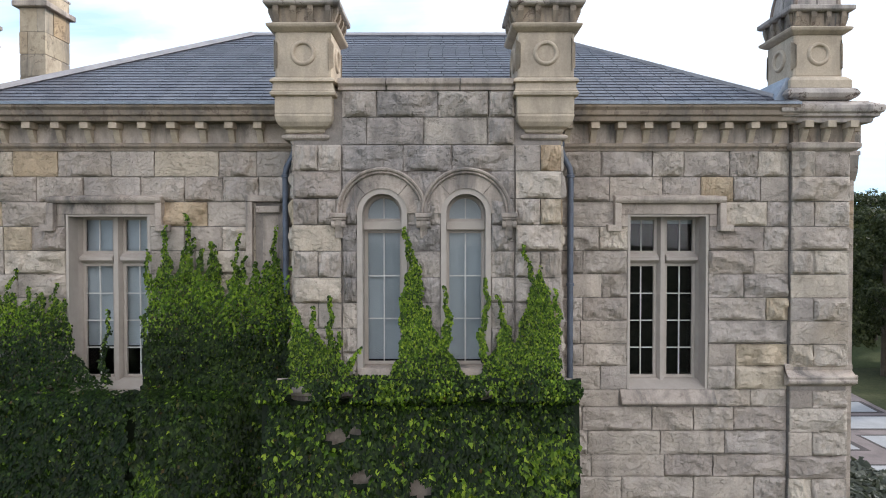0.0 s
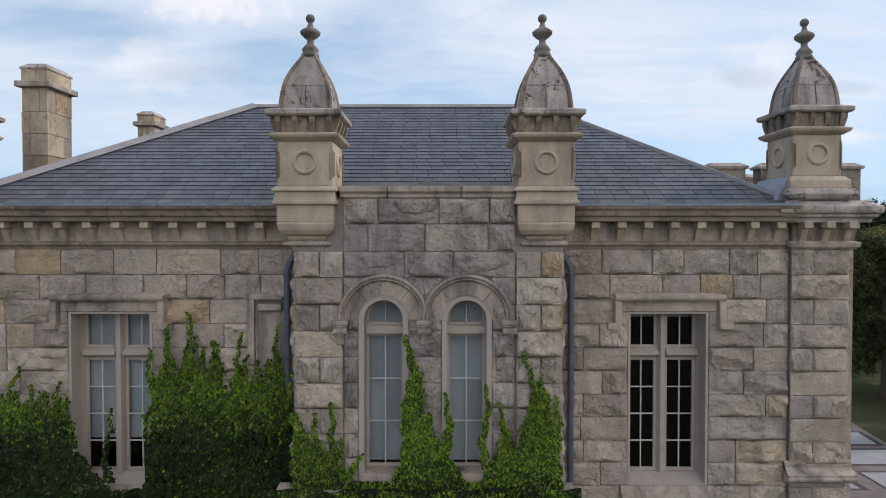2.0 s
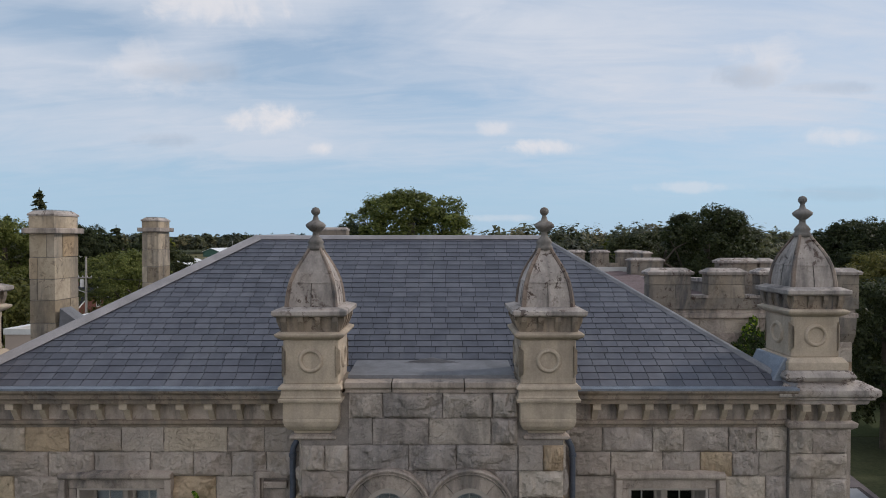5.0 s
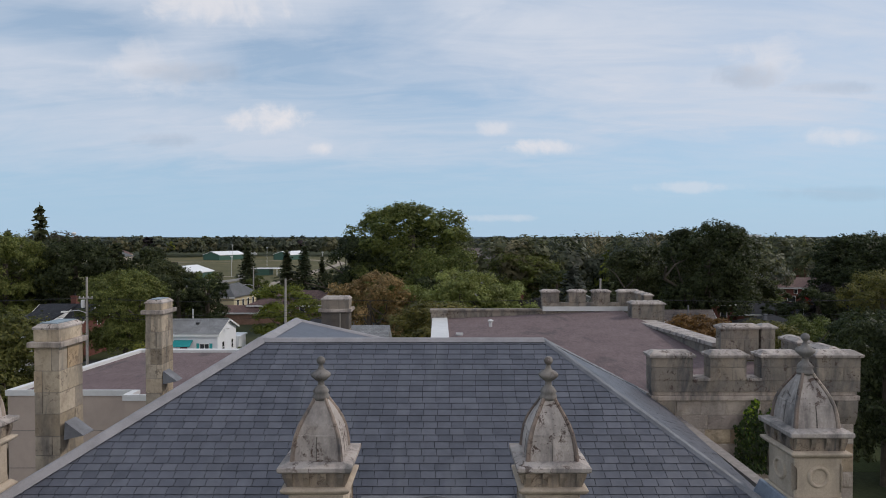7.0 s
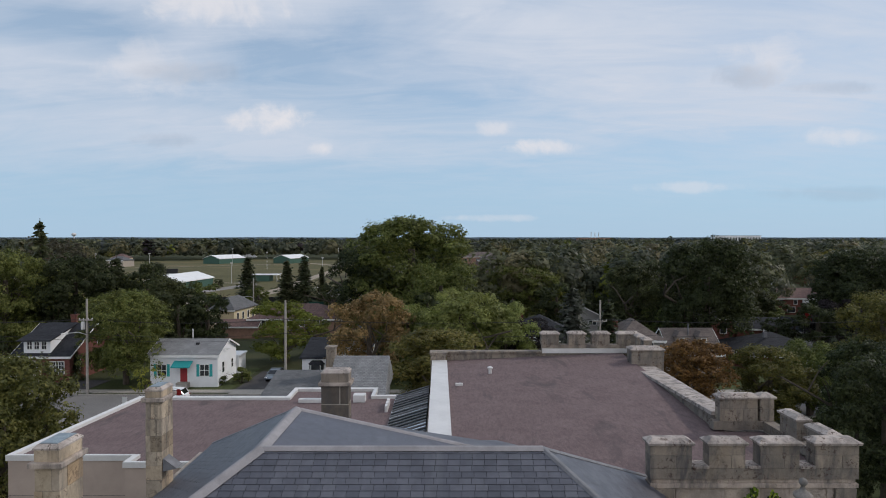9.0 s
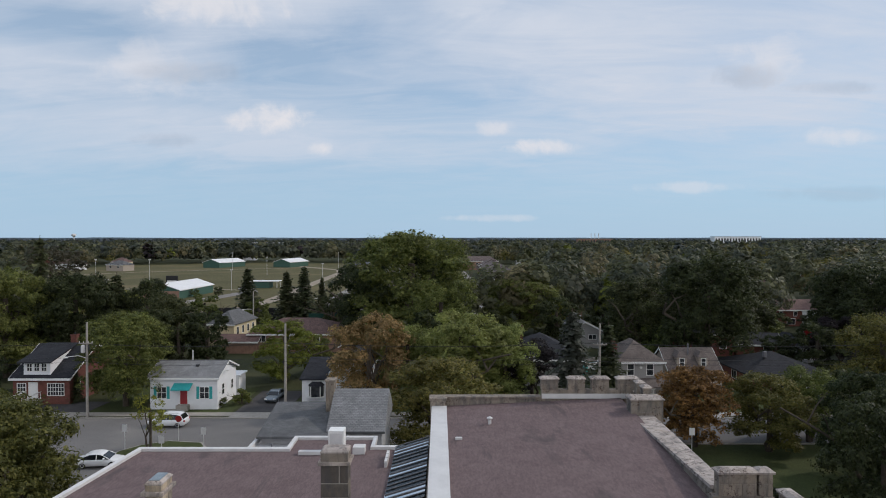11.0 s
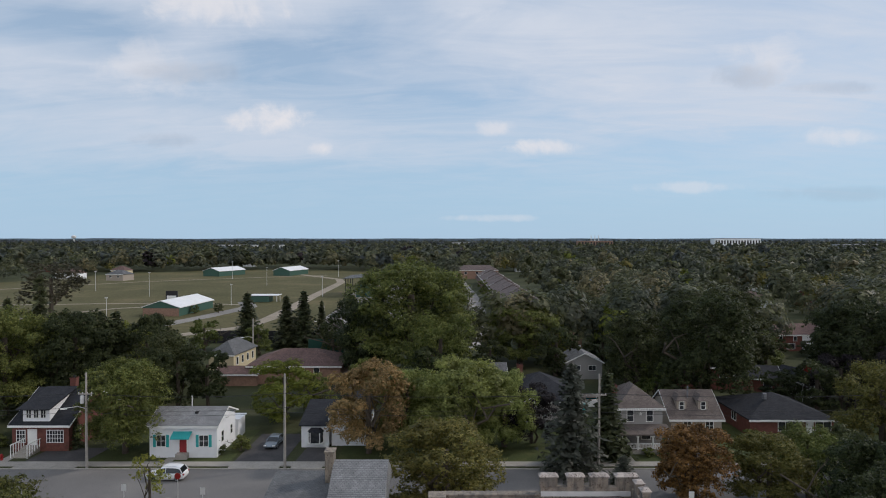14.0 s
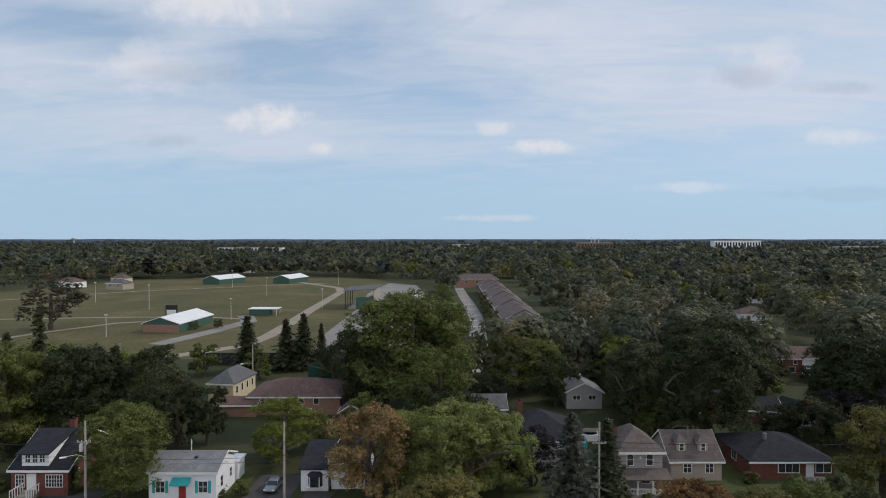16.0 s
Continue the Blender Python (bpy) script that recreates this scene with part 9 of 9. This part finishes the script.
def car(label, paint, x, y, rot, suv):
    """A car, x forward: lofted body, glasshouse, roof, wheels, lamps."""
    L, Wd, H = (4.6, 1.85, 1.68) if suv else (4.5, 1.80, 1.45)
    root = thing("parked_car", label, "car", "cars", at=pose(x, y, GZ + 0.03, 0, 0, rot))
    belt = 1.02 if suv else 0.92
    w = Wd / 2
    tail = 0.05 if suv else 0.35
    # station along the car, sill height, top height, share of the full width
    body = [(-0.5, 0.48, 0.72, 0.78), (-0.49, 0.34, belt - 0.10, 0.88), (-0.465, 0.26, belt - 0.02, 0.95), (-0.36, 0.22, belt, 1.0), (0.0, 0.22, belt - 0.02, 1.0), (0.20, 0.22, belt - 0.02, 1.0),
            (0.30, 0.22, belt - 0.08, 0.99), (0.41, 0.24, belt - 0.16, 0.96), (0.465, 0.28, belt - 0.25, 0.90), (0.49, 0.36, belt - 0.36, 0.80), (0.5, 0.45, 0.56, 0.70)]

    def section(px, lo, hi, k):
        m = lo + (hi - lo) * 0.55
        half = [(0.0, hi + 0.02), (0.55, hi + 0.015), (0.86, hi - 0.02), (0.96, hi - 0.09), (1.0, m), (0.97, lo + 0.06), (0.88, lo)]
        pts = [(q * w * k, z) for q, z in half] + [(-q * w * k, z) for q, z in half[:0:-1]]
        return [(px * L, q, z) for q, z in pts]
    part("body", Geo().rings([section(*b) for b in body]), paint, root, smooth=True)
    cabin = [(-L / 2 + 0.12 + tail, belt - 0.03, 0.88), (-L / 2 + 0.42 + tail * 1.9, H - 0.14, 0.80), (-L / 2 + 0.95 + tail * 1.6, H - 0.03, 0.76), (-0.1, H, 0.75), (L / 2 - 2.0, H - 0.05, 0.75), (L / 2 - 1.72, H - 0.16, 0.78), (L / 2 - 1.12, belt - 0.04, 0.88)]

    def arch(px, top, k, grow=0.0):
        return [(px, -0.90 * w, belt - 0.05), (px, -k * w - grow, max(belt - 0.04, top - 0.10)), (px, -(k - 0.14) * w, top + grow), (px, (k - 0.14) * w, top + grow), (px, k * w + grow, max(belt - 0.04, top - 0.10)), (px, 0.90 * w, belt - 0.05)]
    part("glasshouse", Geo().rings([arch(*c) for c in cabin]), M_CARGLASS, root, "dark car windows", smooth=False)
    lid = [arch(*c, 0.012)[1:5] for c in cabin[1:6]]
    part("car_roof", Geo().rings([r + [(p[0], p[1] * 0.9, p[2] - 0.04) for p in r[::-1]] for r in lid]), paint, root, smooth=False)
    for a, b in ((0, 1), (3, 3), (5, 6)):
        for s in (-1, 1):
            pa, pb = cabin[a], cabin[b]
            low_x = pa[0] if a < 3 else pb[0]
            top_x, top_z, top_k = (pb[0], pb[1], pb[2]) if a < 3 else (pa[0], pa[1], pa[2])
            part("pillar", Geo().tube([(low_x, s * 0.90 * w, belt - 0.03), (top_x, s * top_k * w, top_z - 0.08)], 0.045, 6), paint, root)
    for px in (-L / 2 + 0.85, L / 2 - 0.9):
        for s in (-1, 1):
            n = 18
            w = Geo().rings([[(px + r * math.cos(2 * math.pi * i / n), s * (Wd / 2 - 0.11) + q, 0.33 + r * math.sin(2 * math.pi * i / n)) for i in range(n)] for r, q in ((0.27, -0.11), (0.33, -0.08), (0.33, 0.08), (0.27, 0.115))])
            tyre = part("wheel", w, M_TYRE, root)
            part("rim", Geo().rings([[(px + r * math.cos(2 * math.pi * i / n), s * (Wd / 2 - 0.11) + q * s, 0.33 + r * math.sin(2 * math.pi * i / n)) for i in range(n)] for r, q in ((0.2, 0.09), (0.2, 0.125), (0.05, 0.10))]), M_RIM, tyre)
    for s in (-1, 1):
        part("headlight", Geo().box(L / 2 - 0.22, L / 2 - 0.01, s * 0.62 - 0.18, s * 0.62 + 0.18, belt - 0.36, belt - 0.24), M_LAMP_CLEAR, root, "", 0.02)
        part("tail_light", Geo().box(-L / 2 - 0.01, -L / 2 + 0.15, s * 0.72 - 0.12, s * 0.72 + 0.12, belt - 0.3, belt - 0.1), M_LAMP_RED, root, "", 0.02)
        part("mirror", Geo().box(L / 2 - 1.65, L / 2 - 1.5, s * (Wd / 2 + 0.08) - 0.1, s * (Wd / 2 + 0.08) + 0.1, belt, belt + 0.14), paint, root, "", 0.03)
    part("number_plate", Geo().box(-L / 2 - 0.02, -L / 2, -0.26, 0.26, belt - 0.4, belt - 0.28), M_WHITE, root)
    if suv:
        for s in (-1, 1):
            part("roof_rail", Geo().tube([(-L / 2 + 0.8, s * 0.66, H + 0.02), (-L / 2 + 1.0, s * 0.66, H + 0.07), (L / 2 - 2.2, s * 0.66, H + 0.05)], 0.02, 6), M_RIM, root)
    return root


M_CAR_WHITE = simple("white_car_paint", (0.78, 0.78, 0.78), 0.2, vary=0.03, bump=0, spec=0.6)
M_CAR_GREY = simple("silver_car_paint", (0.22, 0.25, 0.28), 0.25, 0.5, vary=0.05, bump=0)
car("white sport utility car on the street", M_CAR_WHITE, -33.6, 73.2, 180, True)
car("white saloon car standing by the traffic island", M_CAR_WHITE, -34.6, 60.4, 6, False)
car("silver car parked in the driveway", M_CAR_GREY, -23.9, 85.2, -94, False)
car("dark car parked behind the tan house", simple("black_car_paint", (0.02, 0.02, 0.022), 0.2, vary=0.1, bump=0), 42.5, 108, 170, False)


def sign(x, y, h, shape, mat):
    root = thing("road_sign", "road sign on a thin metal post", "sign", "road signs", at=pose(x, y, GZ + 0.1))
    part("post", Geo().tube([(0, 0, -0.1), (0, 0, h)], 0.035, 6), M_COPING, root)
    if shape == "stop":
        part("plate", Geo().prism([(0.38 * math.cos(math.pi / 8 + i * math.pi / 4), h + 0.38 * math.sin(math.pi / 8 + i * math.pi / 4)) for i in range(8)], -0.04, -0.02, "y"), mat, root)
    else:
        part("plate", Geo().box(-0.28, 0.28, -0.04, -0.02, h - 0.4, h + 0.35), mat, root)


sign(-29.9, 67.6, 2.5, "stop", M_LAMP_RED)
sign(-25.9, 64.6, 2.1, "box", M_COPING)
sign(-34.6, 65.0, 2.3, "box", M_COPING)
sign(-27.9, 59.2, 3.0, "box", M_COPING)
sign(25.2, 61.0, 3.2, "box", M_WHITE)
hyd = thing("fire_hydrant", "red fire hydrant on the verge", "hydrant", at=pose(-58.3, 79.3, GZ + 0.02))
part("barrel", Geo().lathe([(0.2, 0), (0.15, 0.08), (0.13, 0.6), (0.18, 0.64), (0.15, 0.8), (0.04, 0.9)], 0, 0, 12), M_LAMP_RED, hyd, smooth=True)
part("nozzle", Geo().box(-0.25, 0.25, -0.06, 0.06, 0.42, 0.54), M_LAMP_RED, hyd, "", 0.02)
gp = thing("gate_pier", "squat stone gate pier with cap", "pier", at=pose(23.2, 60.5, GZ))
part("pier", Geo().box(-0.5, 0.5, -0.5, 0.5, 0, 1.5), M_BATTLE, gp, "", 0.03)
part("cap", Geo().square([(0.6, 1.5), (0.6, 1.65), (0.1, 1.9)], 0, 0), M_CAP, gp)
fl = thing("flag_pole", "small red and white flag on a pole", "flag", at=pose(64.5, 108, GZ))
part("pole", Geo().tube([(0, 0, 0), (0, 0, 7)], 0.05, 6), M_COPING, fl)
part("flag", Geo().rings([[(0.05 + 0.35 * k, 0.12 * math.sin(k * 1.2), z) for z in (5.6 - 0.15 * k, 6.8 - 0.2 * k)] for k in range(5)], False), M_LAMP_RED, fl)
# garden fence and pool behind the dark house
fence = thing("garden_fence", "weathered board fence behind the gardens", "fence")
for k in range(26):
    part("board", Geo().box(19 + 0.5 * k, 19.46 + 0.5 * k, 107.0, 107.05, GZ, GZ + 1.7), M_POLE, fence)
for k in range(14):
    part("board", Geo().box(-18 + 0.5 * k, -17.54 + 0.5 * k, 112.0, 112.05, GZ, GZ + 1.8), M_POLE, fence)
whole("garden_pool", Geo().lathe([(2.0, GZ), (2.0, GZ + 1.1), (1.9, GZ + 1.1), (1.9, GZ + 1.0)], 22.5, 102.5, 20), M_TEAL, "round teal garden pool", "pool")

# ---- single slates ----
for m in SLATE_JOBS:
    ob = new("slate", SLATES[_rnd.randrange(6)])
    ob.parent = roof
    ob.matrix_basis = m
